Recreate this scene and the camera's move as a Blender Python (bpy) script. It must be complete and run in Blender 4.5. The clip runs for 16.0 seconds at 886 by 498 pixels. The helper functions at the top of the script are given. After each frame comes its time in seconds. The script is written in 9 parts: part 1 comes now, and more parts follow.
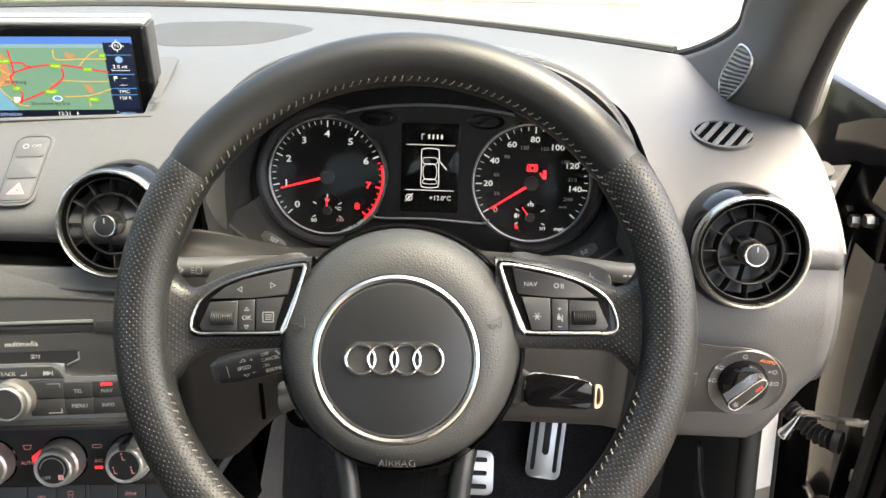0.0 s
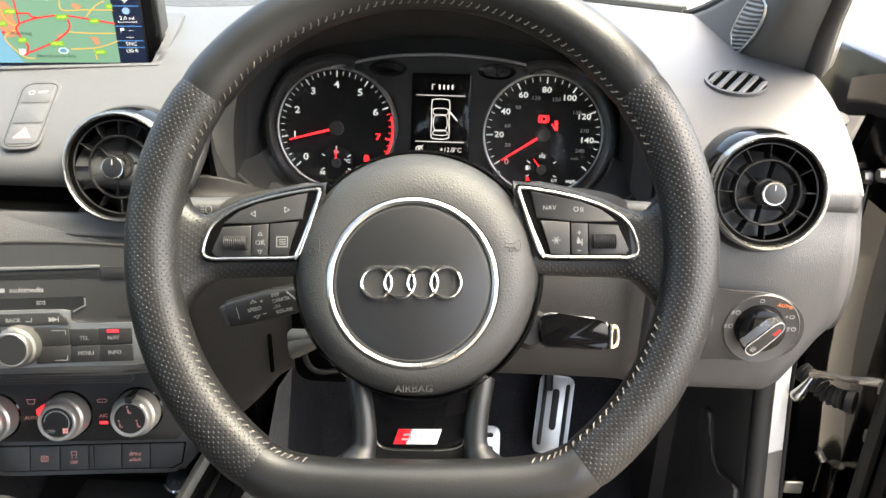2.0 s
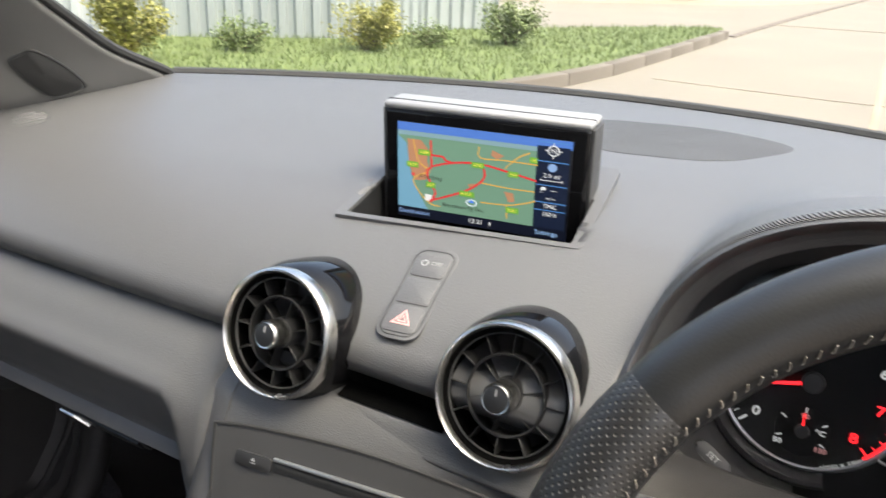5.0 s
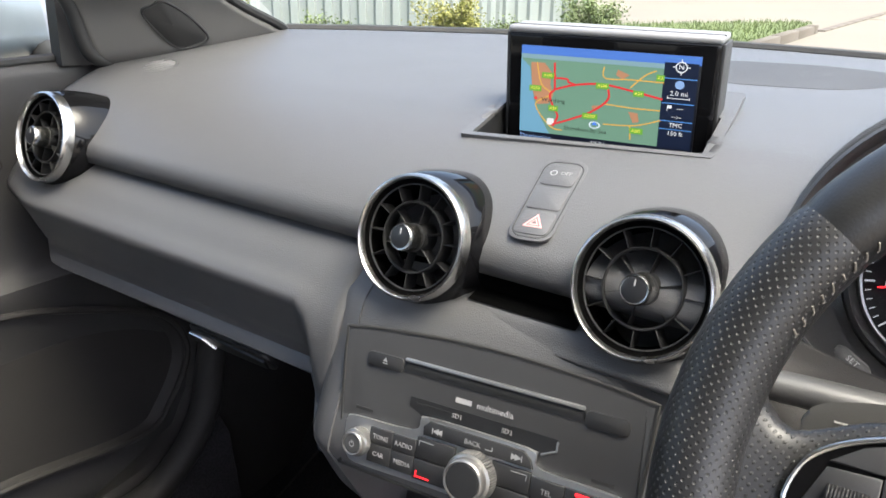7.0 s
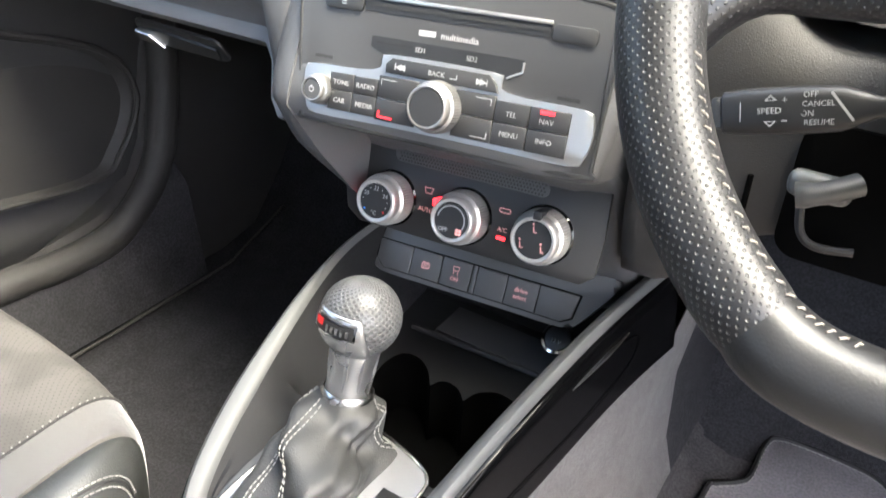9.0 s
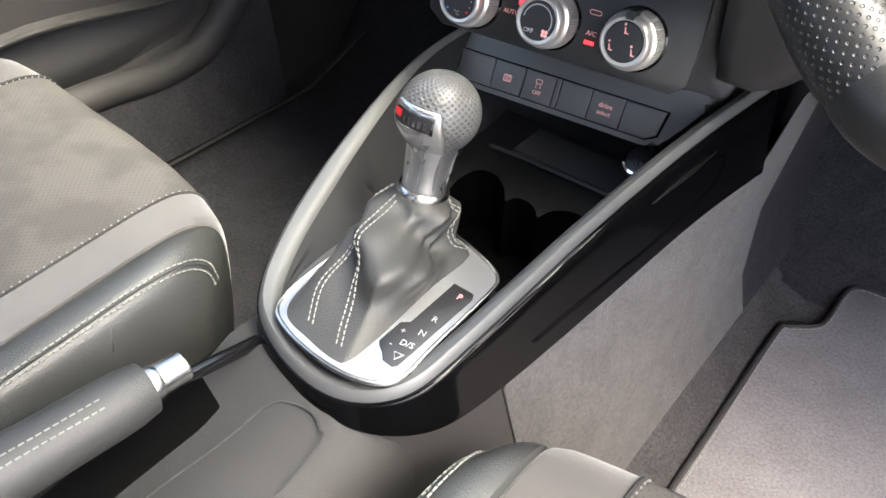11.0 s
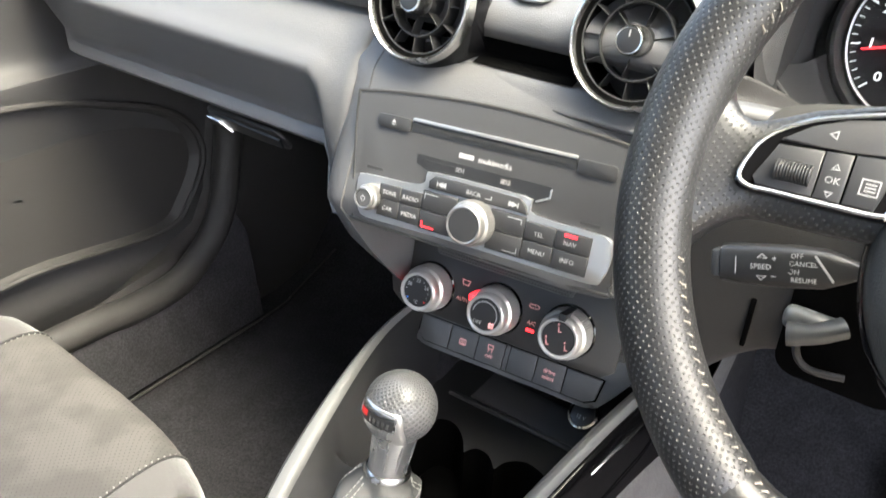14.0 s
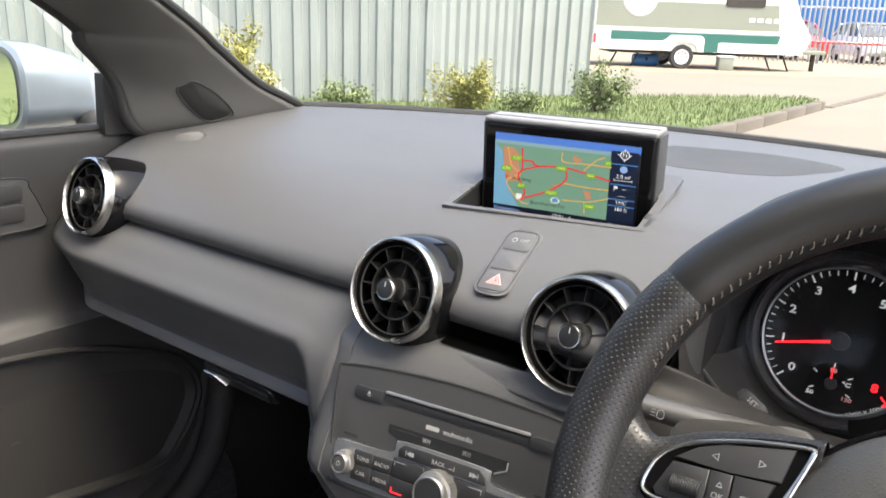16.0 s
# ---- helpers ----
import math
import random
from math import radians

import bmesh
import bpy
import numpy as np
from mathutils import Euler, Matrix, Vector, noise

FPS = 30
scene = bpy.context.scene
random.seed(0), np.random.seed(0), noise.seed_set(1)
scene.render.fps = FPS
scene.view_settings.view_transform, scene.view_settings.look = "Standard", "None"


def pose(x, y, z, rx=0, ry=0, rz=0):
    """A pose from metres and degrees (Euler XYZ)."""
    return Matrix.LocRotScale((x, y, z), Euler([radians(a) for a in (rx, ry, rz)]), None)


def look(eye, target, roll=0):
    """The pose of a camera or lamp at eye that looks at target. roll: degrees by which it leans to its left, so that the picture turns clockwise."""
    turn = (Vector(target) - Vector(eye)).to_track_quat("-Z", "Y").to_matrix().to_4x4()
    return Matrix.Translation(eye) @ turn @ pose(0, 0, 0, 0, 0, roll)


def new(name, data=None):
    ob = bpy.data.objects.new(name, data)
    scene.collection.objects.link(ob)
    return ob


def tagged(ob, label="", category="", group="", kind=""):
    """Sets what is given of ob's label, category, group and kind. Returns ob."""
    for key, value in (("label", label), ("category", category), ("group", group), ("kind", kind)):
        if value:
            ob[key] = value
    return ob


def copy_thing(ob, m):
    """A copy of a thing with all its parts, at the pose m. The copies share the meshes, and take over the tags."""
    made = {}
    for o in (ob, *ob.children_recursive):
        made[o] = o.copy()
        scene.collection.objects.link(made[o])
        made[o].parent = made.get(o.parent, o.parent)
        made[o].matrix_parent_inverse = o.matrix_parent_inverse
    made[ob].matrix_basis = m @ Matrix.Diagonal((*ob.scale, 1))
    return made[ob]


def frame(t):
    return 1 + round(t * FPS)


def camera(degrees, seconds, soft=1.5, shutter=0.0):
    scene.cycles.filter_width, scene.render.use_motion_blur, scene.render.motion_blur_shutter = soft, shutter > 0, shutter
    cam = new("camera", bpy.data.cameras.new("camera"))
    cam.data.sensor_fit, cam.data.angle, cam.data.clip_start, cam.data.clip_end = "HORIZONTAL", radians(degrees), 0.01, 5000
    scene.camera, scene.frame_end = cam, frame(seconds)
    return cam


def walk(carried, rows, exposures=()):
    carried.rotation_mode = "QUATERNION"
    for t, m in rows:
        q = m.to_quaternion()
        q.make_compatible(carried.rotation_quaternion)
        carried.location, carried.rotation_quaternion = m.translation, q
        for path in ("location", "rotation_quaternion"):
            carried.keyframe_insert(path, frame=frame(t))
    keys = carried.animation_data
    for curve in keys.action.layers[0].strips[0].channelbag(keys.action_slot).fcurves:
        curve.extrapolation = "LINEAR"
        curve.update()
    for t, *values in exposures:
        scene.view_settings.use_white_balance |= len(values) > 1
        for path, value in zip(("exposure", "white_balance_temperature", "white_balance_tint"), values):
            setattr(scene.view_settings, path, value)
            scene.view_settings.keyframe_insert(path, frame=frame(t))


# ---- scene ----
cam = camera(58.8, 16.0, shutter=0.25)
PATH = [
    (0, (0.0317, -0.0272, 1.1734), (-0.0372, 1.7707, 0.3000), 1.21),
    (0.5, (0.0306, -0.0293, 1.1755), (-0.0366, 1.7754, 0.3162), 1.20),
    (1, (0.0270, -0.0313, 1.1554), (-0.0356, 1.7788, 0.3072), 1.20),
    (1.5, (0.0242, -0.0355, 1.1418), (-0.0383, 1.7742, 0.2926), 1.20),
    (2, (0.0207, -0.0428, 1.1207), (-0.0417, 1.7650, 0.2675), 1.30),
    (2.5, (0.0288, -0.0460, 1.0960), (-0.0369, 1.7491, 0.2165), 1.61),
    (3, (0.0389, -0.0366, 1.0712), (-0.0696, 1.7376, 0.1544), 1.93),
    (3.5, (0.0358, 0.0449, 1.1066), (-0.2157, 1.7847, 0.1527), 1.93),
    (4, (-0.0284, 0.1306, 1.1214), (-0.4469, 1.8521, 0.1932), 2.08),
    (4.5, (-0.0711, 0.1684, 1.1367), (-0.7219, 1.8874, 0.3483), 2.43),
    (5, (-0.0961, 0.1791, 1.1535), (-1.0273, 1.7977, 0.4376), 2.06),
    (5.2, (-0.0990, 0.1760, 1.1482), (-1.1151, 1.7537, 0.4567), 2.10),
    (7.3, (-0.1103, 0.1201, 1.0731), (-1.1952, 1.6395, 0.3555), 0.78),
    (7.5, (-0.1056, 0.1159, 1.0555), (-1.1628, 1.6498, 0.3279), 1.00),
    (8, (-0.0976, 0.1013, 1.0158), (-1.0851, 1.6415, 0.2081), 1.53),
    (8.5, (-0.0927, 0.0928, 0.9806), (-1.0228, 1.5928, 0.0400), 1.97),
    (9, (-0.0828, 0.0845, 0.9571), (-0.9759, 1.5296, -0.0986), 2.31),
    (9.5, (-0.0738, 0.0734, 0.9294), (-0.9522, 1.4459, -0.2302), 2.30),
    (10, (-0.0729, 0.0648, 0.9175), (-0.9543, 1.3557, -0.3303), 2.57),
    (10.2, (-0.0708, 0.0638, 0.9165), (-0.9611, 1.3213, -0.3592), 2.37),
    (12.3, (-0.0758, 0.0822, 0.9493), (-1.0003, 1.2192, -0.4115), 1.01),
    (12.5, (-0.0751, 0.0780, 0.9639), (-1.0031, 1.2338, -0.3787), 1.20),
    (13, (-0.0715, 0.0697, 0.9990), (-1.0145, 1.2866, -0.2780), 1.13),
    (13.5, (-0.0739, 0.0699, 1.0208), (-1.0314, 1.3772, -0.1520), 1.58),
    (14, (-0.0681, 0.0748, 1.0511), (-1.0667, 1.4541, 0.0011), 1.64),
    (14.5, (-0.0663, 0.0795, 1.0667), (-1.1049, 1.5187, 0.1437), 2.02),
    (15, (-0.0644, 0.0809, 1.0822), (-1.1390, 1.5609, 0.2730), 1.91),
    (15.5, (-0.0557, 0.0761, 1.1036), (-1.1618, 1.5884, 0.4050), 1.85),
    (16, (-0.0224, 0.0543, 1.1278), (-1.1641, 1.5956, 0.5613), 2.13),
]
EXPOSURES = [(0.0, 3.41, 7500, 4), (2.5, 3.81, 7300, 4), (3.5, 4.09, 7200, 5), (4.0, 4.01, 7200, 5), (4.5, 3.76, 7100, 6), (5.0, 2.90, 7000, 8), (7.5, 3.03, 6600, 8), (8.5, 4.28, 6700, 6), (9.5, 4.46, 6700, 6), (10.2, 4.31, 6700, 6), (12.5, 4.02, 6700, 5), (14.0, 4.32, 6900, 5), (14.5, 4.24, 7000, 5), (15.5, 3.56, 7100, 7), (16.0, 2.90, 6900, 10)]
walk(cam, [(t, look(eye, target, roll)) for t, eye, target, roll in PATH], exposures=EXPOSURES)
# ---------- world and light ----------
world = bpy.data.worlds.new("sky")
scene.world = world
world.use_nodes = True
wn = world.node_tree.nodes
sky = wn.new("ShaderNodeTexSky")
sky.sky_type, sky.sun_disc = "NISHITA", False
SUN_ELEVATION, SUN_ROTATION = radians(63), radians(92)
sky.sun_elevation, sky.sun_rotation = SUN_ELEVATION, SUN_ROTATION
sky.air_density, sky.dust_density = 0.7, 6.0
wn["Background"].inputs["Strength"].default_value = 0.15
world.node_tree.links.new(sky.outputs[0], wn["Background"].inputs["Color"])
sun_data = bpy.data.lights.new("sun", "SUN")
sun_data.energy, sun_data.angle, sun_data.color = 0.38, radians(34), (1.0, 0.97, 0.93)
sun = new("sun", sun_data)
sun_dir = Vector((math.sin(SUN_ROTATION) * math.cos(SUN_ELEVATION), math.cos(SUN_ROTATION) * math.cos(SUN_ELEVATION), math.sin(SUN_ELEVATION)))
sun.matrix_world = look(sun_dir * 50, (0, 0, 0))

# ---------- materials ----------
MATS = {}


def nodes_of(name):
    m = bpy.data.materials.new(name)
    m.use_nodes = True
    MATS[name] = m
    return m, m.node_tree.nodes, m.node_tree.links, m.node_tree.nodes["Principled BSDF"]


def surface(name, base, rough=0.5, metal=0.0, grain=0.0, grain_scale=900.0, stain=0.12, stain_scale=14.0, wear=0.08, coat=0.0, kind="noise", sheen=0.0, spec=0.5, speck=0.0):
    """A plain surface: colour with soft stains, uneven gloss and a fine relief."""
    m, n, l, b = nodes_of(name)
    co = n.new("ShaderNodeTexCoord")
    big = n.new("ShaderNodeTexNoise")
    big.inputs["Scale"].default_value, big.inputs["Detail"].default_value = stain_scale, 5
    l.new(co.outputs["Object"], big.inputs["Vector"])
    mixc = n.new("ShaderNodeMix")
    mixc.data_type = "RGBA"
    l.new(big.outputs["Fac"], mixc.inputs[0])
    mixc.inputs[6].default_value = (*[c * (1 - stain) for c in base], 1)
    mixc.inputs[7].default_value = (*[min(1, c * (1 + stain)) for c in base], 1)
    colour = mixc.outputs[2]
    if speck:
        dust = n.new("ShaderNodeTexNoise")
        dust.inputs["Scale"].default_value, dust.inputs["Detail"].default_value = 330, 4
        l.new(co.outputs["Object"], dust.inputs["Vector"])
        span = n.new("ShaderNodeMapRange")
        span.inputs["From Min"].default_value, span.inputs["From Max"].default_value = 0.35, 0.68
        span.inputs["To Min"].default_value, span.inputs["To Max"].default_value = 1 - speck, 1 + speck
        l.new(dust.outputs["Fac"], span.inputs["Value"])
        mul = n.new("ShaderNodeMix")
        mul.data_type, mul.blend_type = "RGBA", "MULTIPLY"
        mul.inputs[0].default_value = 1.0
        l.new(colour, mul.inputs[6])
        l.new(span.outputs[0], mul.inputs[7])
        colour = mul.outputs[2]
    l.new(colour, b.inputs["Base Color"])
    ramp = n.new("ShaderNodeMapRange")
    ramp.inputs["To Min"].default_value, ramp.inputs["To Max"].default_value = max(0.02, rough - wear), min(1, rough + wear)
    l.new(big.outputs["Fac"], ramp.inputs["Value"])
    l.new(ramp.outputs[0], b.inputs["Roughness"])
    b.inputs["Metallic"].default_value = metal
    b.inputs["Specular IOR Level"].default_value = spec
    b.inputs["Coat Weight"].default_value = coat
    b.inputs["Coat Roughness"].default_value = 0.03
    if sheen:
        b.inputs["Sheen Weight"].default_value = sheen
    if grain:
        if kind == "cells":
            fine = n.new("ShaderNodeTexVoronoi")
            fine.feature = "DISTANCE_TO_EDGE"
            out = fine.outputs["Distance"]
        else:
            fine = n.new("ShaderNodeTexNoise")
            fine.inputs["Detail"].default_value = 3
            out = fine.outputs["Fac"]
        fine.inputs["Scale"].default_value = grain_scale
        l.new(co.outputs["Object"], fine.inputs["Vector"])
        bump = n.new("ShaderNodeBump")
        bump.inputs["Strength"].default_value, bump.inputs["Distance"].default_value = grain, 0.001
        l.new(out, bump.inputs["Height"])
        l.new(bump.outputs[0], b.inputs["Normal"])
    return m


def glow(name, base, strength, dim=0.6):
    m, n, l, b = nodes_of(name)
    b.inputs["Base Color"].default_value = (*[c * dim for c in base], 1)
    b.inputs["Emission Color"].default_value = (*base, 1)
    b.inputs["Emission Strength"].default_value = strength
    b.inputs["Roughness"].default_value = 0.4
    return m


def clear_glass(name, tint=(0.93, 0.96, 0.94), gloss=0.03):
    m, n, l, b = nodes_of(name)
    t, g, mx, lw, pw, ad = (n.new("ShaderNodeBsdfTransparent"), n.new("ShaderNodeBsdfGlossy"), n.new("ShaderNodeMixShader"), n.new("ShaderNodeLayerWeight"), n.new("ShaderNodeMath"), n.new("ShaderNodeMath"))
    t.inputs[0].default_value, g.inputs["Roughness"].default_value = (*tint, 1), 0.01
    lw.inputs["Blend"].default_value = 0.5
    pw.operation, ad.operation = "POWER", "ADD"
    pw.inputs[1].default_value, ad.inputs[1].default_value = 5.0, gloss
    l.new(lw.outputs["Facing"], pw.inputs[0])
    l.new(pw.outputs[0], ad.inputs[0])
    l.new(ad.outputs[0], mx.inputs[0])
    l.new(t.outputs[0], mx.inputs[1])
    l.new(g.outputs[0], mx.inputs[2])
    l.new(mx.outputs[0], n["Material Output"].inputs["Surface"])
    return m


def dotted(name, base, dots, pitch, radius, rough=0.45, bump_depth=0.5, glint=0.0, grain=0.15, hole=True, blotch=0.15):
    """Leather or plastic with a staggered grid of small holes, laid out in the UV map, which is in metres."""
    m, n, l, b = nodes_of(name)
    uv = n.new("ShaderNodeUVMap")
    sep = n.new("ShaderNodeSeparateXYZ")
    l.new(uv.outputs[0], sep.inputs[0])

    def op(kind, a, c=None):
        o = n.new("ShaderNodeMath")
        o.operation = kind
        for i, v in enumerate((a, c)):
            if v is None:
                continue
            if isinstance(v, (int, float)):
                o.inputs[i].default_value = v
            else:
                l.new(v, o.inputs[i])
        return o.outputs[0]

    u, v = op("DIVIDE", sep.outputs[0], pitch), op("DIVIDE", sep.outputs[1], pitch * 0.5)
    odd = op("MODULO", op("FLOOR", v), 2.0)
    u = op("ADD", u, op("MULTIPLY", odd, 0.5))
    du, dv = op("SUBTRACT", op("FRACT", u), 0.5), op("MULTIPLY", op("SUBTRACT", op("FRACT", v), 0.5), 0.5)
    dist = op("SQRT", op("ADD", op("MULTIPLY", du, du), op("MULTIPLY", dv, dv)))
    near = n.new("ShaderNodeMapRange")
    near.interpolation_type = "SMOOTHSTEP"
    near.inputs["From Min"].default_value, near.inputs["From Max"].default_value = radius * 0.6, radius * 1.25
    near.inputs["To Min"].default_value, near.inputs["To Max"].default_value = 1.0, 0.0
    l.new(dist, near.inputs["Value"])
    co = n.new("ShaderNodeTexCoord")
    big = n.new("ShaderNodeTexNoise")
    big.inputs["Scale"].default_value, big.inputs["Detail"].default_value = 17, 3
    l.new(co.outputs["Object"], big.inputs["Vector"])
    patch = n.new("ShaderNodeMapRange")
    patch.interpolation_type = "SMOOTHSTEP"
    patch.inputs["From Min"].default_value, patch.inputs["From Max"].default_value = 0.40, 0.60
    l.new(big.outputs["Fac"], patch.inputs["Value"])
    tone = n.new("ShaderNodeMix")
    tone.data_type = "RGBA"
    tone.inputs[6].default_value, tone.inputs[7].default_value = (*[c * (1 - blotch) for c in base], 1), (*[c * (1 + blotch) for c in base], 1)
    l.new(patch.outputs[0], tone.inputs[0])
    mixc = n.new("ShaderNodeMix")
    mixc.data_type = "RGBA"
    l.new(near.outputs[0], mixc.inputs[0])
    l.new(tone.outputs[2], mixc.inputs[6])
    mixc.inputs[7].default_value = (*dots, 1)
    l.new(mixc.outputs[2], b.inputs["Base Color"])
    b.inputs["Roughness"].default_value = rough
    fine = n.new("ShaderNodeTexNoise")
    fine.inputs["Scale"].default_value = 1100
    l.new(co.outputs["Object"], fine.inputs["Vector"])
    height = op("ADD", op("MULTIPLY", near.outputs[0], -1.0 if hole else 1.0), op("MULTIPLY", fine.outputs["Fac"], grain))
    bump = n.new("ShaderNodeBump")
    bump.inputs["Strength"].default_value, bump.inputs["Distance"].default_value = bump_depth, 0.0006
    l.new(height, bump.inputs["Height"])
    l.new(bump.outputs[0], b.inputs["Normal"])
    return m


DASH = surface("dash_soft_plastic", (0.071, 0.0707, 0.073), 0.44, grain=0.35, grain_scale=620, kind="cells", stain=0.05, wear=0.04, spec=0.5)
LOWER = surface("lower_plastic", (0.028, 0.0265, 0.0255), 0.6, grain=0.35, grain_scale=620, kind="cells", stain=0.06, spec=0.35)
HARD = surface("hard_black_plastic", (0.025, 0.025, 0.026), 0.5, grain=0.2, grain_scale=800, kind="cells")
FASCIA = surface("fascia_plastic", (0.045, 0.045, 0.046), 0.42, grain=0.08, grain_scale=1500)
DARK = surface("dark_plastic", (0.012, 0.012, 0.0125), 0.45, grain=0.08, grain_scale=1200)
BUTTON = surface("button_rubber", (0.017, 0.017, 0.018), 0.52, grain=0.1, grain_scale=1600)
GLOSS = surface("gloss_black", (0.004, 0.004, 0.0045), 0.07, stain=0.3, wear=0.04, spec=0.25)
CHROME = surface("satin_chrome", (0.50, 0.495, 0.48), 0.26, metal=1.0, wear=0.05, stain=0.04)
BRIGHT = surface("bright_chrome", (0.8, 0.8, 0.8), 0.08, metal=1.0, wear=0.03, stain=0.03)
ALU = surface("brushed_aluminium", (0.42, 0.42, 0.415), 0.36, metal=0.85, grain=0.1, grain_scale=300, stain=0.05)
LEATHER = surface("black_leather", (0.0105, 0.0108, 0.0112), 0.40, grain=0.10, grain_scale=520, kind="cells", stain=0.15)
SEAT_LEATHER = surface("grey_leather", (0.030, 0.031, 0.0295), 0.40, grain=0.35, grain_scale=420, kind="cells", stain=0.1)
GAITER = surface("gaiter_leather", (0.023, 0.023, 0.0222), 0.52, grain=0.3, grain_scale=600, kind="cells", stain=0.15)
THREAD = surface("grey_thread", (0.19, 0.187, 0.172), 0.7, grain=0.3, grain_scale=3000)
CARPET = surface("black_carpet", (0.026, 0.0255, 0.028), 0.95, grain=1.0, grain_scale=700, stain=0.4, stain_scale=30, spec=0.1, speck=0.3)
MAT_PILE = surface("floor_mat_pile", (0.140, 0.132, 0.139), 0.95, grain=0.8, grain_scale=900, stain=0.25, stain_scale=25, sheen=0.1, speck=0.22)
SUEDE = surface("suede", (0.047, 0.043, 0.039), 0.9, grain=0.4, grain_scale=1500, stain=0.75, stain_scale=9, sheen=0.4)
WHITE_INK = surface("white_ink", (0.32, 0.32, 0.32), 0.5)
GREY_INK = surface("grey_ink", (0.22, 0.22, 0.22), 0.5)
RED_INK = surface("red_ink", (0.6, 0.02, 0.02), 0.5)
RED_LED = glow("red_led", (1.0, 0.02, 0.03), 0.32)
RED_SIGN = glow("red_backlight", (1.0, 0.46, 0.44), 0.015)
DIAL_WHITE = glow("dial_white", (0.75, 0.78, 0.8), 0.075)
LCD_WHITE = glow("lcd_white", (0.85, 0.8, 0.8), 0.10)
HEADLINING = surface("headlining", (0.36, 0.355, 0.345), 0.9, grain=0.4, grain_scale=500)
PILLAR = surface("pillar_fabric", (0.085, 0.083, 0.081), 0.75, grain=0.4, grain_scale=900)
AIRBAG = surface("airbag_cover_leather", (0.036, 0.0365, 0.036), 0.5, grain=0.35, grain_scale=480, kind="cells", stain=0.06)
PLAQUE = surface("emblem_plate", (0.014, 0.0145, 0.016), 0.38, grain=0.05, grain_scale=1500, stain=0.1)
STALK = surface("stalk_plastic", (0.06, 0.059, 0.057), 0.42, grain=0.1, grain_scale=1200)
RUBBER = surface("rubber_seal", (0.015, 0.015, 0.015), 0.7, grain=0.2)
PAINT = surface("grey_car_paint", (0.20, 0.235, 0.27), 0.3, metal=0.3, coat=1.0, stain=0.03, wear=0.03)
PAINT_DARK = surface("black_door_paint", (0.0025, 0.0025, 0.0028), 0.14, stain=0.3, spec=0.3)
STEEL = surface("zinc_steel", (0.35, 0.34, 0.33), 0.4, metal=0.9, stain=0.3)
GLASS = clear_glass("window_glass", (0.74, 0.78, 0.76), 0.02)
LENS = clear_glass("dial_cover", (0.95, 0.95, 0.95), 0.004)
MIRROR = surface("mirror_glass", (0.9, 0.9, 0.9), 0.02, metal=1.0, stain=0.0, wear=0.0)
GRIP = dotted("perforated_leather", (0.0105, 0.0105, 0.011), (0.028, 0.0275, 0.0265), 0.0043, 0.15, 0.41, bump_depth=0.8, hole=True, grain=0.1)
SUEDE_DOTS = dotted("perforated_suede", (0.062, 0.058, 0.053), (0.026, 0.024, 0.022), 0.0058, 0.10, 0.9, blotch=0.17)
GRILLE = dotted("speaker_grille", (0.05, 0.05, 0.052), (0.006, 0.006, 0.006), 0.0026, 0.26, 0.6)


def stripes(name, a, b, pitch, turn):
    m, n, l, bs = nodes_of(name)
    co, mp, wv, mx = n.new("ShaderNodeTexCoord"), n.new("ShaderNodeMapping"), n.new("ShaderNodeTexWave"), n.new("ShaderNodeMix")
    mx.data_type = "RGBA"
    mp.inputs["Rotation"].default_value = turn
    l.new(co.outputs["Object"], mp.inputs["Vector"])
    l.new(mp.outputs[0], wv.inputs["Vector"])
    wv.bands_direction = "Z"
    wv.inputs["Scale"].default_value = 1 / pitch / 3.18
    l.new(wv.outputs["Fac"], mx.inputs[0])
    mx.inputs[6].default_value, mx.inputs[7].default_value = (*a, 1), (*b, 1)
    l.new(mx.outputs[2], bs.inputs["Base Color"])
    bs.inputs["Roughness"].default_value = 0.5
    bump = n.new("ShaderNodeBump")
    bump.inputs["Distance"].default_value = 0.001
    l.new(wv.outputs["Fac"], bump.inputs["Height"])
    l.new(bump.outputs[0], bs.inputs["Normal"])
    return m


STRIPED = stripes("striped_grille", (0.02, 0.02, 0.02), (0.17, 0.165, 0.155), 0.0036, (0, radians(32), 0))
RIBBED = stripes("ribbed_hood_edge", (0.060, 0.060, 0.062), (0.078, 0.078, 0.080), 0.0009, (0, 0, 0))
# Plastic under the hood, with the shade there put into its colour.
SHADOWED = surface("hood_shade", (0.011, 0.011, 0.0115), 0.8, grain=0.3, grain_scale=900)
SATIN = surface("satin_grey_paint", (0.075, 0.076, 0.076), 0.48, metal=0.3, stain=0.05, wear=0.04)
SIDE_CLOTH = surface("grey_felt", (0.064, 0.0595, 0.0595), 0.95, grain=0.9, grain_scale=1300, stain=0.55, stain_scale=35, sheen=0.08, speck=0.3)
KNOB = dotted("dimpled_leather", (0.08, 0.079, 0.078), (0.03, 0.03, 0.03), 0.0042, 0.24, 0.36, bump_depth=0.7)
NECK_METAL = surface("satin_neck_metal", (0.42, 0.42, 0.42), 0.28, metal=0.9, stain=0.06, wear=0.05)
DOOR_TRIM = surface("door_trim_plastic", (0.030, 0.0295, 0.030), 0.5, grain=0.35, grain_scale=620, kind="cells", stain=0.08)
KNOB_ALU = surface("knob_aluminium", (0.46, 0.45, 0.435), 0.30, metal=0.6, stain=0.03, wear=0.04)
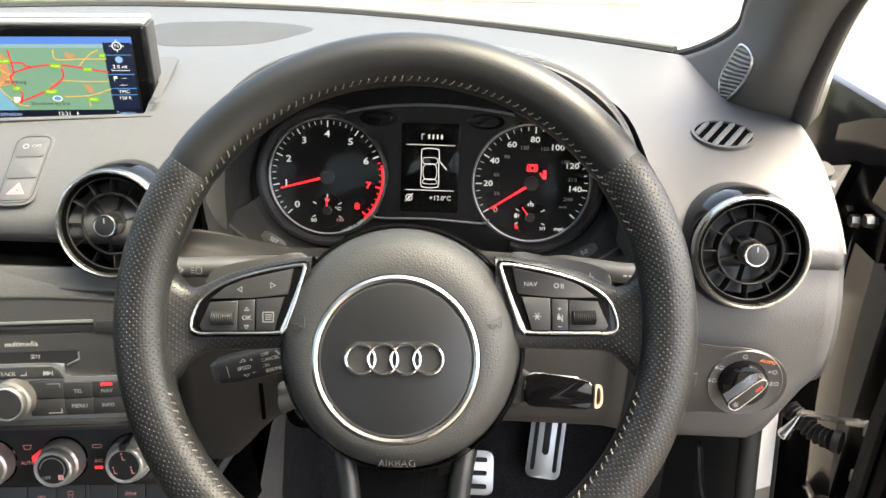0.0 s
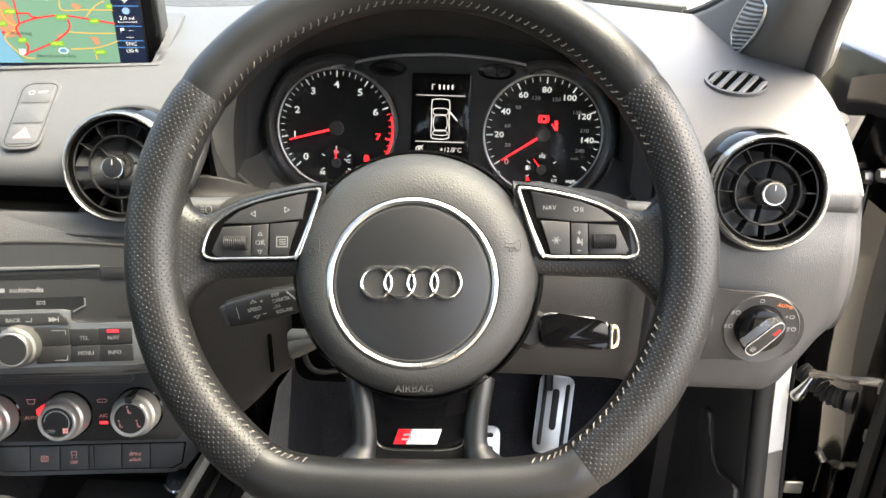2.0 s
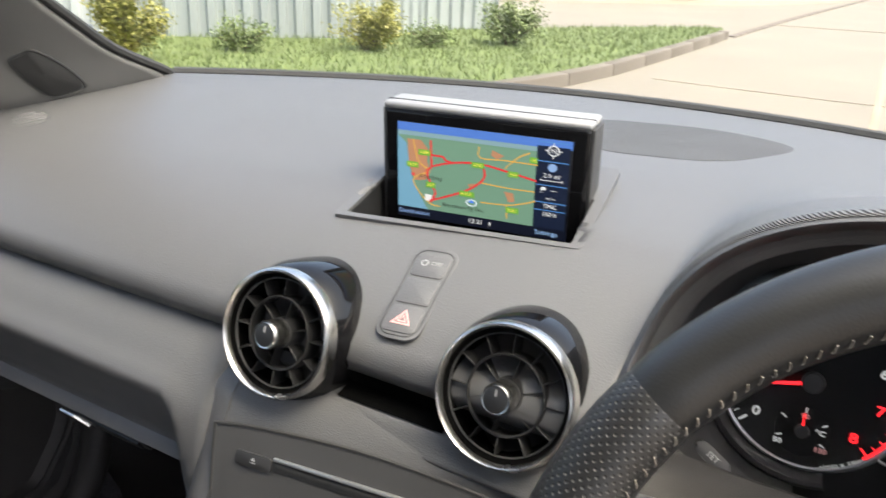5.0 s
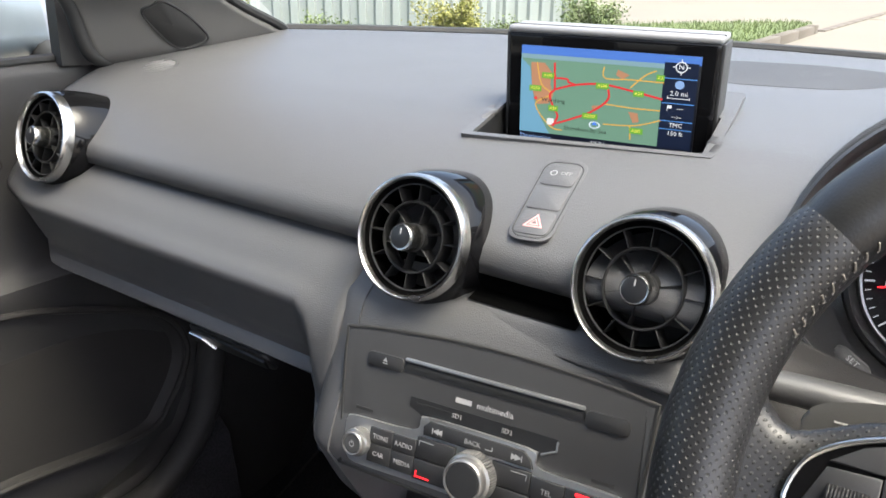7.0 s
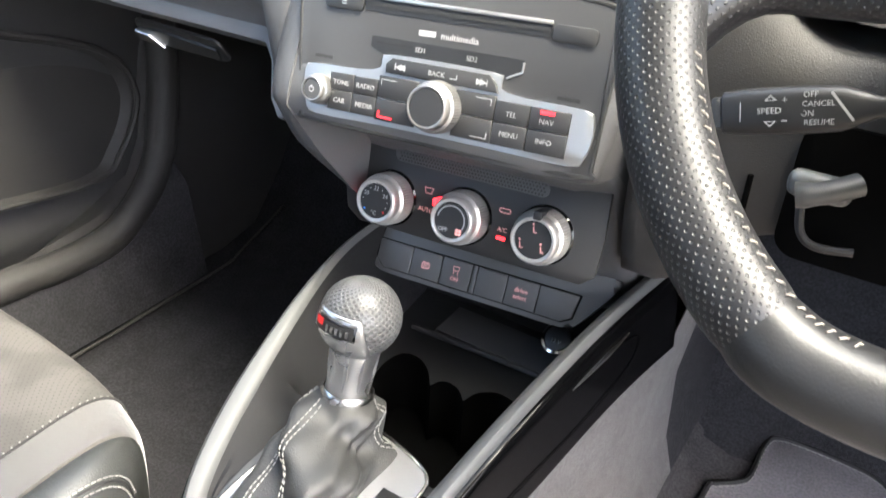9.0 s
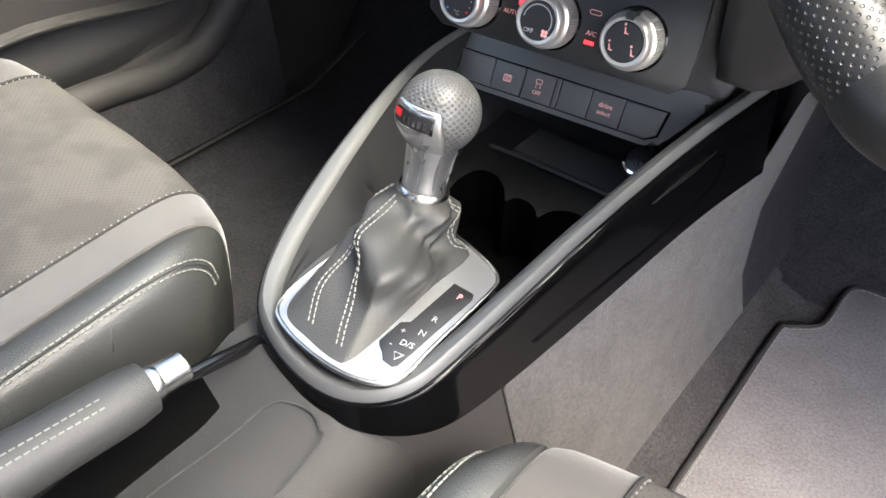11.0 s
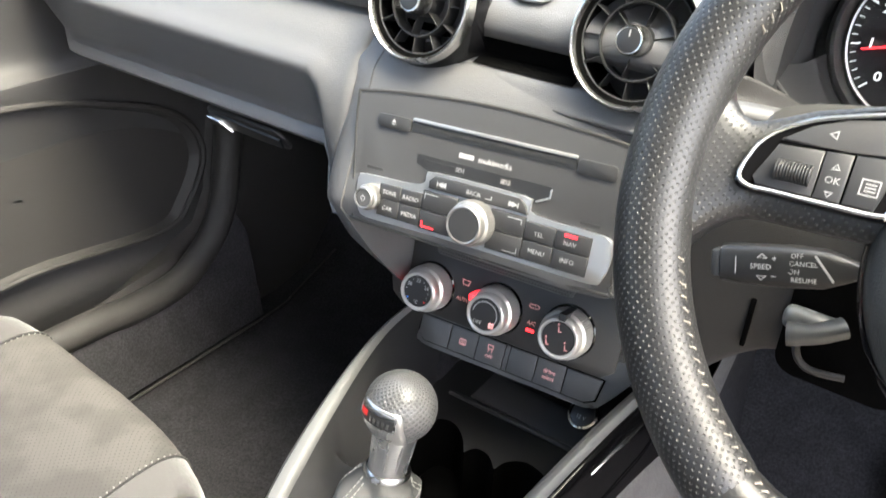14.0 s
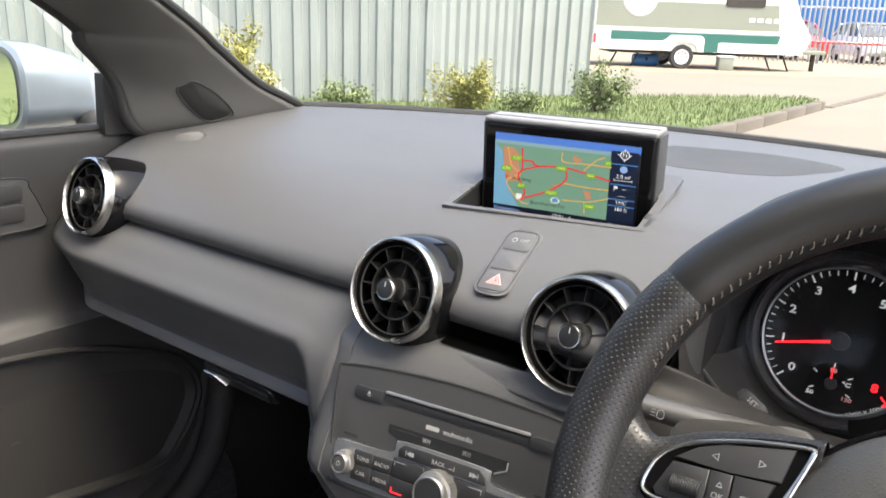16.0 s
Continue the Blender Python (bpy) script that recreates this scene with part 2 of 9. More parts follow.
KEY = surface("key_plastic", (0.055, 0.056, 0.057), 0.48, grain=0.08, grain_scale=1500)
SUEDE_DARK = surface("suede_seam", (0.02, 0.019, 0.018), 0.95)
GRIP_PLASTIC = surface("switch_grip_plastic", (0.11, 0.112, 0.11), 0.3, metal=0.2)
RIM_THREAD = surface("rim_thread", (0.175, 0.158, 0.135), 0.7, grain=0.3, grain_scale=3000)
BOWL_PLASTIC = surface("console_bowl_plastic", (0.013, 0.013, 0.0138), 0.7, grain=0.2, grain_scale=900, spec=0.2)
TUNNEL = surface("tunnel_plastic", (0.020, 0.0195, 0.0195), 0.62, grain=0.35, grain_scale=620, kind="cells", stain=0.1, spec=0.3)
COVER = surface("side_cover_plastic", (0.038, 0.0365, 0.0365), 0.62, grain=0.35, grain_scale=620, kind="cells", stain=0.1, spec=0.3)
CAP = surface("silver_cap_paint", (0.24, 0.24, 0.242), 0.5, metal=0.4, grain=0.05, stain=0.04)
DIAL_BLACK = surface("dial_black", (0.0045, 0.0045, 0.005), 0.55, spec=0.2, stain=0.1)
CLUSTER_PANEL = surface("cluster_panel_plastic", (0.013, 0.013, 0.0135), 0.5, grain=0.05, spec=0.3)
DIAL_SILVER = surface("dial_ring_metal", (0.32, 0.32, 0.32), 0.36, metal=0.8)
# Darker copy of KNOB_ALU: colour offsets the strong light on upward-facing knobs.
DIM_KNOB_ALU = surface("dimmed_knob_aluminium", (0.27, 0.265, 0.258), 0.30, metal=0.75, stain=0.03, wear=0.04)
SIDE_GLOSS = surface("gloss_side_panel", (0.0018, 0.0018, 0.002), 0.08, stain=0.2, wear=0.03, spec=0.14)
# Lighter copy of CARPET: light from the open door is in its colour.
LIT_CARPET = surface("lit_grey_carpet", (0.046, 0.044, 0.0455), 0.95, grain=1.0, grain_scale=700, stain=0.5, stain_scale=26, spec=0.1, speck=0.3)
KICK = surface("kick_panel_plastic", (0.040, 0.039, 0.037), 0.5, grain=0.3, grain_scale=620, kind="cells", stain=0.08)
# Car paint again, lighter and warmer: daylight on the jamb is in the colour.
LIT_PAINT = surface("lit_silver_paint", (0.30, 0.285, 0.26), 0.3, metal=0.3, coat=0.8, stain=0.08, wear=0.03)
WHITE_PAPER = surface("white_paper", (0.72, 0.72, 0.70), 0.6, stain=0.05)
# Near-black for hollows and gaps: their deep shade is put into the colour.
GAP_SHADE = surface("gap_shade_black", (0.0014, 0.0014, 0.0014), 0.9, spec=0.03)
FIN = surface("vent_fin_plastic", (0.012, 0.012, 0.0125), 0.5, spec=0.3)
SLAT = surface("pale_vent_slat", (0.11, 0.108, 0.106), 0.5, grain=0.1)

# ---------- building tools ----------


def thing(name, label, category, m=None, group="", kind=""):
    ob = new(name)
    ob.empty_display_size = 0.02
    if m is not None:
        ob.matrix_world = m
    return tagged(ob, label, category, group, kind)


def part(name, mesh, material, parent=None, label="", m=None, smooth=True):
    """Links a bmesh or mesh as one mesh object under a thing or part."""
    if isinstance(mesh, bmesh.types.BMesh):
        data = bpy.data.meshes.new(name)
        bmesh.ops.recalc_face_normals(mesh, faces=mesh.faces)
        mesh.to_mesh(data)
        mesh.free()
    else:
        data = mesh
    if material is not None and not data.materials:
        data.materials.append(material)
    if smooth:
        data.shade_smooth()
        data.set_sharp_from_angle(angle=radians(38))
    ob = new(name, data)
    if parent is not None:
        ob.parent = parent
    if m is not None:
        ob.matrix_local = m
    return tagged(ob, label)


def solid(ob, thickness, offset=-1.0):
    s = ob.modifiers.new("thickness", "SOLIDIFY")
    s.thickness, s.offset = thickness, offset
    return ob


def sheet(rows, close_u=False, close_v=False, uv=None, caps=False):
    """A skin over rows of points. uv: rows of (u, v) in metres."""
    nu, nv = len(rows), len(rows[0])
    verts = [tuple(p) for r in rows for p in r]
    faces = []
    for i in range(nu - (not close_u)):
        for j in range(nv - (not close_v)):
            a, b = i * nv + j, i * nv + (j + 1) % nv
            c, d = ((i + 1) % nu) * nv + (j + 1) % nv, ((i + 1) % nu) * nv + j
            faces.append((a, b, c, d))
    if caps:
        faces.append(tuple(range(nv))[::-1])
        faces.append(tuple((nu - 1) * nv + j for j in range(nv)))
    me = bpy.data.meshes.new("sheet")
    me.from_pydata(verts, [], faces)
    if uv is not None:
        lay = me.uv_layers.new(name="UVMap")
        k = 0
        for i in range(nu - (not close_u)):
            for j in range(nv - (not close_v)):
                for q in ((i, j), (i, j + 1), (i + 1, j + 1), (i + 1, j)):
                    lay.data[k].uv = uv(*q)
                    k += 1
    bm = bmesh.new()
    bm.from_mesh(me)
    bpy.data.meshes.remove(me)
    if uv is None:
        bmesh.ops.recalc_face_normals(bm, faces=bm.faces)
    return bm


def box(sx, sy, sz, bevel=0.0, at=(0, 0, 0), segments=2):
    bm = bmesh.new()
    bmesh.ops.create_cube(bm, size=1.0)
    bmesh.ops.scale(bm, vec=(sx, sy, sz), verts=bm.verts)
    if bevel:
        bmesh.ops.bevel(bm, geom=bm.edges[:], offset=bevel, segments=segments, profile=0.5, affect="EDGES")
    bmesh.ops.translate(bm, vec=at, verts=bm.verts)
    return bm


def prism(outline, height, bevel=0.0, z=0.0, segments=2):
    """A flat outline in x, y raised along z, its upper rim rounded."""
    bm = bmesh.new()
    lo = [bm.verts.new((x, y, z)) for x, y in outline]
    hi = [bm.verts.new((x, y, z + height)) for x, y in outline]
    k = len(outline)
    top = bm.faces.new(hi)
    bm.faces.new(lo[::-1])
    for i in range(k):
        bm.faces.new((lo[i], lo[(i + 1) % k], hi[(i + 1) % k], hi[i]))
    if bevel:
        bmesh.ops.bevel(bm, geom=list(top.edges), offset=bevel, segments=segments, profile=0.5, affect="EDGES")
    bmesh.ops.recalc_face_normals(bm, faces=bm.faces)
    return bm


def ring_prism(outer, inner, height, z=0.0):
    """A flat frame between two outlines of the same number of points, raised along z."""
    rows = [[(x, y, z) for x, y in outer], [(x, y, z + height) for x, y in outer],
            [(x, y, z + height) for x, y in inner], [(x, y, z) for x, y in inner]]
    return sheet(rows, close_u=True, close_v=True)


def lathe(profile, n=48, arc=2 * math.pi):
    """A profile of (radius, z) turned about z."""
    full = abs(arc - 2 * math.pi) < 1e-6
    k = n if full else n + 1
    rows = [[(r * math.cos(arc * i / n), r * math.sin(arc * i / n), z) for r, z in profile] for i in range(k)]
    bm = sheet(rows, close_u=full)
    bmesh.ops.remove_doubles(bm, verts=bm.verts, dist=1e-6)
    bmesh.ops.recalc_face_normals(bm, faces=bm.faces)
    return bm


def tube(path, radius, n=12, closed=False, caps=True, flat=1.0):
    """A round bar along a path; radius is a number or one for each point."""
    pts = [Vector(p) for p in path]
    k = len(pts)
    rad = radius if isinstance(radius, (list, tuple)) else [radius] * k
    rows, up = [], Vector((0.123, 0.237, 0.964))
    for i in range(k):
        a, b = (pts[(i - 1) % k], pts[(i + 1) % k]) if closed else (pts[max(i - 1, 0)], pts[min(i + 1, k - 1)])
        t = (b - a).normalized()
        side = t.cross(up).normalized()
        top = side.cross(t).normalized()
        up = top
        rows.append([pts[i] + rad[i] * (math.cos(2 * math.pi * j / n) * side + flat * math.sin(2 * math.pi * j / n) * top) for j in range(n)])
    return sheet(rows, close_u=closed, close_v=True, caps=caps and not closed)


def rounded(w, h, r, n=6, cx=0.0, cy=0.0):
    """The outline of a rounded rectangle."""
    r = min(r, w / 2 - 1e-5, h / 2 - 1e-5)
    out = []
    for k, (sx, sy) in enumerate(((1, 1), (-1, 1), (-1, -1), (1, -1))):
        for i in range(n + 1):
            a = math.pi / 2 * (k + i / n)
            out.append((cx + sx * (w / 2 - r) + r * math.cos(a), cy + sy * (h / 2 - r) + r * math.sin(a)))
    return out


def smooth_line(points, n=8, closed=False):
    """A rounded line through points (Catmull-Rom)."""
    p = [Vector(q) for q in points]
    k, out = len(p), []
    for i in range(k if closed else k - 1):
        a, b, c, d = (p[(i + o) % k] if closed else p[min(max(i + o, 0), k - 1)] for o in (-1, 0, 1, 2))
        for s in range(n):
            t = s / n
            out.append(0.5 * (2 * b + (c - a) * t + (2 * a - 5 * b + 4 * c - d) * t * t + (3 * b - a - 3 * c + d) * t ** 3))
    if not closed:
        out.append(p[-1])
    return out


def circle(r, n=32, cx=0.0, cy=0.0):
    return [(cx + r * math.cos(2 * math.pi * i / n), cy + r * math.sin(2 * math.pi * i / n)) for i in range(n)]


def join(*bms):
    out = bmesh.new()
    for b in bms:
        me = bpy.data.meshes.new("tmp")
        b.to_mesh(me)
        b.free()
        out.from_mesh(me)
        bpy.data.meshes.remove(me)
    return out


def moved(bm, m):
    bmesh.ops.transform(bm, matrix=m, verts=bm.verts)
    return bm


def words(text, size, depth=0.0002, align="CENTER", wide=1.0, bold=0.0):
    """Lettering in Blender's own font as a mesh in the x, y plane."""
    cu = bpy.data.curves.new("words", "FONT")
    cu.body, cu.size, cu.extrude, cu.offset = text, size, depth, bold
    cu.align_x, cu.align_y, cu.resolution_u = align, "CENTER", 2
    ob = bpy.data.objects.new("words", cu)
    me = bpy.data.meshes.new_from_object(ob)
    bpy.data.objects.remove(ob)
    bpy.data.curves.remove(cu)
    me.materials.clear()
    if wide != 1.0:
        me.transform(Matrix.Diagonal((wide, 1, 1, 1)))
    return me


def face(origin, right, normal):
    """A pose whose x runs to the right and whose z leaves the surface."""
    x, z = Vector(right).normalized(), Vector(normal).normalized()
    y = z.cross(x).normalized()
    x = y.cross(z).normalized()
    m = Matrix((x, y, z)).transposed().to_4x4()
    m.translation = origin
    return m


def at(x, y, z=0.0, turn=0.0):
    return Matrix.Translation((x, y, z)) @ Matrix.Rotation(turn, 4, "Z")


def lerp_table(x, xs, ys):
    return float(np.interp(x, xs, ys))

# ---------- sizes of the car ----------
CX = -0.347          # middle of the car
HOOD_X, HOOD_HALF = -0.014, 0.192


def front_edge(x):
    return 1.105 - 0.2 * ((x - CX) / 0.57) ** 2


def pad_profile(x):
    """The dashboard's top from the windscreen back to the crease: (y, z)."""
    yf = front_edge(x)
    pts = [(yf, 0.984), (yf - 0.02, 0.986), *[(0.72 + (yf - 0.74) * f, 0.964 + 0.022 * f ** lerp_table(yf, [0.85, 1.0], [1.0, 0.65])) for f in (0.67, 0.33)], (0.72, 0.9640), (0.675, 0.9550), (0.64, 0.9435), (0.61, 0.9290), (0.586, 0.9140), (0.571, 0.9020), (0.563, 0.8940), (0.5625, 0.889)]
    return pts


def lower_profile(x):
    """From the crease down to the knee: (y, z), blended between stations."""
    left = [(0.578, 0.889), (0.573, 0.881), (0.560, 0.871), (0.5455, 0.8595), (0.5335, 0.8475), (0.5235, 0.8385), (0.5200, 0.8305), (0.5255, 0.815), (0.5415, 0.776), (0.563, 0.744), (0.86, 0.66)]
    far = [(0.578, 0.889), (0.573, 0.882), (0.562, 0.876), (0.548, 0.866), (0.537, 0.853), (0.533, 0.843), (0.535, 0.833), (0.543, 0.82), (0.56, 0.80), (0.62, 0.76), (0.86, 0.69)]
    fill = [(0.578, 0.889), (0.573, 0.881), (0.560, 0.871), (0.545, 0.856), (0.531, 0.839), (0.521, 0.82), (0.514, 0.79), (0.511, 0.758), (0.514, 0.728), (0.53, 0.704), (0.80, 0.66)]
    mid = [(0.583, 0.886), (0.581, 0.869), (0.568, 0.8622), (0.5550, 0.8592), (0.5470, 0.849), (0.545, 0.842), (0.56, 0.836), (0.58, 0.832), (0.62, 0.828), (0.70, 0.82), (0.80, 0.81)]
    edge = [(0.583, 0.886), (0.580, 0.872), (0.566, 0.866), (0.560, 0.850), (0.556, 0.82), (0.552, 0.77), (0.552, 0.72), (0.556, 0.685), (0.566, 0.655), (0.585, 0.635), (0.70, 0.60)]
    knee = [(0.64, 0.845), (0.625, 0.838), (0.60, 0.832), (0.575, 0.822), (0.56, 0.80), (0.555, 0.77), (0.555, 0.74), (0.561, 0.717), (0.58, 0.703), (0.66, 0.685), (0.80, 0.63)]
    right = [(0.563, 0.895), (0.561, 0.885), (0.556, 0.872), (0.549, 0.856), (0.544, 0.838), (0.541, 0.80), (0.541, 0.760), (0.547, 0.727), (0.562, 0.706), (0.60, 0.695), (0.80, 0.65)]
    rend = [(0.563, 0.895), (0.561, 0.885), (0.557, 0.872), (0.551, 0.858), (0.547, 0.842), (0.545, 0.82), (0.548, 0.80), (0.556, 0.785), (0.575, 0.770), (0.62, 0.755), (0.80, 0.70)]
    xs = [-1.02, -0.93, -0.534, -0.502, -0.488, -0.4875, -0.2285, -0.228, -0.205, -0.125, 0.155, 0.19, 0.29, 0.345]
    ps = [far, left, left, fill, fill, mid, mid, edge, edge, knee, knee, right, right, rend]
    i = max(k for k in range(len(xs)) if k == 0 or xs[k] <= x)
    j = min(i + 1, len(xs) - 1)
    t = 0 if i == j else min(1, max(0, (x - xs[i]) / (xs[j] - xs[i])))
    t = t * t * (3 - 2 * t)
    return [(a[0] * (1 - t) + b[0] * t, a[1] * (1 - t) + b[1] * t) for a, b in zip(ps[i], ps[j])]


def fine(profile, n=5):
    return [(p.x, p.y) for p in smooth_line([(a, b, 0) for a, b in profile], n)]


def stations(a, b, step=0.012):
    k = max(2, int(round((b - a) / step)))
    return [a + (b - a) * i / k for i in range(k + 1)]


def build_dashboard():
    dash = thing("dashboard", "dark grey soft-touch dashboard with a sloping grained top", "dashboard")
    # top pad, swelling into the hood over the instruments
    def hood_arch(d, top, base, q=2.9):
        return base + (top - base) * max(0.0, 1 - abs(d) ** q) ** (1 / q) if abs(d) < 1 else base

    def pad_z(x, y, table):
        flat_z = lerp_table(y, table[0], table[1])
        d = (x - HOOD_X) / HOOD_HALF
        s = min(1.0, max(0.0, (y - 0.600) / 0.40))
        w = 1 - s * s * (3 - 2 * s)
        lift = hood_arch(d, 1.042, 0.856) * w + (flat_z - 0.03) * (1 - w) - 0.03 * max(0.0, abs(d) - 1)
        k = 0.009
        return flat_z + k * math.log(1 + math.exp((lift - flat_z) / k))
    xs = sorted(set(stations(-1.0, HOOD_X - HOOD_HALF - 0.05, 0.0065) + stations(HOOD_X - HOOD_HALF - 0.05, HOOD_X - HOOD_HALF + 0.03, 0.003) + stations(HOOD_X - HOOD_HALF + 0.03, HOOD_X + HOOD_HALF - 0.03, 0.0065) + stations(HOOD_X + HOOD_HALF - 0.03, HOOD_X + HOOD_HALF + 0.05, 0.003) + stations(HOOD_X + HOOD_HALF + 0.05, 0.335, 0.0065)))
    rows = []
    for x in xs:
        prof = sorted(fine(pad_profile(x)))
        table = ([q[0] for q in prof], [q[1] for q in prof])
        d = abs(x - HOOD_X) / HOOD_HALF
        t = min(1.0, max(0.0, (1.03 - d) / 0.07))
        y0, y1 = 0.5625 + (0.600 - 0.5625) * t * t * (3 - 2 * t), front_edge(x)
        row = []
        for j in range(84):
            y = y0 + (y1 - y0) * (j / 83) ** 1.15
            row.append((x, y, pad_z(x, y, table)))
        row.insert(0, (x, row[0][1] + 0.002, row[0][2] - 0.007 * (1 - t) - 0.001))
        rows.append(row)
    pad = sheet(rows)
    well = face((-0.372, 0.690, 0.9595), (math.cos(radians(8)), math.sin(radians(8)), 0), (0, -0.10, 1)).inverted()
    gone = []
    for f in pad.faces:
        q = well @ f.calc_center_median()
        if abs(q.x) < 0.093 and -0.0255 < q.y < 0.049:
            gone.append(f)
    bmesh.ops.delete(pad, geom=gone, context="FACES")
    solid(part("top_pad", pad, DASH, dash), 0.004, 1)
    # inner lining of the hood
    n = 44

    def arch(scale_x, top, base, y):
        return [(HOOD_X + math.sin((-1 + 2 * i / n) * math.pi / 2) * HOOD_HALF * scale_x, y, hood_arch(math.sin((-1 + 2 * i / n) * math.pi / 2), top, base)) for i in range(n + 1)]
    part("hood_edge", sheet([arch(1.016, 1.0465, 0.862, 0.6045), arch(1.006, 1.0460, 0.860, 0.600), arch(0.998, 1.0450, 0.858, 0.5988), arch(0.980, 1.041, 0.862, 0.601), arch(0.950, 1.032, 0.867, 0.608), arch(0.920, 1.024, 0.873, 0.619)]), RIBBED, dash, "ribbed grey hood edge")
    # lining darkened by colour, as the hood would shade it
    part("hood_lining", sheet([arch(0.921, 1.0242, 0.873, 0.6185), arch(0.915, 1.022, 0.880, 0.652), arch(0.91, 1.020, 0.885, 0.72)]), SHADOWED, dash, "hood lining darkened for shade")
    # lower half
    for a, b, nm in ((-1.0, -0.4881, "glovebox_panel"), (-0.4874, -0.2286, "centre_panel"), (-0.2279, 0.1725, "knee_panel"), (0.1725, 0.337, "switch_panel")):
        rows = [[(x, y, z) for y, z in fine(lower_profile(x))] for x in stations(a, b)]
        solid(part(nm, sheet(rows), DASH if nm != "knee_panel" else LOWER, dash), 0.004, 1)
    # recess between the middle vents: a near-black sheet holds its shade
    part("recess", sheet([[(x, 0.5548, 0.8606), (x, 0.5700, 0.8650), (x, 0.5765, 0.8750), (x, 0.5770, 0.8900)] for x in stations(-0.393, -0.308)]), GAP_SHADE, dash, "slot between the vents, blackened for shade")
    # right end cheek
    prof = [(0.86, 0.98)] + fine(pad_profile(0.335))[18:] + fine(lower_profile(0.335))
    cheek = prism([(y, z) for y, z in prof], 0.006, 0.002)
    part("end_cheek", cheek, DASH, dash, m=Matrix(((0, 0, 1, 0.333), (1, 0, 0, 0), (0, 1, 0, 0), (0, 0, 0, 1))))
    return dash


dashboard = build_dashboard()

# ---------- steering wheel ----------
WHEEL = face((-0.0100, 0.407, 0.912), (1, 0, 0), (0, -math.cos(radians(30)), math.sin(radians(30)))) @ Matrix.Rotation(radians(2.4), 4, "Z")
RIM_R, RIM_T, FLAT_V = 0.1702, 0.0172, -0.1525


def rim_point(a):
    """The rim's centre line at angle a, with the flat at its bottom."""
    u, v = RIM_R * math.cos(a), RIM_R * math.sin(a)
    lim = FLAT_V + 0.013
    if v < lim:
        v = lim - 0.013 * (1 - math.exp(-(lim - v) / 0.013))
    return Vector((u, v, 0))


def rim_frame(a):
    p, q = rim_point(a - 0.01), rim_point(a + 0.01)
    t = (q - p).normalized()
    return rim_point(a), t, t.cross(Vector((0, 0, 1)))


def rim_piece(a0, a1, thick, n):
    rows, length, last = [], [], None
    k = 24
    for i in range(n + 1):
        a = radians(a0 + (a1 - a0) * i / n)
        c, t, out = rim_frame(a)
        length.append(0.0 if last is None else length[-1] + (c - last).length)
        last = c
        edge = min(i, n - i)
        r = thick - (0.0009 if edge == 0 else 0.0002 if edge == 1 else 0)
        rows.append([c + r * (math.cos(2 * math.pi * j / k) * out + 0.96 * math.sin(2 * math.pi * j / k) * Vector((0, 0, 1))) for j in range(k)])
    return sheet(rows, close_v=True, uv=lambda i, j: (length[i], j / k * 2 * math.pi * thick))


def spoke_skin(side):
    """The leather of a side spoke, from the rim to the hub."""
    rows = []
    for i in range(17):
        s = i / 16
        u = -0.158 + 0.098 * s
        f = max(0.0, 1 - s / 0.32)
        top = lerp_table(u, [-0.158, -0.152, -0.145, -0.1385, -0.1275, -0.1165, -0.090, -0.060], [0.044, 0.029, 0.0215, 0.0195, 0.0245, 0.0300, 0.0375, 0.0410])
        bot = -0.0225 + 0.003 * s - 0.032 * f ** 2.2
        h = -0.006 - 0.004 * math.sin(math.pi * s)
        th = 0.011 + 0.004 * f
        row = []
        for j in range(28):
            q = 2 * math.pi * j / 28
            c, d = math.cos(q), math.sin(q)
            c = math.copysign(abs(c) ** 0.55, c)
            d = math.copysign(abs(d) ** 0.55, d)
            row.append((side * u, (top + bot) / 2 + (top - bot) / 2 * c, h - 0.006 + th * d))
        rows.append(row)
    runs = []
    for row in rows:
        cum = [0.0]
        for a, b in zip(row, row[1:] + row[:1]):
            cum.append(cum[-1] + (Vector(b) - Vector(a)).length)
        runs.append([c - cum[7] for c in cum])
    return sheet(rows, close_v=True, uv=lambda i, j: (i * 0.0061, runs[i][j]))


POD = [(-0.1385, -0.0065), (-0.1348, 0.0080), (-0.1275, 0.0168), (-0.1165, 0.0236), (-0.1045, 0.0282), (-0.0900, 0.0324), (-0.0750, 0.0354), (-0.0640, 0.0368),
       (-0.0618, 0.0340), (-0.0690, 0.0110), (-0.0760, -0.0072), (-0.0790, -0.0112), (-0.1000, -0.0118), (-0.1200, -0.0118), (-0.1335, -0.0117)]


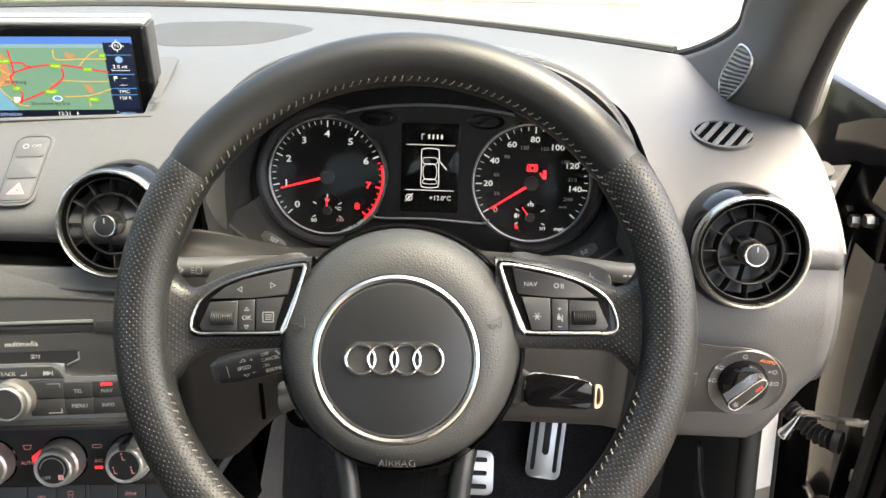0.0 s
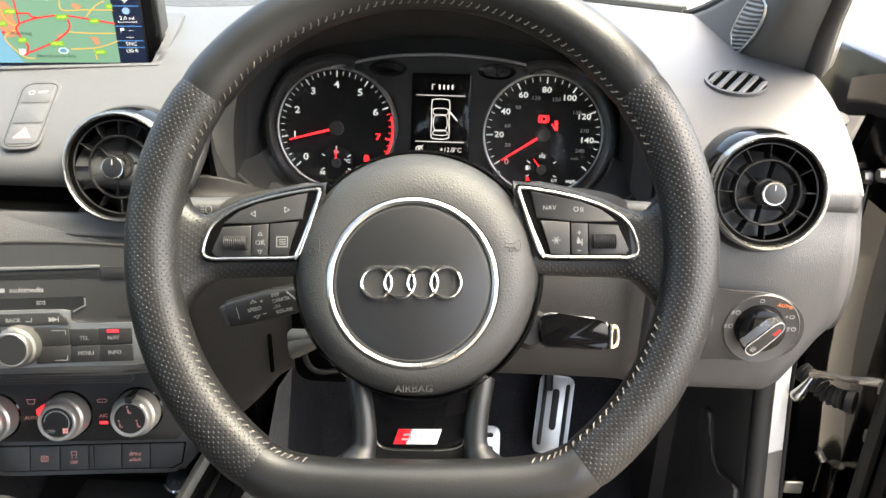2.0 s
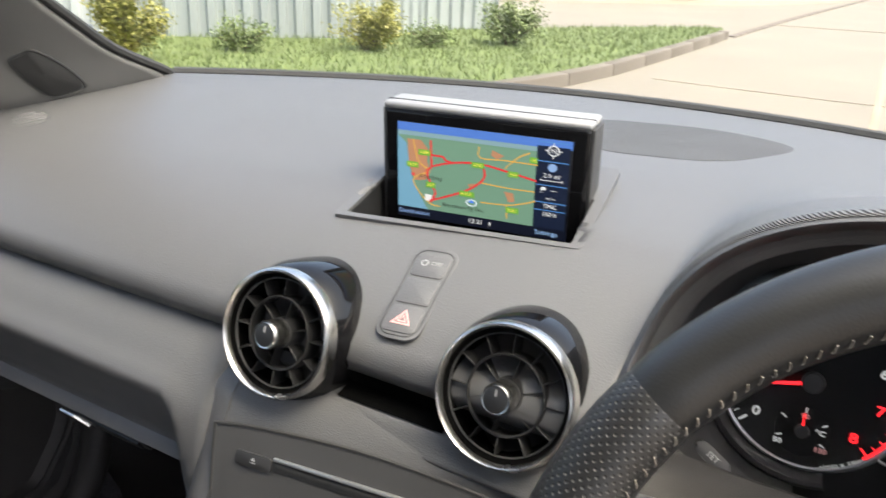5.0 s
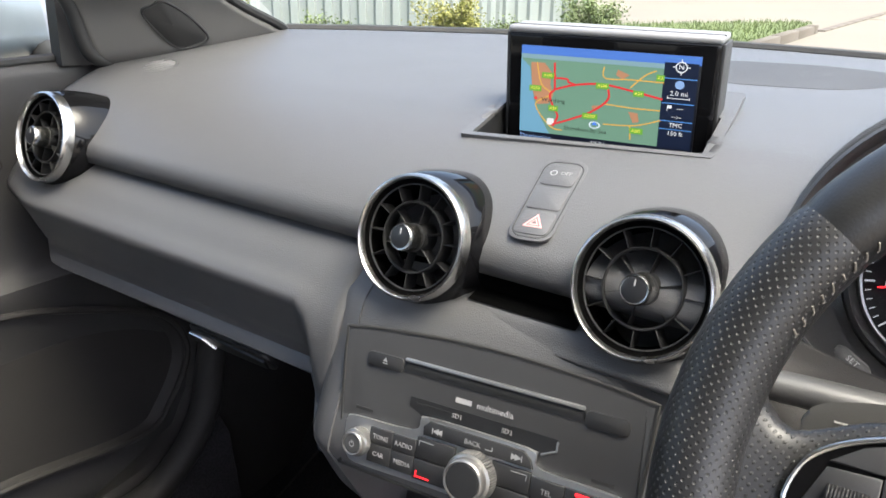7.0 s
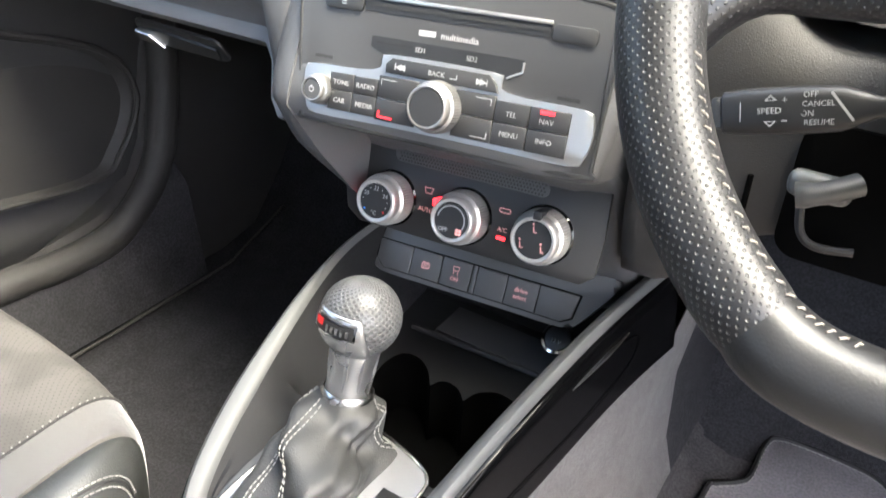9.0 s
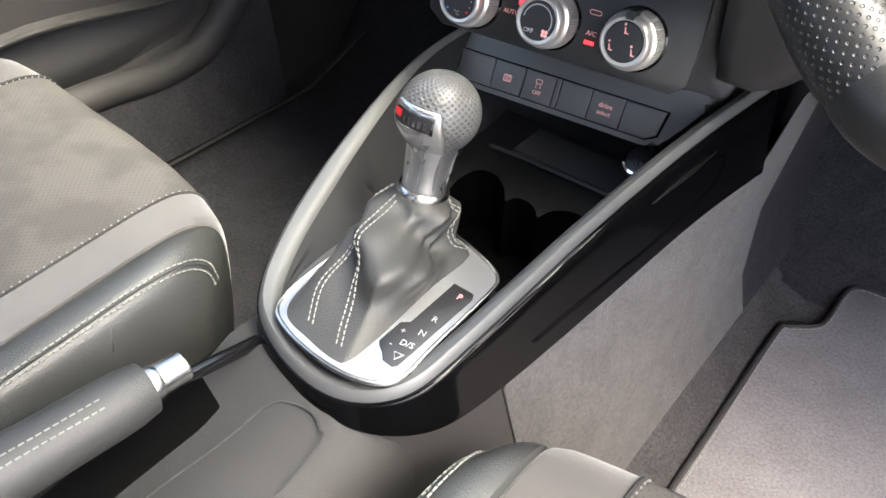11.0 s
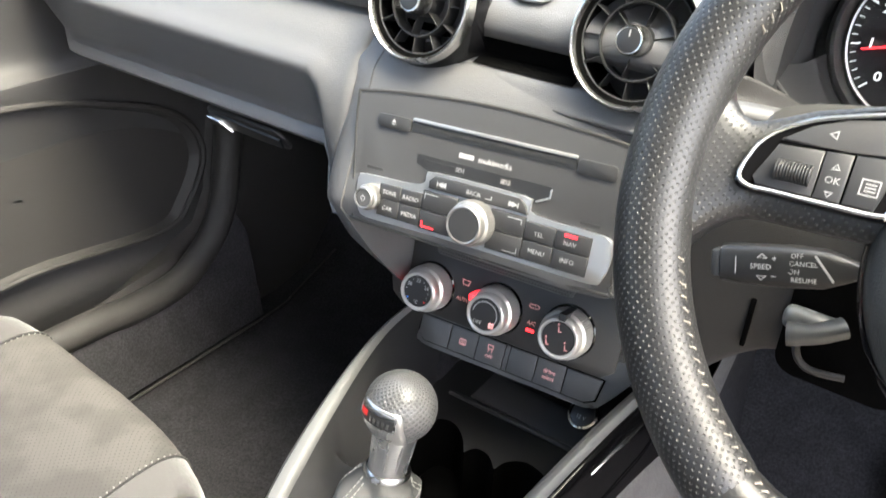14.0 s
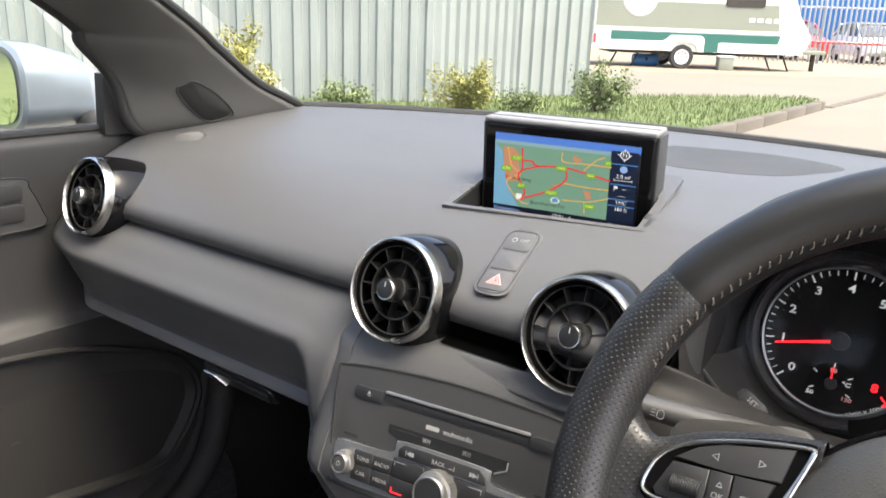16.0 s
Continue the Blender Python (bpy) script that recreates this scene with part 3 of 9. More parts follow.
def build_wheel():
    w = thing("steering_wheel", "flat-bottomed sports steering wheel in black perforated leather", "steering wheel", WHEEL)
    part("rim_top", rim_piece(35, 145, RIM_T, 60), LEATHER, w, "smooth black leather rim top")
    part("rim_bottom", rim_piece(233.5, 306.5, RIM_T, 48), LEATHER, w, "smooth leather flat bottom")
    for a, b in ((145, 233.5), (306.5, 395)):
        part("grip", rim_piece(a, b, RIM_T, 56), GRIP, w, "perforated black leather grip")
    core = []
    for i in range(160):
        c, t, out = rim_frame(2 * math.pi * i / 160)
        core.append([c + (RIM_T - 0.0016) * (math.cos(2 * math.pi * j / 12) * out + 0.96 * math.sin(2 * math.pi * j / 12) * Vector((0, 0, 1))) for j in range(12)])
    part("rim_core", sheet(core, True, True), DARK, w)
    # thread along the inner side of the rim
    bits = []
    random.seed(3)
    for lo, hi, h in ((20, 160, 0.0105), (197, 246, 0.0105), (294, 343, 0.0105)):
        total = (hi - lo) / 360 * 2 * math.pi * RIM_R
        n = int(total / 0.0060)
        for i in range(n):
            a = radians(lo + (hi - lo) * (i + 0.5) / n)
            c, t, out = rim_frame(a)
            q = radians(152)
            base = c + RIM_T * (math.cos(q) * out + 0.96 * math.sin(q) * Vector((0, 0, 1))) * 1.012
            side = (out * -math.sin(q) + Vector((0, 0, 1)) * math.cos(q)).normalized()
            d = (t * random.uniform(0.25, 0.55) + side * 0.9).normalized()
            k = random.uniform(0.85, 1.15)
            bits.append(tube([base - d * 0.0020 * k, base + d * 0.0016 * k, base + d * 0.0019 * k + t * 0.0010], [0.00042, 0.00048, 0.00030], 5))
    tagged(part("stitching", join(*bits), RIM_THREAD, w), "pale grey thread stitching", kind="stuff")
    for s in (-1, 1):
        part("spoke_leather", spoke_skin(s), GRIP, w)
        line = [(-s * abs(a), b) for a, b in POD]
        curve = [(p.x, p.y) for p in smooth_line([(a, b, 0) for a, b in line], 5, True)]
        pod = part("button_pod", prism(curve if s == 1 else curve[::-1], 0.012, 0.001, -0.0105), GLOSS, w, "gloss black pod of control keys")
        cu, cv = sum(a for a, b in curve) / len(curve), sum(b for a, b in curve) / len(curve)
        part("trim", tube([(cu + (a - cu) * 0.955, cv + (b - cv) * 0.90, 0.0020) for a, b in curve], 0.0011, 8, closed=True), CHROME, pod, "satin chrome trim")
        part("inner_trim", tube([(-s * a, b, 0.0022) for a, b in ((0.0625, 0.0330), (0.0690, 0.0118), (0.0752, -0.0060), (0.0780, -0.0100))], [0.0010, 0.0012, 0.0012, 0.0006], 8), CHROME, pod, "satin chrome trim")
        keys = [("seek_key", [(-0.1245, 0.0125), (-0.114, 0.0205), (-0.1015, 0.0255), (-0.0705, 0.0322), (-0.0740, 0.0152), (-0.098, 0.0130)]),
                ("menu_key", [(-0.0945, 0.0125), (-0.0760, 0.0138), (-0.0805, 0.0010), (-0.0825, -0.0078), (-0.0945, -0.0080)]),
                ("ok_key", [(-0.1058, 0.0116), (-0.0953, 0.0122), (-0.0953, -0.0080), (-0.1058, -0.0080)]),
                ("roller_bed", [(-0.1310, -0.0050), (-0.1245, 0.0104), (-0.1062, 0.0114), (-0.1062, -0.0080), (-0.1290, -0.0080)])]
        for nm, pts in keys:
            q = [(-s * abs(a), b) for a, b in pts]
            q = q if s == -1 else q[::-1]
            part(nm, prism(q[::-1], 0.0022, 0.0006, 0.0010), BUTTON, pod)
        roll = []
        for j in range(25):
            x = -s * (0.1085 + 0.0145 * j / 24)
            r = 0.0068 if j % 2 else 0.0063
            roll.append([(x, 0.0002 + 0.72 * r * math.cos(2 * math.pi * i / 24), 0.0012 + r * math.sin(2 * math.pi * i / 24)) for i in range(24)])
        part("roller", sheet(roll, close_v=True, caps=True), FIN, pod, "ribbed black thumb roller")
        ink = []
        z = 0.0034
        if s == 1:
            ink += [ring_prism([(-0.0900, 0.0042), (-0.0826, 0.0042), (-0.0826, -0.0026), (-0.0900, -0.0026)], [(-0.0894, 0.0036), (-0.0832, 0.0036), (-0.0832, -0.002), (-0.0894, -0.002)], 0.0001, z)]
            ink += [box(0.0042, 0.0006, 0.0001, at=(-0.0861, y, z)) for y in (0.0022, 0.0008, -0.0006)]
            for cx, sgn in ((-0.105, -1), (-0.0835, 1)):
                tri_out = [(cx + sgn * 0.002, 0.0192 + (0.002 if sgn > 0 else -0.0005)), (cx - sgn * 0.0016, 0.0212 + (0.002 if sgn > 0 else -0.0005)), (cx - sgn * 0.0016, 0.0172 + (0.002 if sgn > 0 else -0.0005))]
                mid = (sum(p[0] for p in tri_out) / 3, sum(p[1] for p in tri_out) / 3)
                tri_in = [((a - mid[0]) * 0.6 + mid[0], (b - mid[1]) * 0.6 + mid[1]) for a, b in tri_out]
                ink.append(ring_prism(tri_out, tri_in, 0.0001, z))
            for y, sgn in ((0.0060, 1), (-0.0055, -1)):
                tri_out = [(-0.1003, y + sgn * 0.0015), (-0.1021, y - sgn * 0.0012), (-0.0985, y - sgn * 0.0012)]
                ink.append(ring_prism(tri_out, [((a + 0.1003) * 0.55 - 0.1003, (b - y) * 0.55 + y) for a, b in tri_out], 0.0001, z))
            part("lettering", words("OK", 0.0042), GREY_INK, pod, m=at(-0.1003, 0.0003, z))
        else:
            part("lettering", words("NAV", 0.0042), GREY_INK, pod, m=at(0.082, 0.0215, z))
            for k in range(3):
                ink.append(moved(box(0.0052, 0.0006, 0.0001), at(0.0860, 0.0010, z, math.pi * k / 3)))
            ink += [box(0.0024, 0.0005, 0.0001, at=(0.1003, 0.0058, z)), box(0.0005, 0.0024, 0.0001, at=(0.1003, 0.0058, z)), box(0.0024, 0.0005, 0.0001, at=(0.1003, -0.0055, z))]
            ink += [box(0.0018, 0.0026, 0.0001, at=(0.0996, 0.0002, z)), moved(box(0.0006, 0.006, 0.0001), at(0.1008, 0.0002, z, 0.5)), moved(box(0.0006, 0.0035, 0.0001), at(0.102, 0.0002, z))]
            ink += [ring_prism(circle(0.0017, 12, 0.0985, 0.0205), circle(0.0011, 12, 0.0985, 0.0205), 0.0001, z)]
            ink += [moved(box(0.0005, 0.0030, 0.0001), at(0.1015 + 0.0012 * i, 0.0202, z)) for i in range(2)]
        part("symbols", join(*ink), GREY_INK, pod)
    # airbag cover, ring and emblem
    cover = lathe([(0, 0.0098), (0.0478, 0.0098), (0.0488, 0.0088), (0.0528, 0.0088), (0.0537, 0.0105), (0.058, 0.0105), (0.0655, 0.0072), (0.0718, 0.0005), (0.0755, -0.010), (0.0768, -0.020), (0.0745, -0.045)], 96)
    for q in cover.verts:
        k = max(0.0, (math.hypot(q.co.x, q.co.y) - 0.0537) / 0.023)
        q.co.x, q.co.y = q.co.x * (1 + 0.03 * k) + 0.0015 * k, q.co.y * (1 + 0.03 * k) + 0.0072 * k
    hub = part("airbag_cover", cover, AIRBAG, w, "round grained airbag cover", m=at(-0.0036, -0.0256, 0.0014))
    part("hub_ring", lathe([(0.0487, 0.0085), (0.0492, 0.0104), (0.0510, 0.0113), (0.0528, 0.0104), (0.0533, 0.0085)], 96), CHROME, hub, "satin chrome ring")
    part("centre_disc", lathe([(0, 0.0103), (0.046, 0.0102), (0.0475, 0.0096)], 72), PLAQUE, hub)
    for i in range(4):
        part("emblem_ring", sheet([[((0.0092 + 0.0011 * math.cos(q)) * math.cos(a), (0.0092 + 0.0011 * math.cos(q)) * math.sin(a), 0.0010 * math.sin(q)) for q in [2 * math.pi * j / 8 for j in range(8)]] for a in [2 * math.pi * k / 40 for k in range(40)]], True, True), BRIGHT, hub, "chrome ring", m=at(-0.0218 + 0.01415 * i, 0.0, 0.0114 + 0.0002 * (i % 2)))
    part("emblem_bed", prism(rounded(0.0655, 0.0225, 0.0112, 10, -0.0006, 0.0), 0.0005, 0.0002, 0.0101), RUBBER, hub)
    part("lettering", words("AIRBAG", 0.0068), RUBBER, hub, m=at(0.001, -0.0648, 0.0078) @ Matrix.Rotation(radians(-26), 4, "X"))
    for s in (-1, 1):
        bell = smooth_line([(-0.0050, 0.0016, 0), (-0.0010, 0.0016, 0), (0.0022, 0.0024, 0), (0.0048, 0.0042, 0)], 4)
        lower = smooth_line([(0.0048, -0.0030, 0), (0.0022, -0.0014, 0), (-0.0010, -0.0004, 0), (-0.0050, -0.0004, 0)], 4)
        coil = smooth_line([(-0.0010, -0.0004, 0), (-0.0024, -0.0024, 0), (-0.0004, -0.0036, 0), (0.0016, -0.0024, 0), (0.0018, -0.0008, 0)], 4)
        horn = [tube(p, 0.00028, 6) for p in (bell, lower, coil, [(0.0048, 0.0042, 0), (0.0054, 0.0006, 0), (0.0048, -0.0030, 0)])]
        part("horn_symbol", join(*horn), AIRBAG, hub, m=at(s * 0.0620, 0.0225, 0.0096) @ Matrix.Rotation(radians(s * 24), 4, "Y"))
    part("column_boss", lathe([(0.074, -0.005), (0.070, -0.05), (0.060, -0.11), (0, -0.115)], 48), DARK, w, m=at(0, -0.025, 0))
    part("airbag_seam", lathe([(0.0762, -0.008), (0.0785, -0.012), (0.0788, -0.02), (0.0765, -0.03)], 80), GLOSS, w, m=at(-0.0015, -0.0186, 0) @ Matrix.Diagonal((1.03, 1.03, 1, 1)))
    # lower spoke
    for s in (-1, 1):
        path = [(s * 0.0405, -0.085, -0.016), (s * 0.0375, -0.100, -0.013), (s * 0.0355, -0.115, -0.012), (s * 0.0355, -0.128, -0.011), (s * 0.0400, -0.139, -0.009), (s * 0.048, -0.149, -0.006)]
        part("lower_arm", tube(smooth_line(path, 6), [0.0075] * 18 + [0.0075 + 0.0007 * i for i in range(13)], 14), LEATHER, w)
    web = [(-0.0345, -0.095), (0.0345, -0.095), (0.0335, -0.118), (0.033, -0.130), (0.040, -0.146), (-0.040, -0.146), (-0.033, -0.130), (-0.0335, -0.118)]
    part("spoke_web", prism(web[::-1], 0.006, 0.002, -0.0215), LEATHER, w)
    inset = part("spoke_inset", prism([(p.x, p.y) for p in smooth_line([(0.0315, -0.090, 0), (0.0312, -0.105, 0), (0.0285, -0.121, 0), (0.0225, -0.1285, 0), (0, -0.1298, 0), (-0.0225, -0.1285, 0), (-0.0285, -0.121, 0), (-0.0312, -0.105, 0), (-0.0315, -0.090, 0)], 4)][::-1], 0.006, 0.0012, -0.0185), GLOSS, w, "gloss black inset")
    edge = [(p.x, p.y, -0.0127) for p in smooth_line([(0.0318, -0.097, 0), (0.0315, -0.108, 0), (0.0288, -0.1218, 0), (0.0228, -0.1295, 0), (0, -0.1308, 0), (-0.0228, -0.1295, 0), (-0.0288, -0.1218, 0), (-0.0315, -0.108, 0), (-0.0318, -0.097, 0)], 4)]
    part("inset_trim", tube(edge, 0.00055, 6), CHROME, inset)
    part("badge", prism([(-0.0172, -0.1268), (0.0105, -0.1268), (0.0138, -0.1175), (-0.0138, -0.1175)], 0.0012, 0.0003, -0.0125), surface("badge_white", (0.7, 0.7, 0.7), 0.3), inset, "white badge with dark bars")
    part("badge_red", prism([(-0.0172, -0.1268), (-0.0088, -0.1268), (-0.0048, -0.1175), (-0.0138, -0.1175)], 0.0014, 0.0003, -0.0125), surface("badge_red_enamel", (0.55, 0.01, 0.02), 0.25), inset, "red end of the badge")
    part("badge_bars", join(box(0.0052, 0.0011, 0.0002, at=(-0.0079, -0.1208, -0.0109)), box(0.0052, 0.0011, 0.0002, at=(-0.0089, -0.1236, -0.0109)), box(0.0014, 0.0035, 0.0002, at=(-0.0062, -0.1223, -0.0109)), *[box(0.0008, 0.004, 0.0002, at=(0.0008 + 0.0018 * i, -0.1222, -0.0112)) for i in range(6)]), GREY_INK, inset)
    # shift paddles behind the rim
    for s in (-1, 1):
        pad = prism([(p.x, p.y) for p in smooth_line([(s * -0.070, 0.0425, 0), (s * -0.100, 0.0410, 0), (s * -0.126, 0.0365, 0), (s * -0.1385, 0.030, 0), (s * -0.140, 0.020, 0), (s * -0.128, 0.0, 0), (s * -0.075, 0.0, 0)], 5, True)][::s], 0.006, 0.002, -0.042)
        part("shift_paddle", pad, STALK, w)
    part("plus_sign", join(box(0.005, 0.0009, 0.0002, at=(0.126, 0.0275, -0.0357)), box(0.0009, 0.005, 0.0002, at=(0.126, 0.0275, -0.0357))), WHITE_INK, w)
    part("minus_sign", box(0.005, 0.0009, 0.0002, at=(-0.126, 0.0275, -0.0357)), WHITE_INK, w)
    return w


steering_wheel = build_wheel()

# ---------- air vents ----------


def build_vent():
    v = thing("air_vent", "round black air vent with a satin chrome ring and knurled knob", "air vent", group="dashboard vents")
    part("ring", lathe([(0.0446, -0.008), (0.0449, -0.002), (0.0457, 0.0014), (0.0470, 0.0030), (0.0483, 0.0025), (0.0494, 0.0004), (0.0500, -0.003), (0.0500, -0.009), (0.0450, -0.009)], 128), CHROME, v, "satin chrome ring")
    part("collar", lathe([(0.0495, -0.008), (0.0508, -0.010), (0.0545, -0.024), (0.0565, -0.045), (0.0570, -0.085)], 72), GLOSS, v, "gloss black sleeve")
    # bowl coloured near-black in place of the shade down the throat
    part("bowl", lathe([(0.0452, -0.002), (0.0438, -0.0040), (0.0416, -0.0052), (0.0408, -0.014), (0.0390, -0.030), (0.0340, -0.048), (0, -0.052)], 64), GAP_SHADE, v)
    part("bezel_edge", lathe([(0.0408, -0.0060), (0.0412, -0.0046), (0.0418, -0.0046), (0.0420, -0.0060)], 64), HARD, v)
    part("inner_ring", lathe([(0.0264, -0.0060), (0.0268, -0.0042), (0.0278, -0.0038), (0.0286, -0.0050), (0.0283, -0.020), (0.0266, -0.020)], 56), FIN, v)
    for i in range(12):
        a = 2 * math.pi * (i + 0.02) / 12
        part("fin", box(0.0130, 0.0008, 0.016, 0.0003, at=(0.0350, 0, -0.0125), segments=1), FIN, v, m=Matrix.Rotation(a, 4, "Z"))
    for i in range(6):
        a = 2 * math.pi * (i + 0.30) / 6
        part("inner_fin", box(0.0180, 0.0008, 0.012, 0.0004, at=(0.0185, 0, -0.013), segments=1), FIN, v, m=Matrix.Rotation(a, 4, "Z"))
    part("hub", lathe([(0.0115, -0.030), (0.0120, -0.012), (0.0112, -0.005), (0.0, -0.005)], 32), DARK, v)
    rows = []
    for r, z, ridged in ((0.0098, -0.006, 1), (0.0106, 0.000, 1), (0.0106, 0.0085, 1), (0.0101, 0.0110, 0), (0.0095, 0.0120, 0), (0.0088, 0.0118, 0), (0.0, 0.0116, 0)):
        rows.append([((r + (0.0004 if ridged and j % 2 else 0)) * math.cos(2 * math.pi * j / 72), (r + (0.0004 if ridged and j % 2 else 0)) * math.sin(2 * math.pi * j / 72), z) for j in range(72)])
    knob = part("knob", sheet(rows, close_v=True), CHROME, v, "knurled chrome knob")
    part("knob_face", lathe([(0, 0.0123), (0.0074, 0.0121), (0.0086, 0.0118)], 32), PLAQUE, knob)
    part("pointer", box(0.0009, 0.0045, 0.0004, at=(0, 0.0048, 0.0124)), WHITE_INK, knob)
    return v


def vent_pose(x, y, z, yaw):
    return face((x, y, z), (math.cos(yaw), math.sin(yaw), 0), (math.sin(yaw) * 0.955, -math.cos(yaw) * 0.955, 0.295)) @ Matrix.Scale(0.962, 4)


first_vent = build_vent()
first_vent.matrix_world = vent_pose(-0.926, 0.541, 0.904, 0.0)
for vx, vy, vz, vyaw in ((-0.4355, 0.541, 0.9015, 0.03), (-0.2680, 0.556, 0.9010, 0.03), (0.2545, 0.541, 0.904, -0.02)):
    copy_thing(first_vent, vent_pose(vx, vy, vz, vyaw))

# ---------- instrument cluster ----------
CLUSTER = face((-0.008, 0.682, 0.905), (1, 0, 0), (0, -1, 0.27))


def dial_text(items, size, material, parent, z=0.0022):
    for s, x, y in items:
        part("numeral", words(s, size, wide=1.22, bold=0.00012), material, parent, m=at(x, y, z))


def build_cluster():
    c = thing("instrument_cluster", "black instrument cluster with two lit round dials and a display", "instrument cluster", CLUSTER)
    outline = [(p.x, p.y) for p in smooth_line([(-0.176, -0.02, 0), (-0.165, 0.03, 0), (-0.135, 0.066, 0), (-0.06, 0.082, 0), (0.0, 0.086, 0), (0.06, 0.082, 0), (0.135, 0.066, 0), (0.165, 0.03, 0), (0.176, -0.02, 0), (0.150, -0.072, 0), (0.06, -0.082, 0), (-0.06, -0.082, 0), (-0.150, -0.072, 0)], 5, True)]
    part("face", prism(outline[::-1], 0.004, 0.001, -0.006), DIAL_BLACK, c, "matt black face")
    silver = [(p.x, p.y, 0.0035) for p in smooth_line([(-0.104, 0.0545, 0), (-0.086, 0.0585, 0), (-0.050, 0.0655, 0), (0.0, 0.0685, 0), (0.050, 0.0655, 0), (0.086, 0.0595, 0), (0.104, 0.0545, 0)], 6)]
    part("silver_edge", tube(silver, 0.0014, 8), DIAL_SILVER, c)
    part("silver_edge", tube([(p.x, p.y, 0.0035) for p in smooth_line([(-0.056, -0.036, 0), (-0.05, -0.0405, 0), (0.0, -0.040, 0), (0.05, -0.0425, 0), (0.056, -0.038, 0)], 5)], 0.0010, 8), DIAL_SILVER, c)
    mid = [(p.x, p.y) for p in smooth_line([(-0.086, 0.056, 0), (0, 0.0675, 0), (0.086, 0.056, 0), (0.048, 0.030, 0), (0.040, 0.0, 0), (0.050, -0.038, 0), (0, -0.040, 0), (-0.050, -0.038, 0), (-0.040, 0.0, 0), (-0.048, 0.030, 0)], 4, True)]
    part("middle_panel", prism(mid[::-1], 0.003, 0.001, -0.002), CLUSTER_PANEL, c)
    for cx in (-0.1005, 0.0960):
        ring = lathe([(0.0545, -0.002), (0.0550, 0.0022), (0.0562, 0.0028), (0.0572, 0.0015), (0.0590, -0.002)], 80)
        dial = part("dial", lathe([(0, 0.0005), (0.0535, 0.0005), (0.055, 0.0015)], 64), DIAL_BLACK, c, m=at(cx, -0.0025, 0))
        part("dial_ring", ring, DIAL_SILVER, dial, "thin silver ring")
        bezel = lathe([(0.0585, -0.001), (0.0600, 0.006), (0.0625, 0.0085), (0.0655, 0.0080), (0.0690, 0.003)], 60, radians(214))
        part("dial_bezel", moved(bezel, Matrix.Rotation(radians(73 if cx < 0 else -107), 4, "Z")), HARD, dial, "raised black bezel")
        if cx < 0:
            lo, hi, major, minor = 224, -44, 9, 5
        else:
            lo, hi, major, minor = 213, -37, 9, 4
        marks, reds = [], []
        steps = (major - 1) * minor
        for i in range(steps + 1):
            a = radians(lo + (hi - lo) * i / steps)
            big = i % minor == 0
            ln = 0.0060 if big else 0.0036
            r = 0.0535 - ln / 2
            b = moved(box(ln, 0.0011 if big else 0.0006, 0.0003), Matrix.Translation((r * math.cos(a), r * math.sin(a), 0.0012)) @ Matrix.Rotation(a, 4, "Z"))
            (reds if cx < 0 and i > 6 * minor else marks).append(b)
        part("scale", join(*marks), DIAL_WHITE, dial)
        if cx < 0:
            arc = lathe([(0.0528, 0.0013), (0.0546, 0.0013)], 24, radians(60))
            part("red_zone", join(moved(arc, Matrix.Rotation(radians(-47), 4, "Z")), *reds), RED_LED, dial, "lit red zone")
            names = [(str(i), *[0.0405 * f(radians(lo + (hi - lo) * i / 8)) for f in (math.cos, math.sin)]) for i in range(9)]
            dial_text(names[:7], 0.0088, DIAL_WHITE, dial)
            dial_text(names[7:], 0.0088, RED_LED, dial)
            ang, ln = radians(lo + (hi - lo) * 0.86 / 8), 0.046
            sx, sy = 0.0, -0.033
            part("lettering", words("1/min x 1000", 0.0042, wide=1.2), DIAL_WHITE, dial, m=at(0.026, -0.0470, 0.0015, radians(28)))
            dial_text([("50", -0.013, -0.043), ("\u00b0C", 0.0105, -0.031)], 0.0045, DIAL_WHITE, dial)
            dial_text([("90", 0.0, -0.0228), ("130", 0.0125, -0.042)], 0.0042, RED_SIGN, dial)
        else:
            names = [(str(20 * i), *[0.0415 * f(radians(lo + (hi - lo) * i / 8)) for f in (math.cos, math.sin)]) for i in range(9)]
            dial_text(names[1:7] + [names[7]], 0.0075, DIAL_WHITE, dial)
            dial_text([("0", -0.0335, -0.0265)], 0.0075, RED_SIGN, dial)
            kmh = [("30", 198), ("60", 168), ("90", 135), ("120", 104), ("150", 72), ("180", 38), ("210", 8), ("240", -24)]
            dial_text([(s, 0.031 * math.cos(radians(a)) * (1.12 if a < 60 else 1.0) * (1.12), 0.031 * math.sin(radians(a)) * 1.12) for s, a in kmh], 0.0048, GREY_INK, dial)
            dial_text([("mph", 0.0285, -0.0430)], 0.0045, DIAL_WHITE, dial)
            dial_text([("km/h", 0.031, -0.0215)], 0.0030, GREY_INK, dial)
            ang, ln = radians(213), 0.046
            sx, sy = 0.0, -0.033
            part("brake_lamp", ring_prism(circle(0.0032, 16, 0.0, 0.0148), circle(0.0018, 16, 0.0, 0.0148), 0.0002, 0.0014), RED_LED, dial, "lit red brake lamp")
            part("brake_lamp", join(box(0.009, 0.0009, 0.0002, at=(0, 0.0178, 0.0014)), box(0.009, 0.0009, 0.0002, at=(0, 0.0118, 0.0014)), box(0.0009, 0.005, 0.0002, at=(-0.0046, 0.0148, 0.0014)), box(0.0009, 0.005, 0.0002, at=(0.0046, 0.0148, 0.0014))), RED_LED, dial)
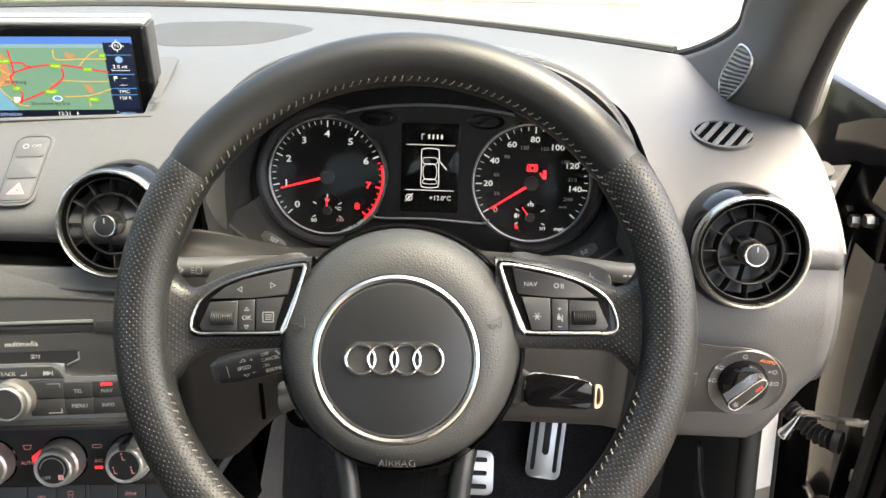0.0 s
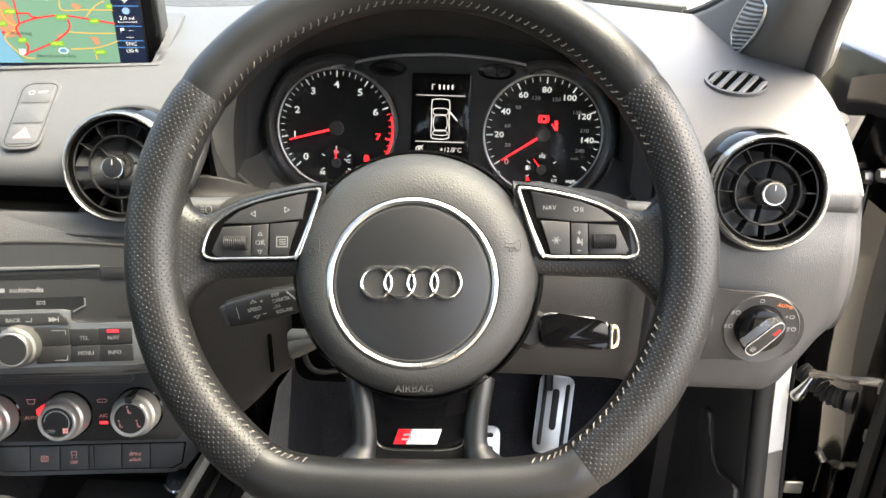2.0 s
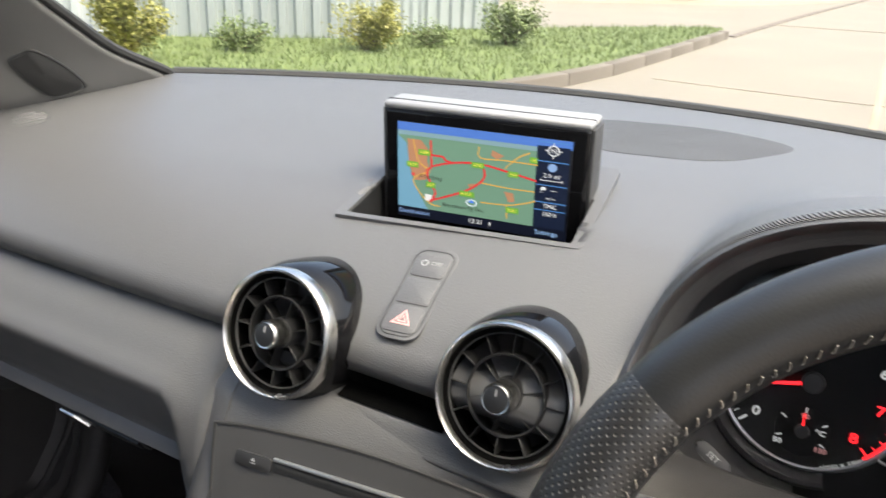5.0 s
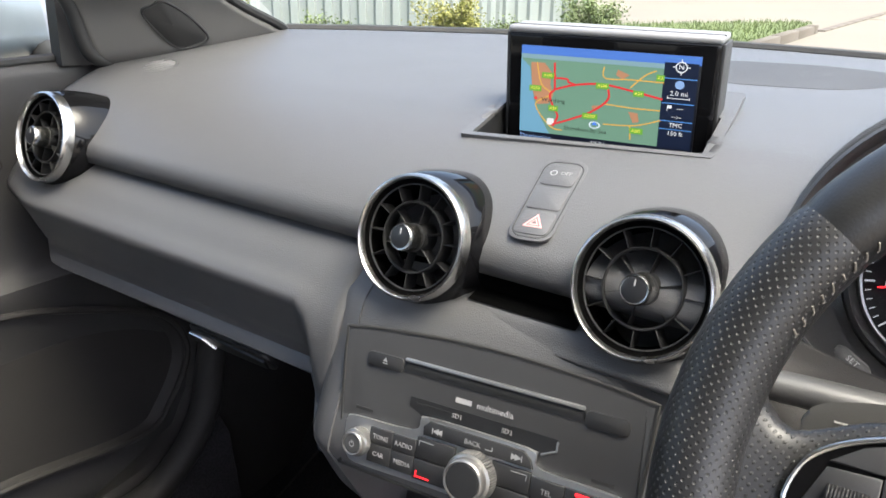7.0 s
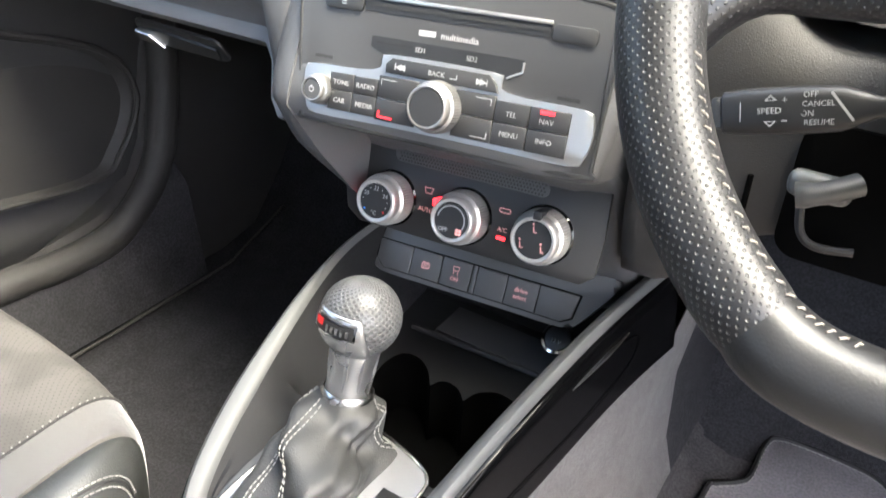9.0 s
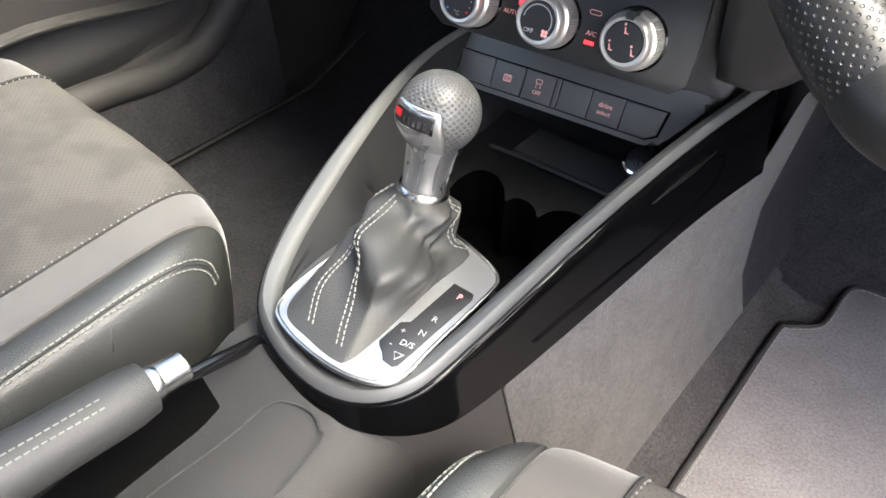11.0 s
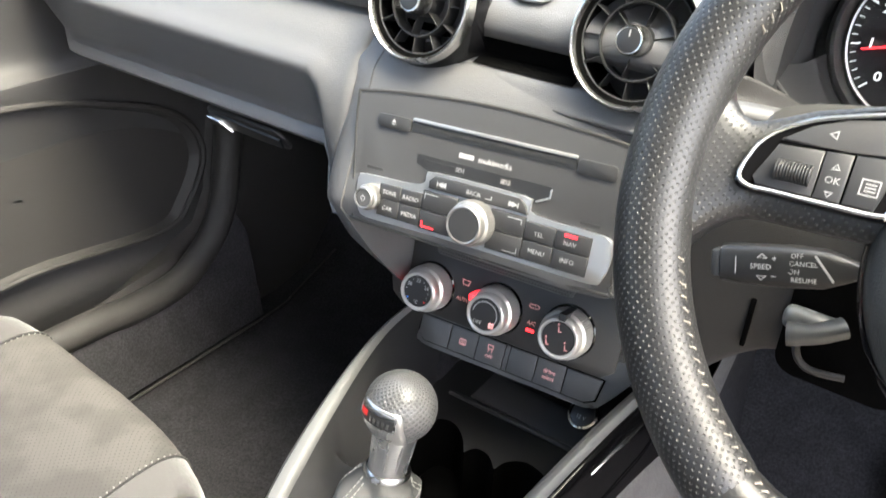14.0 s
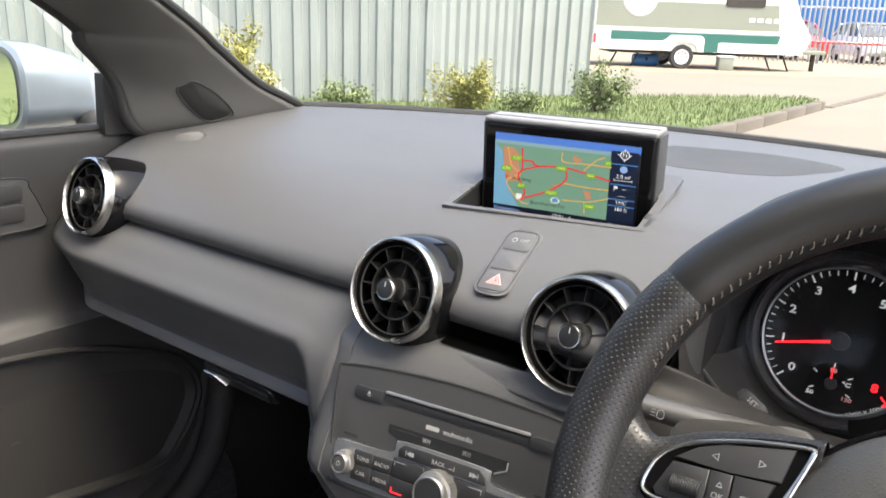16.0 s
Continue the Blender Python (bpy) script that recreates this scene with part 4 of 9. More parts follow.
            part("belt_lamp", join(box(0.0030, 0.0052, 0.0002, at=(0.0120, 0.0072, 0.0014)), moved(lathe([(0, 0), (0.0017, 0), (0.0017, 0.0002)], 12), at(0.0120, 0.0116, 0.0014)), moved(box(0.0012, 0.007, 0.0002), at(0.0096, 0.0075, 0.0014, 0.6))), RED_LED, dial, "lit red seat belt lamp")
            dial_text([("1/2", 0.0, -0.0205), ("1/1", 0.0125, -0.0430)], 0.0042, DIAL_WHITE, dial)
            dial_text([("R", -0.0125, -0.0425)], 0.0048, RED_LED, dial)
            part("pump_symbol", join(box(0.0028, 0.0040, 0.0002, at=(-0.0135, -0.0315, 0.0014)), box(0.0006, 0.0034, 0.0002, at=(-0.0109, -0.0313, 0.0014))), DIAL_WHITE, dial)
        needle = [(0.006, -0.0011), (ln, -0.0005), (ln, 0.0005), (0.006, 0.0011)]
        part("needle", prism(needle, 0.0008, 0, 0.0050), RED_LED, dial, "lit red needle", m=Matrix.Rotation(ang, 4, "Z"))
        part("needle_cap", lathe([(0, 0.0068), (0.0058, 0.0066), (0.0068, 0.0055), (0.0070, 0.001)], 32), HARD, dial, "black needle cap")
        part("small_dial", lathe([(0.0, 0.0008), (0.0162, 0.0008), (0.0165, 0.0005)], 32), DIAL_BLACK, dial, m=at(sx, sy, 0))
        ticks = [moved(box(0.0036, 0.0009, 0.0002), Matrix.Translation((sx + 0.0142 * math.cos(a), sy + 0.0142 * math.sin(a), 0.0012)) @ Matrix.Rotation(a, 4, "Z")) for a in [radians(q) for q in (205, 150, 90, 30, -25)]]
        part("small_scale", join(*ticks), DIAL_WHITE, dial)
        part("small_cap", lathe([(0, 0.0045), (0.0042, 0.0042), (0.0046, 0.001)], 24), HARD, dial, m=at(sx, sy, 0))
        part("small_needle", prism([(0.003, -0.0006), (0.0128, -0.0003), (0.0128, 0.0003), (0.003, 0.0006)], 0.0005, 0, 0.0034), RED_LED, dial, m=at(sx, sy, 0, radians(92 if cx < 0 else 128)))
    # display between the dials
    lcd = part("display", prism(rounded(0.0555, 0.0850, 0.002), 0.002, 0.0005, 0.0008), GLOSS, c, "lit black display", m=at(-0.0015, 0.0088, 0))
    z = 0.0031
    part("display_lines", join(box(0.046, 0.0007, 0.0001, at=(0, 0.0222, z)), box(0.046, 0.0007, 0.0001, at=(0, -0.0210, z))), LCD_WHITE, lcd)
    part("station_bars", join(*[box(0.0016, 0.0042, 0.0001, at=(-0.0015 + 0.0040 * i, 0.0300, z)) for i in range(4)], box(0.0007, 0.005, 0.0001, at=(-0.0085, 0.030, z)), box(0.0028, 0.0007, 0.0001, at=(-0.0072, 0.0322, z))), LCD_WHITE, lcd)
    part("temperature", words("+12.0\u00b0C", 0.0062), LCD_WHITE, lcd, m=at(0.0105, -0.0285, z))
    part("stop_symbol", join(ring_prism(circle(0.0034, 16, -0.0195, -0.0285), circle(0.0026, 16, -0.0195, -0.0285), 0.0001, z), moved(box(0.0105, 0.0008, 0.0001), at(-0.0195, -0.0285, z, 0.8)), box(0.0018, 0.0030, 0.0001, at=(-0.0195, -0.0285, z))), LCD_WHITE, lcd)
    def plan(pts, r=0.00036):
        return tube([(p.x, p.y, z) for p in smooth_line([(a, b, 0) for a, b in pts], 4, True)], r, 5, closed=True)
    car = [plan([(-0.0062, 0.0185), (0.0062, 0.0185), (0.0085, 0.0145), (0.0082, 0.0), (0.0085, -0.0150), (0.0055, -0.0182), (-0.0055, -0.0182), (-0.0085, -0.0150), (-0.0082, 0.0), (-0.0085, 0.0145)], 0.00045),
           plan([(-0.0062, 0.0098), (0.0062, 0.0098), (0.0056, 0.0045), (-0.0056, 0.0045)]), plan([(-0.0054, 0.0030), (0.0054, 0.0030), (0.0054, -0.0095), (-0.0054, -0.0095)]),
           plan([(-0.0050, -0.0105), (0.0050, -0.0105), (0.0060, -0.0145), (-0.0060, -0.0145)]),
           moved(box(0.0011, 0.0105, 0.0003), at(0.0125, 0.0030, z, radians(42)))]
    part("car_plan", join(*car), LCD_WHITE, lcd, "white plan of a car with one door open")
    for cx in (-0.052, 0.050):
        part("indicator_well", lathe([(0, 0.001), (0.007, 0.001), (0.010, 0.0018)], 24), GLOSS, c, m=at(cx, 0.0545, 0) @ Matrix.Diagonal((1.8, 0.75, 1, 1)))
    # surround inside the hood
    rows = []
    for sc, zz in ((1.10, 0.085), (1.085, 0.060), (1.05, 0.03), (1.0, 0.002), (0.985, -0.004)):
        rows.append([(x * sc, y * sc + (0.006 if zz > 0.05 and y > 0 else 0), zz) for x, y in outline])
    # shroud and the shelves below carry the hood's shade in their colour
    part("surround", sheet(rows, close_v=True), SHADOWED, c, "black shroud round the dials, darkened for shade")
    for s, tx in ((-1, "SET"), (1, "0.0")):
        lip, well = [], []
        for i in range(15):
            f = i / 14
            a = radians(-16 - 74 * f)
            cx, cy = 0.099 + 0.0675 * math.cos(a), -0.0025 + 0.0675 * math.sin(a)
            lx, ly = 0.192 - 0.105 * f ** 1.25, -0.036 - 0.052 * math.sin(f * math.pi / 2) ** 1.1
            well.append(Vector((s * cx, cy, 0.004)))
            lip.append(Vector((s * lx, ly, 0.047 - 0.010 * f)))
        rows = [[p, p.lerp(q, 0.35) - Vector((0, 0.004, 0)), p.lerp(q, 0.75) - Vector((0, 0.003, 0)), q + Vector((0, 0.0006, -0.002)), q, q + Vector((0, -0.003, 0.001)), q + Vector((0, -0.030, -0.004))] for p, q in zip(well, lip)]
        part("shelf", sheet(rows), SHADOWED, c, "shelf under the dials, darkened for shade")
        # paler tube paints the thin highlight along the lip
        part("shelf_glint", tube(lip, 0.0012, 6), STALK, c)
        key = part("reset_key", prism(rounded(0.026, 0.010, 0.004), 0.006, 0.0015), BUTTON, c, m=at(s * 0.148, -0.0650, 0.022, radians(s * 30)) @ Matrix.Rotation(radians(-30), 4, "X"))
        part("lettering", words(tx, 0.0055), WHITE_INK, key, m=at(0, 0, 0.0062))
    cover = part("clear_cover", prism([(x * 0.985, y * 0.985) for x, y in outline][::-1], 0.001, 0, 0.012), LENS, c, "clear cover")
    cover.visible_shadow = False
    return c


cluster = build_cluster()

# ---------- stalks, key and switches round the column ----------


def build_cruise_stalk():
    m = face((-0.1365, 0.490, 0.8145), (1, 0.0, 0.29), (0, -0.95, 0.30))
    s = thing("cruise_control_stalk", "black cruise control stalk with white lettering", "stalk", m)
    sect = [(-0.0300, 0.0075, 0.005), (-0.0285, 0.0105, 0.0075), (-0.018, 0.0115, 0.0085), (0.008, 0.0120, 0.0085), (0.026, 0.0110, 0.0075), (0.036, 0.0075, 0.006), (0.042, 0.0050, 0.005), (0.070, 0.0045, 0.005)]
    rows = [[(x, h * math.copysign(abs(math.cos(q)) ** 0.6, math.cos(q)), d * math.copysign(abs(math.sin(q)) ** 0.6, math.sin(q))) for q in [2 * math.pi * j / 24 for j in range(24)]] for x, h, d in sect]
    part("handle", sheet(rows, close_v=True, caps=True), DARK, s)
    part("end_key", box(0.006, 0.016, 0.012, 0.002, at=(-0.0315, 0, 0)), HARD, s)
    z = 0.0088
    for tx, x, y, sz in (("SPEED", -0.006, 0.0, 0.0042), ("+", 0.001, 0.0050, 0.0046), ("OFF", 0.0125, 0.0072, 0.0038), ("CANCEL", 0.0160, 0.0028, 0.0038), ("ON", 0.0112, -0.0018, 0.0038), ("RESUME", 0.0165, -0.0062, 0.0038)):
        part("lettering", words(tx, sz), WHITE_INK, s, m=at(x, y, z - (0.0006 if x > 0.01 else 0)))
    ink = [box(0.0005, 0.0095, 0.0001, at=(-0.0195, 0, z)), box(0.0028, 0.0005, 0.0001, at=(0.001, -0.005, z)), ring_prism([(-0.0055, 0.0078), (-0.0085, 0.005), (-0.0025, 0.005)], [(-0.0055, 0.007), (-0.0073, 0.0054), (-0.0037, 0.0054)], 0.0001, z), ring_prism([(-0.0055, -0.0078), (-0.0025, -0.005), (-0.0085, -0.005)], [(-0.0055, -0.007), (-0.0037, -0.0054), (-0.0073, -0.0054)], 0.0001, z),
           moved(box(0.0012, 0.017, 0.0001), at(0.0265, 0.001, z - 0.0012, radians(35)))]
    tagged(part("symbols", join(*ink), WHITE_INK, s), "white symbols", kind="stuff")
    return s


def build_upper_stalk(side):
    x0, x1 = (-0.205, -0.11) if side < 0 else (0.17, 0.10)
    s = thing("column_stalk", "black column stalk with white symbols" if side < 0 else "black wiper stalk with white marks", "stalk")
    shift = Vector((-0.007, 0.010, 0.0115)) if side < 0 else Vector((0.004, 0.0105, 0.021))
    line = [(x0, 0.505, 0.873), (x0 - side * 0.03, 0.51, 0.872), (x1, 0.53, 0.866), (x1 - side * 0.06, 0.58, 0.845)]
    body = part("handle", tube(smooth_line([Vector(p) + shift for p in line], 6), [0.0100] * 7 + [0.0105] * 6 + [0.008] * 6, 16, flat=0.8), STALK, s)
    m = face(Vector((x0 - side * 0.018, 0.4965, 0.876)) + shift, (1, 0, 0), (0, -0.93, 0.35))
    if side < 0:
        ink = [ring_prism([(-0.009, 0), (-0.005, 0.0035), (-0.005, -0.0035)], [(-0.008, 0), (-0.0057, 0.002), (-0.0057, -0.002)], 0.0001), ring_prism([(-0.0005, -0.0035), (-0.0005, 0.0035), (0.0035, 0)], [(0.0002, -0.002), (0.0002, 0.002), (0.0025, 0)], 0.0001), ring_prism(rounded(0.005, 0.006, 0.002, 3, 0.0155, 0), rounded(0.004, 0.005, 0.0015, 3, 0.0155, 0), 0.0001)] + [box(0.003, 0.0006, 0.0001, at=(0.0105, k, 0)) for k in (0.002, 0, -0.002)]
    else:
        ink = [box(0.0025, 0.0012, 0.0001, at=(-0.006 + 0.004 * k, 0, 0)) for k in range(4)]
    tagged(part("symbols", join(*ink), WHITE_INK, body, m=m), "white symbols", kind="stuff")
    return s


build_cruise_stalk()
build_upper_stalk(-1)
build_upper_stalk(1)


def build_column():
    c = thing("steering_column", "black plastic steering column shroud", "steering column")
    rows = []
    for y, z, w, h in ((0.440, 0.885, 0.052, 0.050), (0.50, 0.855, 0.062, 0.060), (0.58, 0.815, 0.075, 0.065), (0.66, 0.78, 0.080, 0.065)):
        rows.append([(-0.008 + w * math.copysign(abs(math.cos(q)) ** 0.6, math.cos(q)), y, z + h * math.copysign(abs(math.sin(q)) ** 0.6, math.sin(q))) for q in [2 * math.pi * j / 32 for j in range(32)]])
    part("shroud", sheet(rows, close_v=True), LOWER, c)
    # flat near-black plate and strip imitate the shade of a recess and slot
    part("recess", prism(rounded(0.080, 0.088, 0.014, 5, -0.091, 0.748), 0.004, 0.001, -0.5525), GAP_SHADE, c, "black plate for the shaded recess round the adjusting lever", m=Matrix(((1, 0, 0, 0), (0, 0, -1, 0), (0, 1, 0, 0), (0, 0, 0, 1))))
    part("slot", box(0.0035, 0.004, 0.040, 0.001, at=(-0.1535, 0.5535, 0.729)), GAP_SHADE, c)
    part("bracket", tube(smooth_line([(-0.121, 0.540, 0.746), (-0.1165, 0.539, 0.728), (-0.106, 0.538, 0.7215), (-0.086, 0.540, 0.7235)], 5), 0.0040, 10, flat=0.6), LOWER, c, "bent lever bracket")
    part("lever_pad", box(0.034, 0.012, 0.0155, 0.0055, at=(-0.1125, 0.5235, 0.7650), segments=3), GRIP_PLASTIC, c, "pale metal lever pad")
    part("adjuster_lever", tube(smooth_line([(-0.094, 0.512, 0.777), (-0.108, 0.502, 0.772), (-0.121, 0.499, 0.768)], 6), [0.0075] * 9 + [0.0085] * 4, 14, flat=0.8), SATIN, c, "pale metal adjusting lever")
    return c


build_column()


def build_key():
    m = face((0.098, 0.478, 0.8085), (1, 0.10, -0.13), (0, -0.82, 0.57))
    k = thing("car_key", "black folding car key standing in the ignition lock", "key", m)
    side = [(p.x, p.y) for p in smooth_line([(-0.018, 0.0115, 0), (0.006, 0.0125, 0), (0.026, 0.0105, 0), (0.0315, 0.0065, 0), (0.0320, -0.0070, 0), (0.027, -0.0110, 0), (0.0, -0.0120, 0), (-0.018, -0.0105, 0)], 4, True)]
    part("fob", prism(side[::-1], 0.0130, 0.0022, -0.0065), GLOSS, k, "gloss black fob")
    part("fob_edge", tube([(x * 0.99, y * 0.97, 0.0052) for x, y in side if y > 0], 0.0006, 8), STEEL, k, "worn silver edge")
    part("blade_slot", box(0.034, 0.0030, 0.0062, 0.0008, at=(0.004, 0.0117, -0.001)), STEEL, k, "worn metal blade folded away")
    part("rim", box(0.0035, 0.0190, 0.0125, 0.0012, at=(0.0325, -0.0005, 0)), GLOSS, k)
    loop = [(p.x, p.y) for p in smooth_line([(0.0345, 0.0075, 0), (0.0392, 0.0068, 0), (0.0400, -0.006, 0), (0.0345, -0.0085, 0)], 4, True)]
    mid = (sum(a for a, b in loop) / len(loop), sum(b for a, b in loop) / len(loop))
    part("end_loop", ring_prism(loop[::-1], [(mid[0] + (a - mid[0]) * 0.55, mid[1] + (b - mid[1]) * 0.72) for a, b in loop][::-1], 0.005, -0.001), surface("amber_edge", (0.62, 0.45, 0.28), 0.3), k, "pale amber end loop")
    part("lock_barrel", lathe([(0.014, -0.03), (0.016, 0.0), (0.012, 0.004), (0, 0.004)], 32), DARK, k, m=Matrix.Translation((-0.026, 0, -0.004)))
    return k


build_key()


def build_light_switch():
    m = face((0.2600, 0.5325, 0.7895), (1, 0, 0), (0, -1, 0.06))
    s = thing("light_switch", "rotary headlamp switch on a dark panel with white symbols", "switch", m)
    outline = [(p.x, p.y) for p in smooth_line([(-0.062, 0.0300, 0), (-0.020, 0.0305, 0), (0.012, 0.0285, 0), (0.033, 0.0165, 0), (0.0400, -0.002, 0), (0.0330, -0.0205, 0), (0.012, -0.0300, 0), (-0.020, -0.0300, 0), (-0.062, -0.0270, 0)], 5, True)]
    part("panel", prism(outline[::-1], 0.003, 0.001), LOWER, s, "dark grey panel")
    part("joint", tube([(x * 1.012, y * 1.015, 0.0012) for x, y in outline], 0.0013, 6, closed=True), RUBBER, s, "dark joint")
    part("dial_bed", lathe([(0, 0.0036), (0.0290, 0.0036), (0.0305, 0.0042), (0.0315, 0.0028)], 56), FASCIA, s, "grey dial bed", m=at(0.006, -0.001, 0))
    knob = part("knob", lathe([(0, 0.0135), (0.0150, 0.0132), (0.0185, 0.0115), (0.0200, 0.0080), (0.0205, 0.0036)], 56), GLOSS, s, "gloss black knob", m=at(0.004, 0.0005, 0))
    turn = Matrix.Rotation(radians(-40), 4, "Z") @ Matrix.Diagonal((0.85, 0.80, 0.95, 1))
    line = [(p.x, p.y) for p in smooth_line([(-0.0060, -0.0235, 0), (0.0052, -0.0238, 0), (0.0072, -0.006, 0), (0.0070, 0.012, 0), (0.0040, 0.0205, 0), (-0.0020, 0.0210, 0), (-0.0048, 0.013, 0), (-0.0058, -0.006, 0)], 4, True)]
    grip = part("grip", prism(line[::-1], 0.0135, 0.0025, 0.0095), BUTTON, knob, "raised grip bar", m=turn)
    part("grip_facet", sheet([[(-0.0064, -0.0225, 0.0215), (-0.0062, -0.006, 0.0218), (-0.0052, 0.013, 0.0218), (-0.0020, 0.0205, 0.0215)], [(-0.0098, -0.0215, 0.0130), (-0.0100, -0.006, 0.0130), (-0.0090, 0.012, 0.0130), (-0.0055, 0.0195, 0.0130)]]), NECK_METAL, grip, "satin metal facet")
    part("grip_edge", tube([(x * 0.90, y * 0.965, 0.0230) for x, y in line], 0.00055, 6, closed=True), WHITE_INK, grip)
    part("red_mark", box(0.0024, 0.0085, 0.0004, at=(0.0030, 0.0105, 0.0231)), RED_INK, grip)
    part("sun_symbol", moved(join(ring_prism(circle(0.0016, 12), circle(0.0010, 12), 0.0002), *[moved(box(0.0014, 0.0004, 0.0002, at=(0.0028, 0, 0)), Matrix.Rotation(math.pi * i / 4, 4, "Z")) for i in range(8)]), at(0.0, -0.0180, 0.0231)), WHITE_INK, grip)
    ink = []
    for q, n in ((146, 3), (176, 3), (98, 0), (28, 2), (2, 4)):
        a = radians(q)
        cx, cy = 0.006 + 0.0258 * math.cos(a), -0.001 + 0.0258 * math.sin(a)
        ink.append(ring_prism(rounded(0.0040, 0.0034, 0.0015, 3, cx, cy), rounded(0.0031, 0.0025, 0.001, 3, cx, cy), 0.0002, 0.0041))
        ink += [box(0.0022, 0.0004, 0.0002, at=(cx - 0.0042, cy + (k - (n - 1) / 2) * 0.0011, 0.0042)) for k in range(n)]
    tagged(part("symbols", join(*ink), WHITE_INK, s), "white symbols", kind="stuff")
    part("lettering", words("AUTO", 0.0036, wide=1.3), surface("orange_ink", (0.75, 0.2, 0.06), 0.5), s, m=at(0.0215, 0.0205, 0.0043, radians(-12)))
    part("dimmer", box(0.005, 0.014, 0.006, 0.0015, at=(-0.037, 0.001, 0.003)), HARD, s)
    return s


build_light_switch()
# ---------- navigation screen ----------
YAW8 = radians(8)
SCREEN = face((-0.3755, 0.7195, 0.981), (math.cos(YAW8), math.sin(YAW8), 0), (math.sin(YAW8), -math.cos(YAW8), -0.05))


def lit(name, base, strength=1.0):
    return glow("map_" + name, base, strength * 0.14, 0.2)


def on_map(x, y):
    fx, fy = (x - 205) / 665, (y + 50 - 0.05 * (x - 205)) / 365
    return -0.073 + 0.146 * fx, 0.0395 - 0.079 * fy


def ribbon(points, width, z):
    """A flat band along a line of map points."""
    line = [Vector((*on_map(*p), 0)) for p in points]
    line = smooth_line(line, 4)
    rows = []
    for i, p in enumerate(line):
        t = (line[min(i + 1, len(line) - 1)] - line[max(i - 1, 0)]).normalized()
        s = Vector((-t.y, t.x, 0)) * width / 2
        rows.append([p + s + Vector((0, 0, z)), p - s + Vector((0, 0, z))])
    return sheet(rows)


def flat(points, z):
    bm = bmesh.new()
    bm.faces.new([bm.verts.new((x, y, z)) for x, y in points])
    return bm


def build_screen():
    s = thing("navigation_screen", "pop-up navigation screen showing a road map, in a gloss black frame", "screen", SCREEN)
    part("housing", box(0.172, 0.118, 0.030, 0.004, at=(0.0, -0.009, -0.018), segments=3), GLOSS, s, "gloss black housing")
    part("top_cap", box(0.173, 0.006, 0.034, 0.0025, at=(0.0, 0.0515, -0.020), segments=3), CAP, s, "silver top edge")
    part("cap_joint", box(0.1722, 0.0012, 0.0016, at=(0.0, 0.0543, -0.0150)), RUBBER, s)
    for sx in (-1, 1):
        part("side_cap", box(0.003, 0.110, 0.030, 0.001, at=(sx * 0.0868, -0.006, -0.021)), HARD, s)
    glass = part("display", box(0.146, 0.0885, 0.002, 0.0004, at=(0, -0.00475, -0.0028)), lit("black", (0.01, 0.012, 0.02), 0.3), s, "lit road map", m=Matrix.Translation((0, 0.0030, 0)) @ Matrix.Diagonal((1, 0.925, 1, 1)))
    z = -0.0016
    left, right, top, bottom = -0.073, 0.0455, 0.0395, -0.0390
    part("sky_band", flat([(left, top), (0.073, top), (0.073, top - 0.0075), (left, top - 0.0075)], z), lit("sky", (0.08, 0.2, 0.62), 0.9), glass)
    part("land", flat([(left, top - 0.0075), (right, top - 0.0075), (right, bottom), (left, bottom)], z), lit("land", (0.16, 0.30, 0.22), 0.9), glass)
    part("haze_band", flat([(left, top - 0.0075), (right, top - 0.0075), (right, top - 0.0115), (left, top - 0.0115)], z + 0.0001), lit("haze", (0.22, 0.36, 0.42), 0.9), glass)
    sea = [on_map(*p) for p in ((205, -10), (242, 40), (250, 110), (262, 180), (290, 250), (318, 300), (330, 330))]
    part("sea", flat([(left, top - 0.0115)] + [(x, min(max(y, bottom), top - 0.0115)) for x, y in sea] + [(left, bottom)], z + 0.0002), lit("sea", (0.16, 0.36, 0.52), 0.9), glass)
    for pts in (((245, 20), (300, 22), (330, 60), (325, 110), (340, 150), (320, 190), (275, 195), (252, 130)), ((580, 40), (625, 60), (600, 78), (575, 62)), ((630, 205), (665, 210), (672, 245), (650, 250)), ((490, 190), (525, 185), (500, 215))):
        part("town", flat([on_map(*p) for p in pts], z + 0.0003), lit("town", (0.52, 0.26, 0.15), 0.8), glass)
    orange = lit("orange", (0.75, 0.42, 0.08), 0.9)
    for pts in (((270, 20), (290, 110), (330, 150), (268, 195), (330, 285), (380, 300)), ((530, 178), (640, 190), (745, 195)), ((540, 262), (640, 262), (700, 250), (750, 232)), ((530, 30), (535, 75), (630, 78), (750, 85)), ((630, 110), (680, 60), (720, 40)), ((640, 262), (645, 320))):
        part("minor_road", ribbon(pts, 0.0010, z + 0.0004), orange, glass)
    red = lit("red", (0.72, 0.03, 0.04), 0.9)
    for pts in (((340, 20), (342, 80), (343, 130), (325, 152), (340, 200), (360, 240), (345, 275)), ((343, 130), (420, 108), (525, 100), (630, 120), (750, 150)), ((342, 82), (390, 85), (398, 98), (425, 106)), ((545, 105), (552, 160), (490, 215), (400, 255), (345, 275))):
        part("main_road", ribbon(pts, 0.0017, z + 0.0005), red, glass)
    sign, sign_ink = lit("sign", (0.16, 0.40, 0.05), 0.9), lit("sign_ink", (0.85, 0.8, 0.12), 0.9)
    for tx, x, y in (("A280", 315, 73), ("A259", 266, 127), ("A283", 527, 107), ("A24", 662, 132), ("A27", 341, 209), ("A2037", 487, 233), ("A281", 665, 282), ("A2", 735, 67)):
        u, v = on_map(x, y)
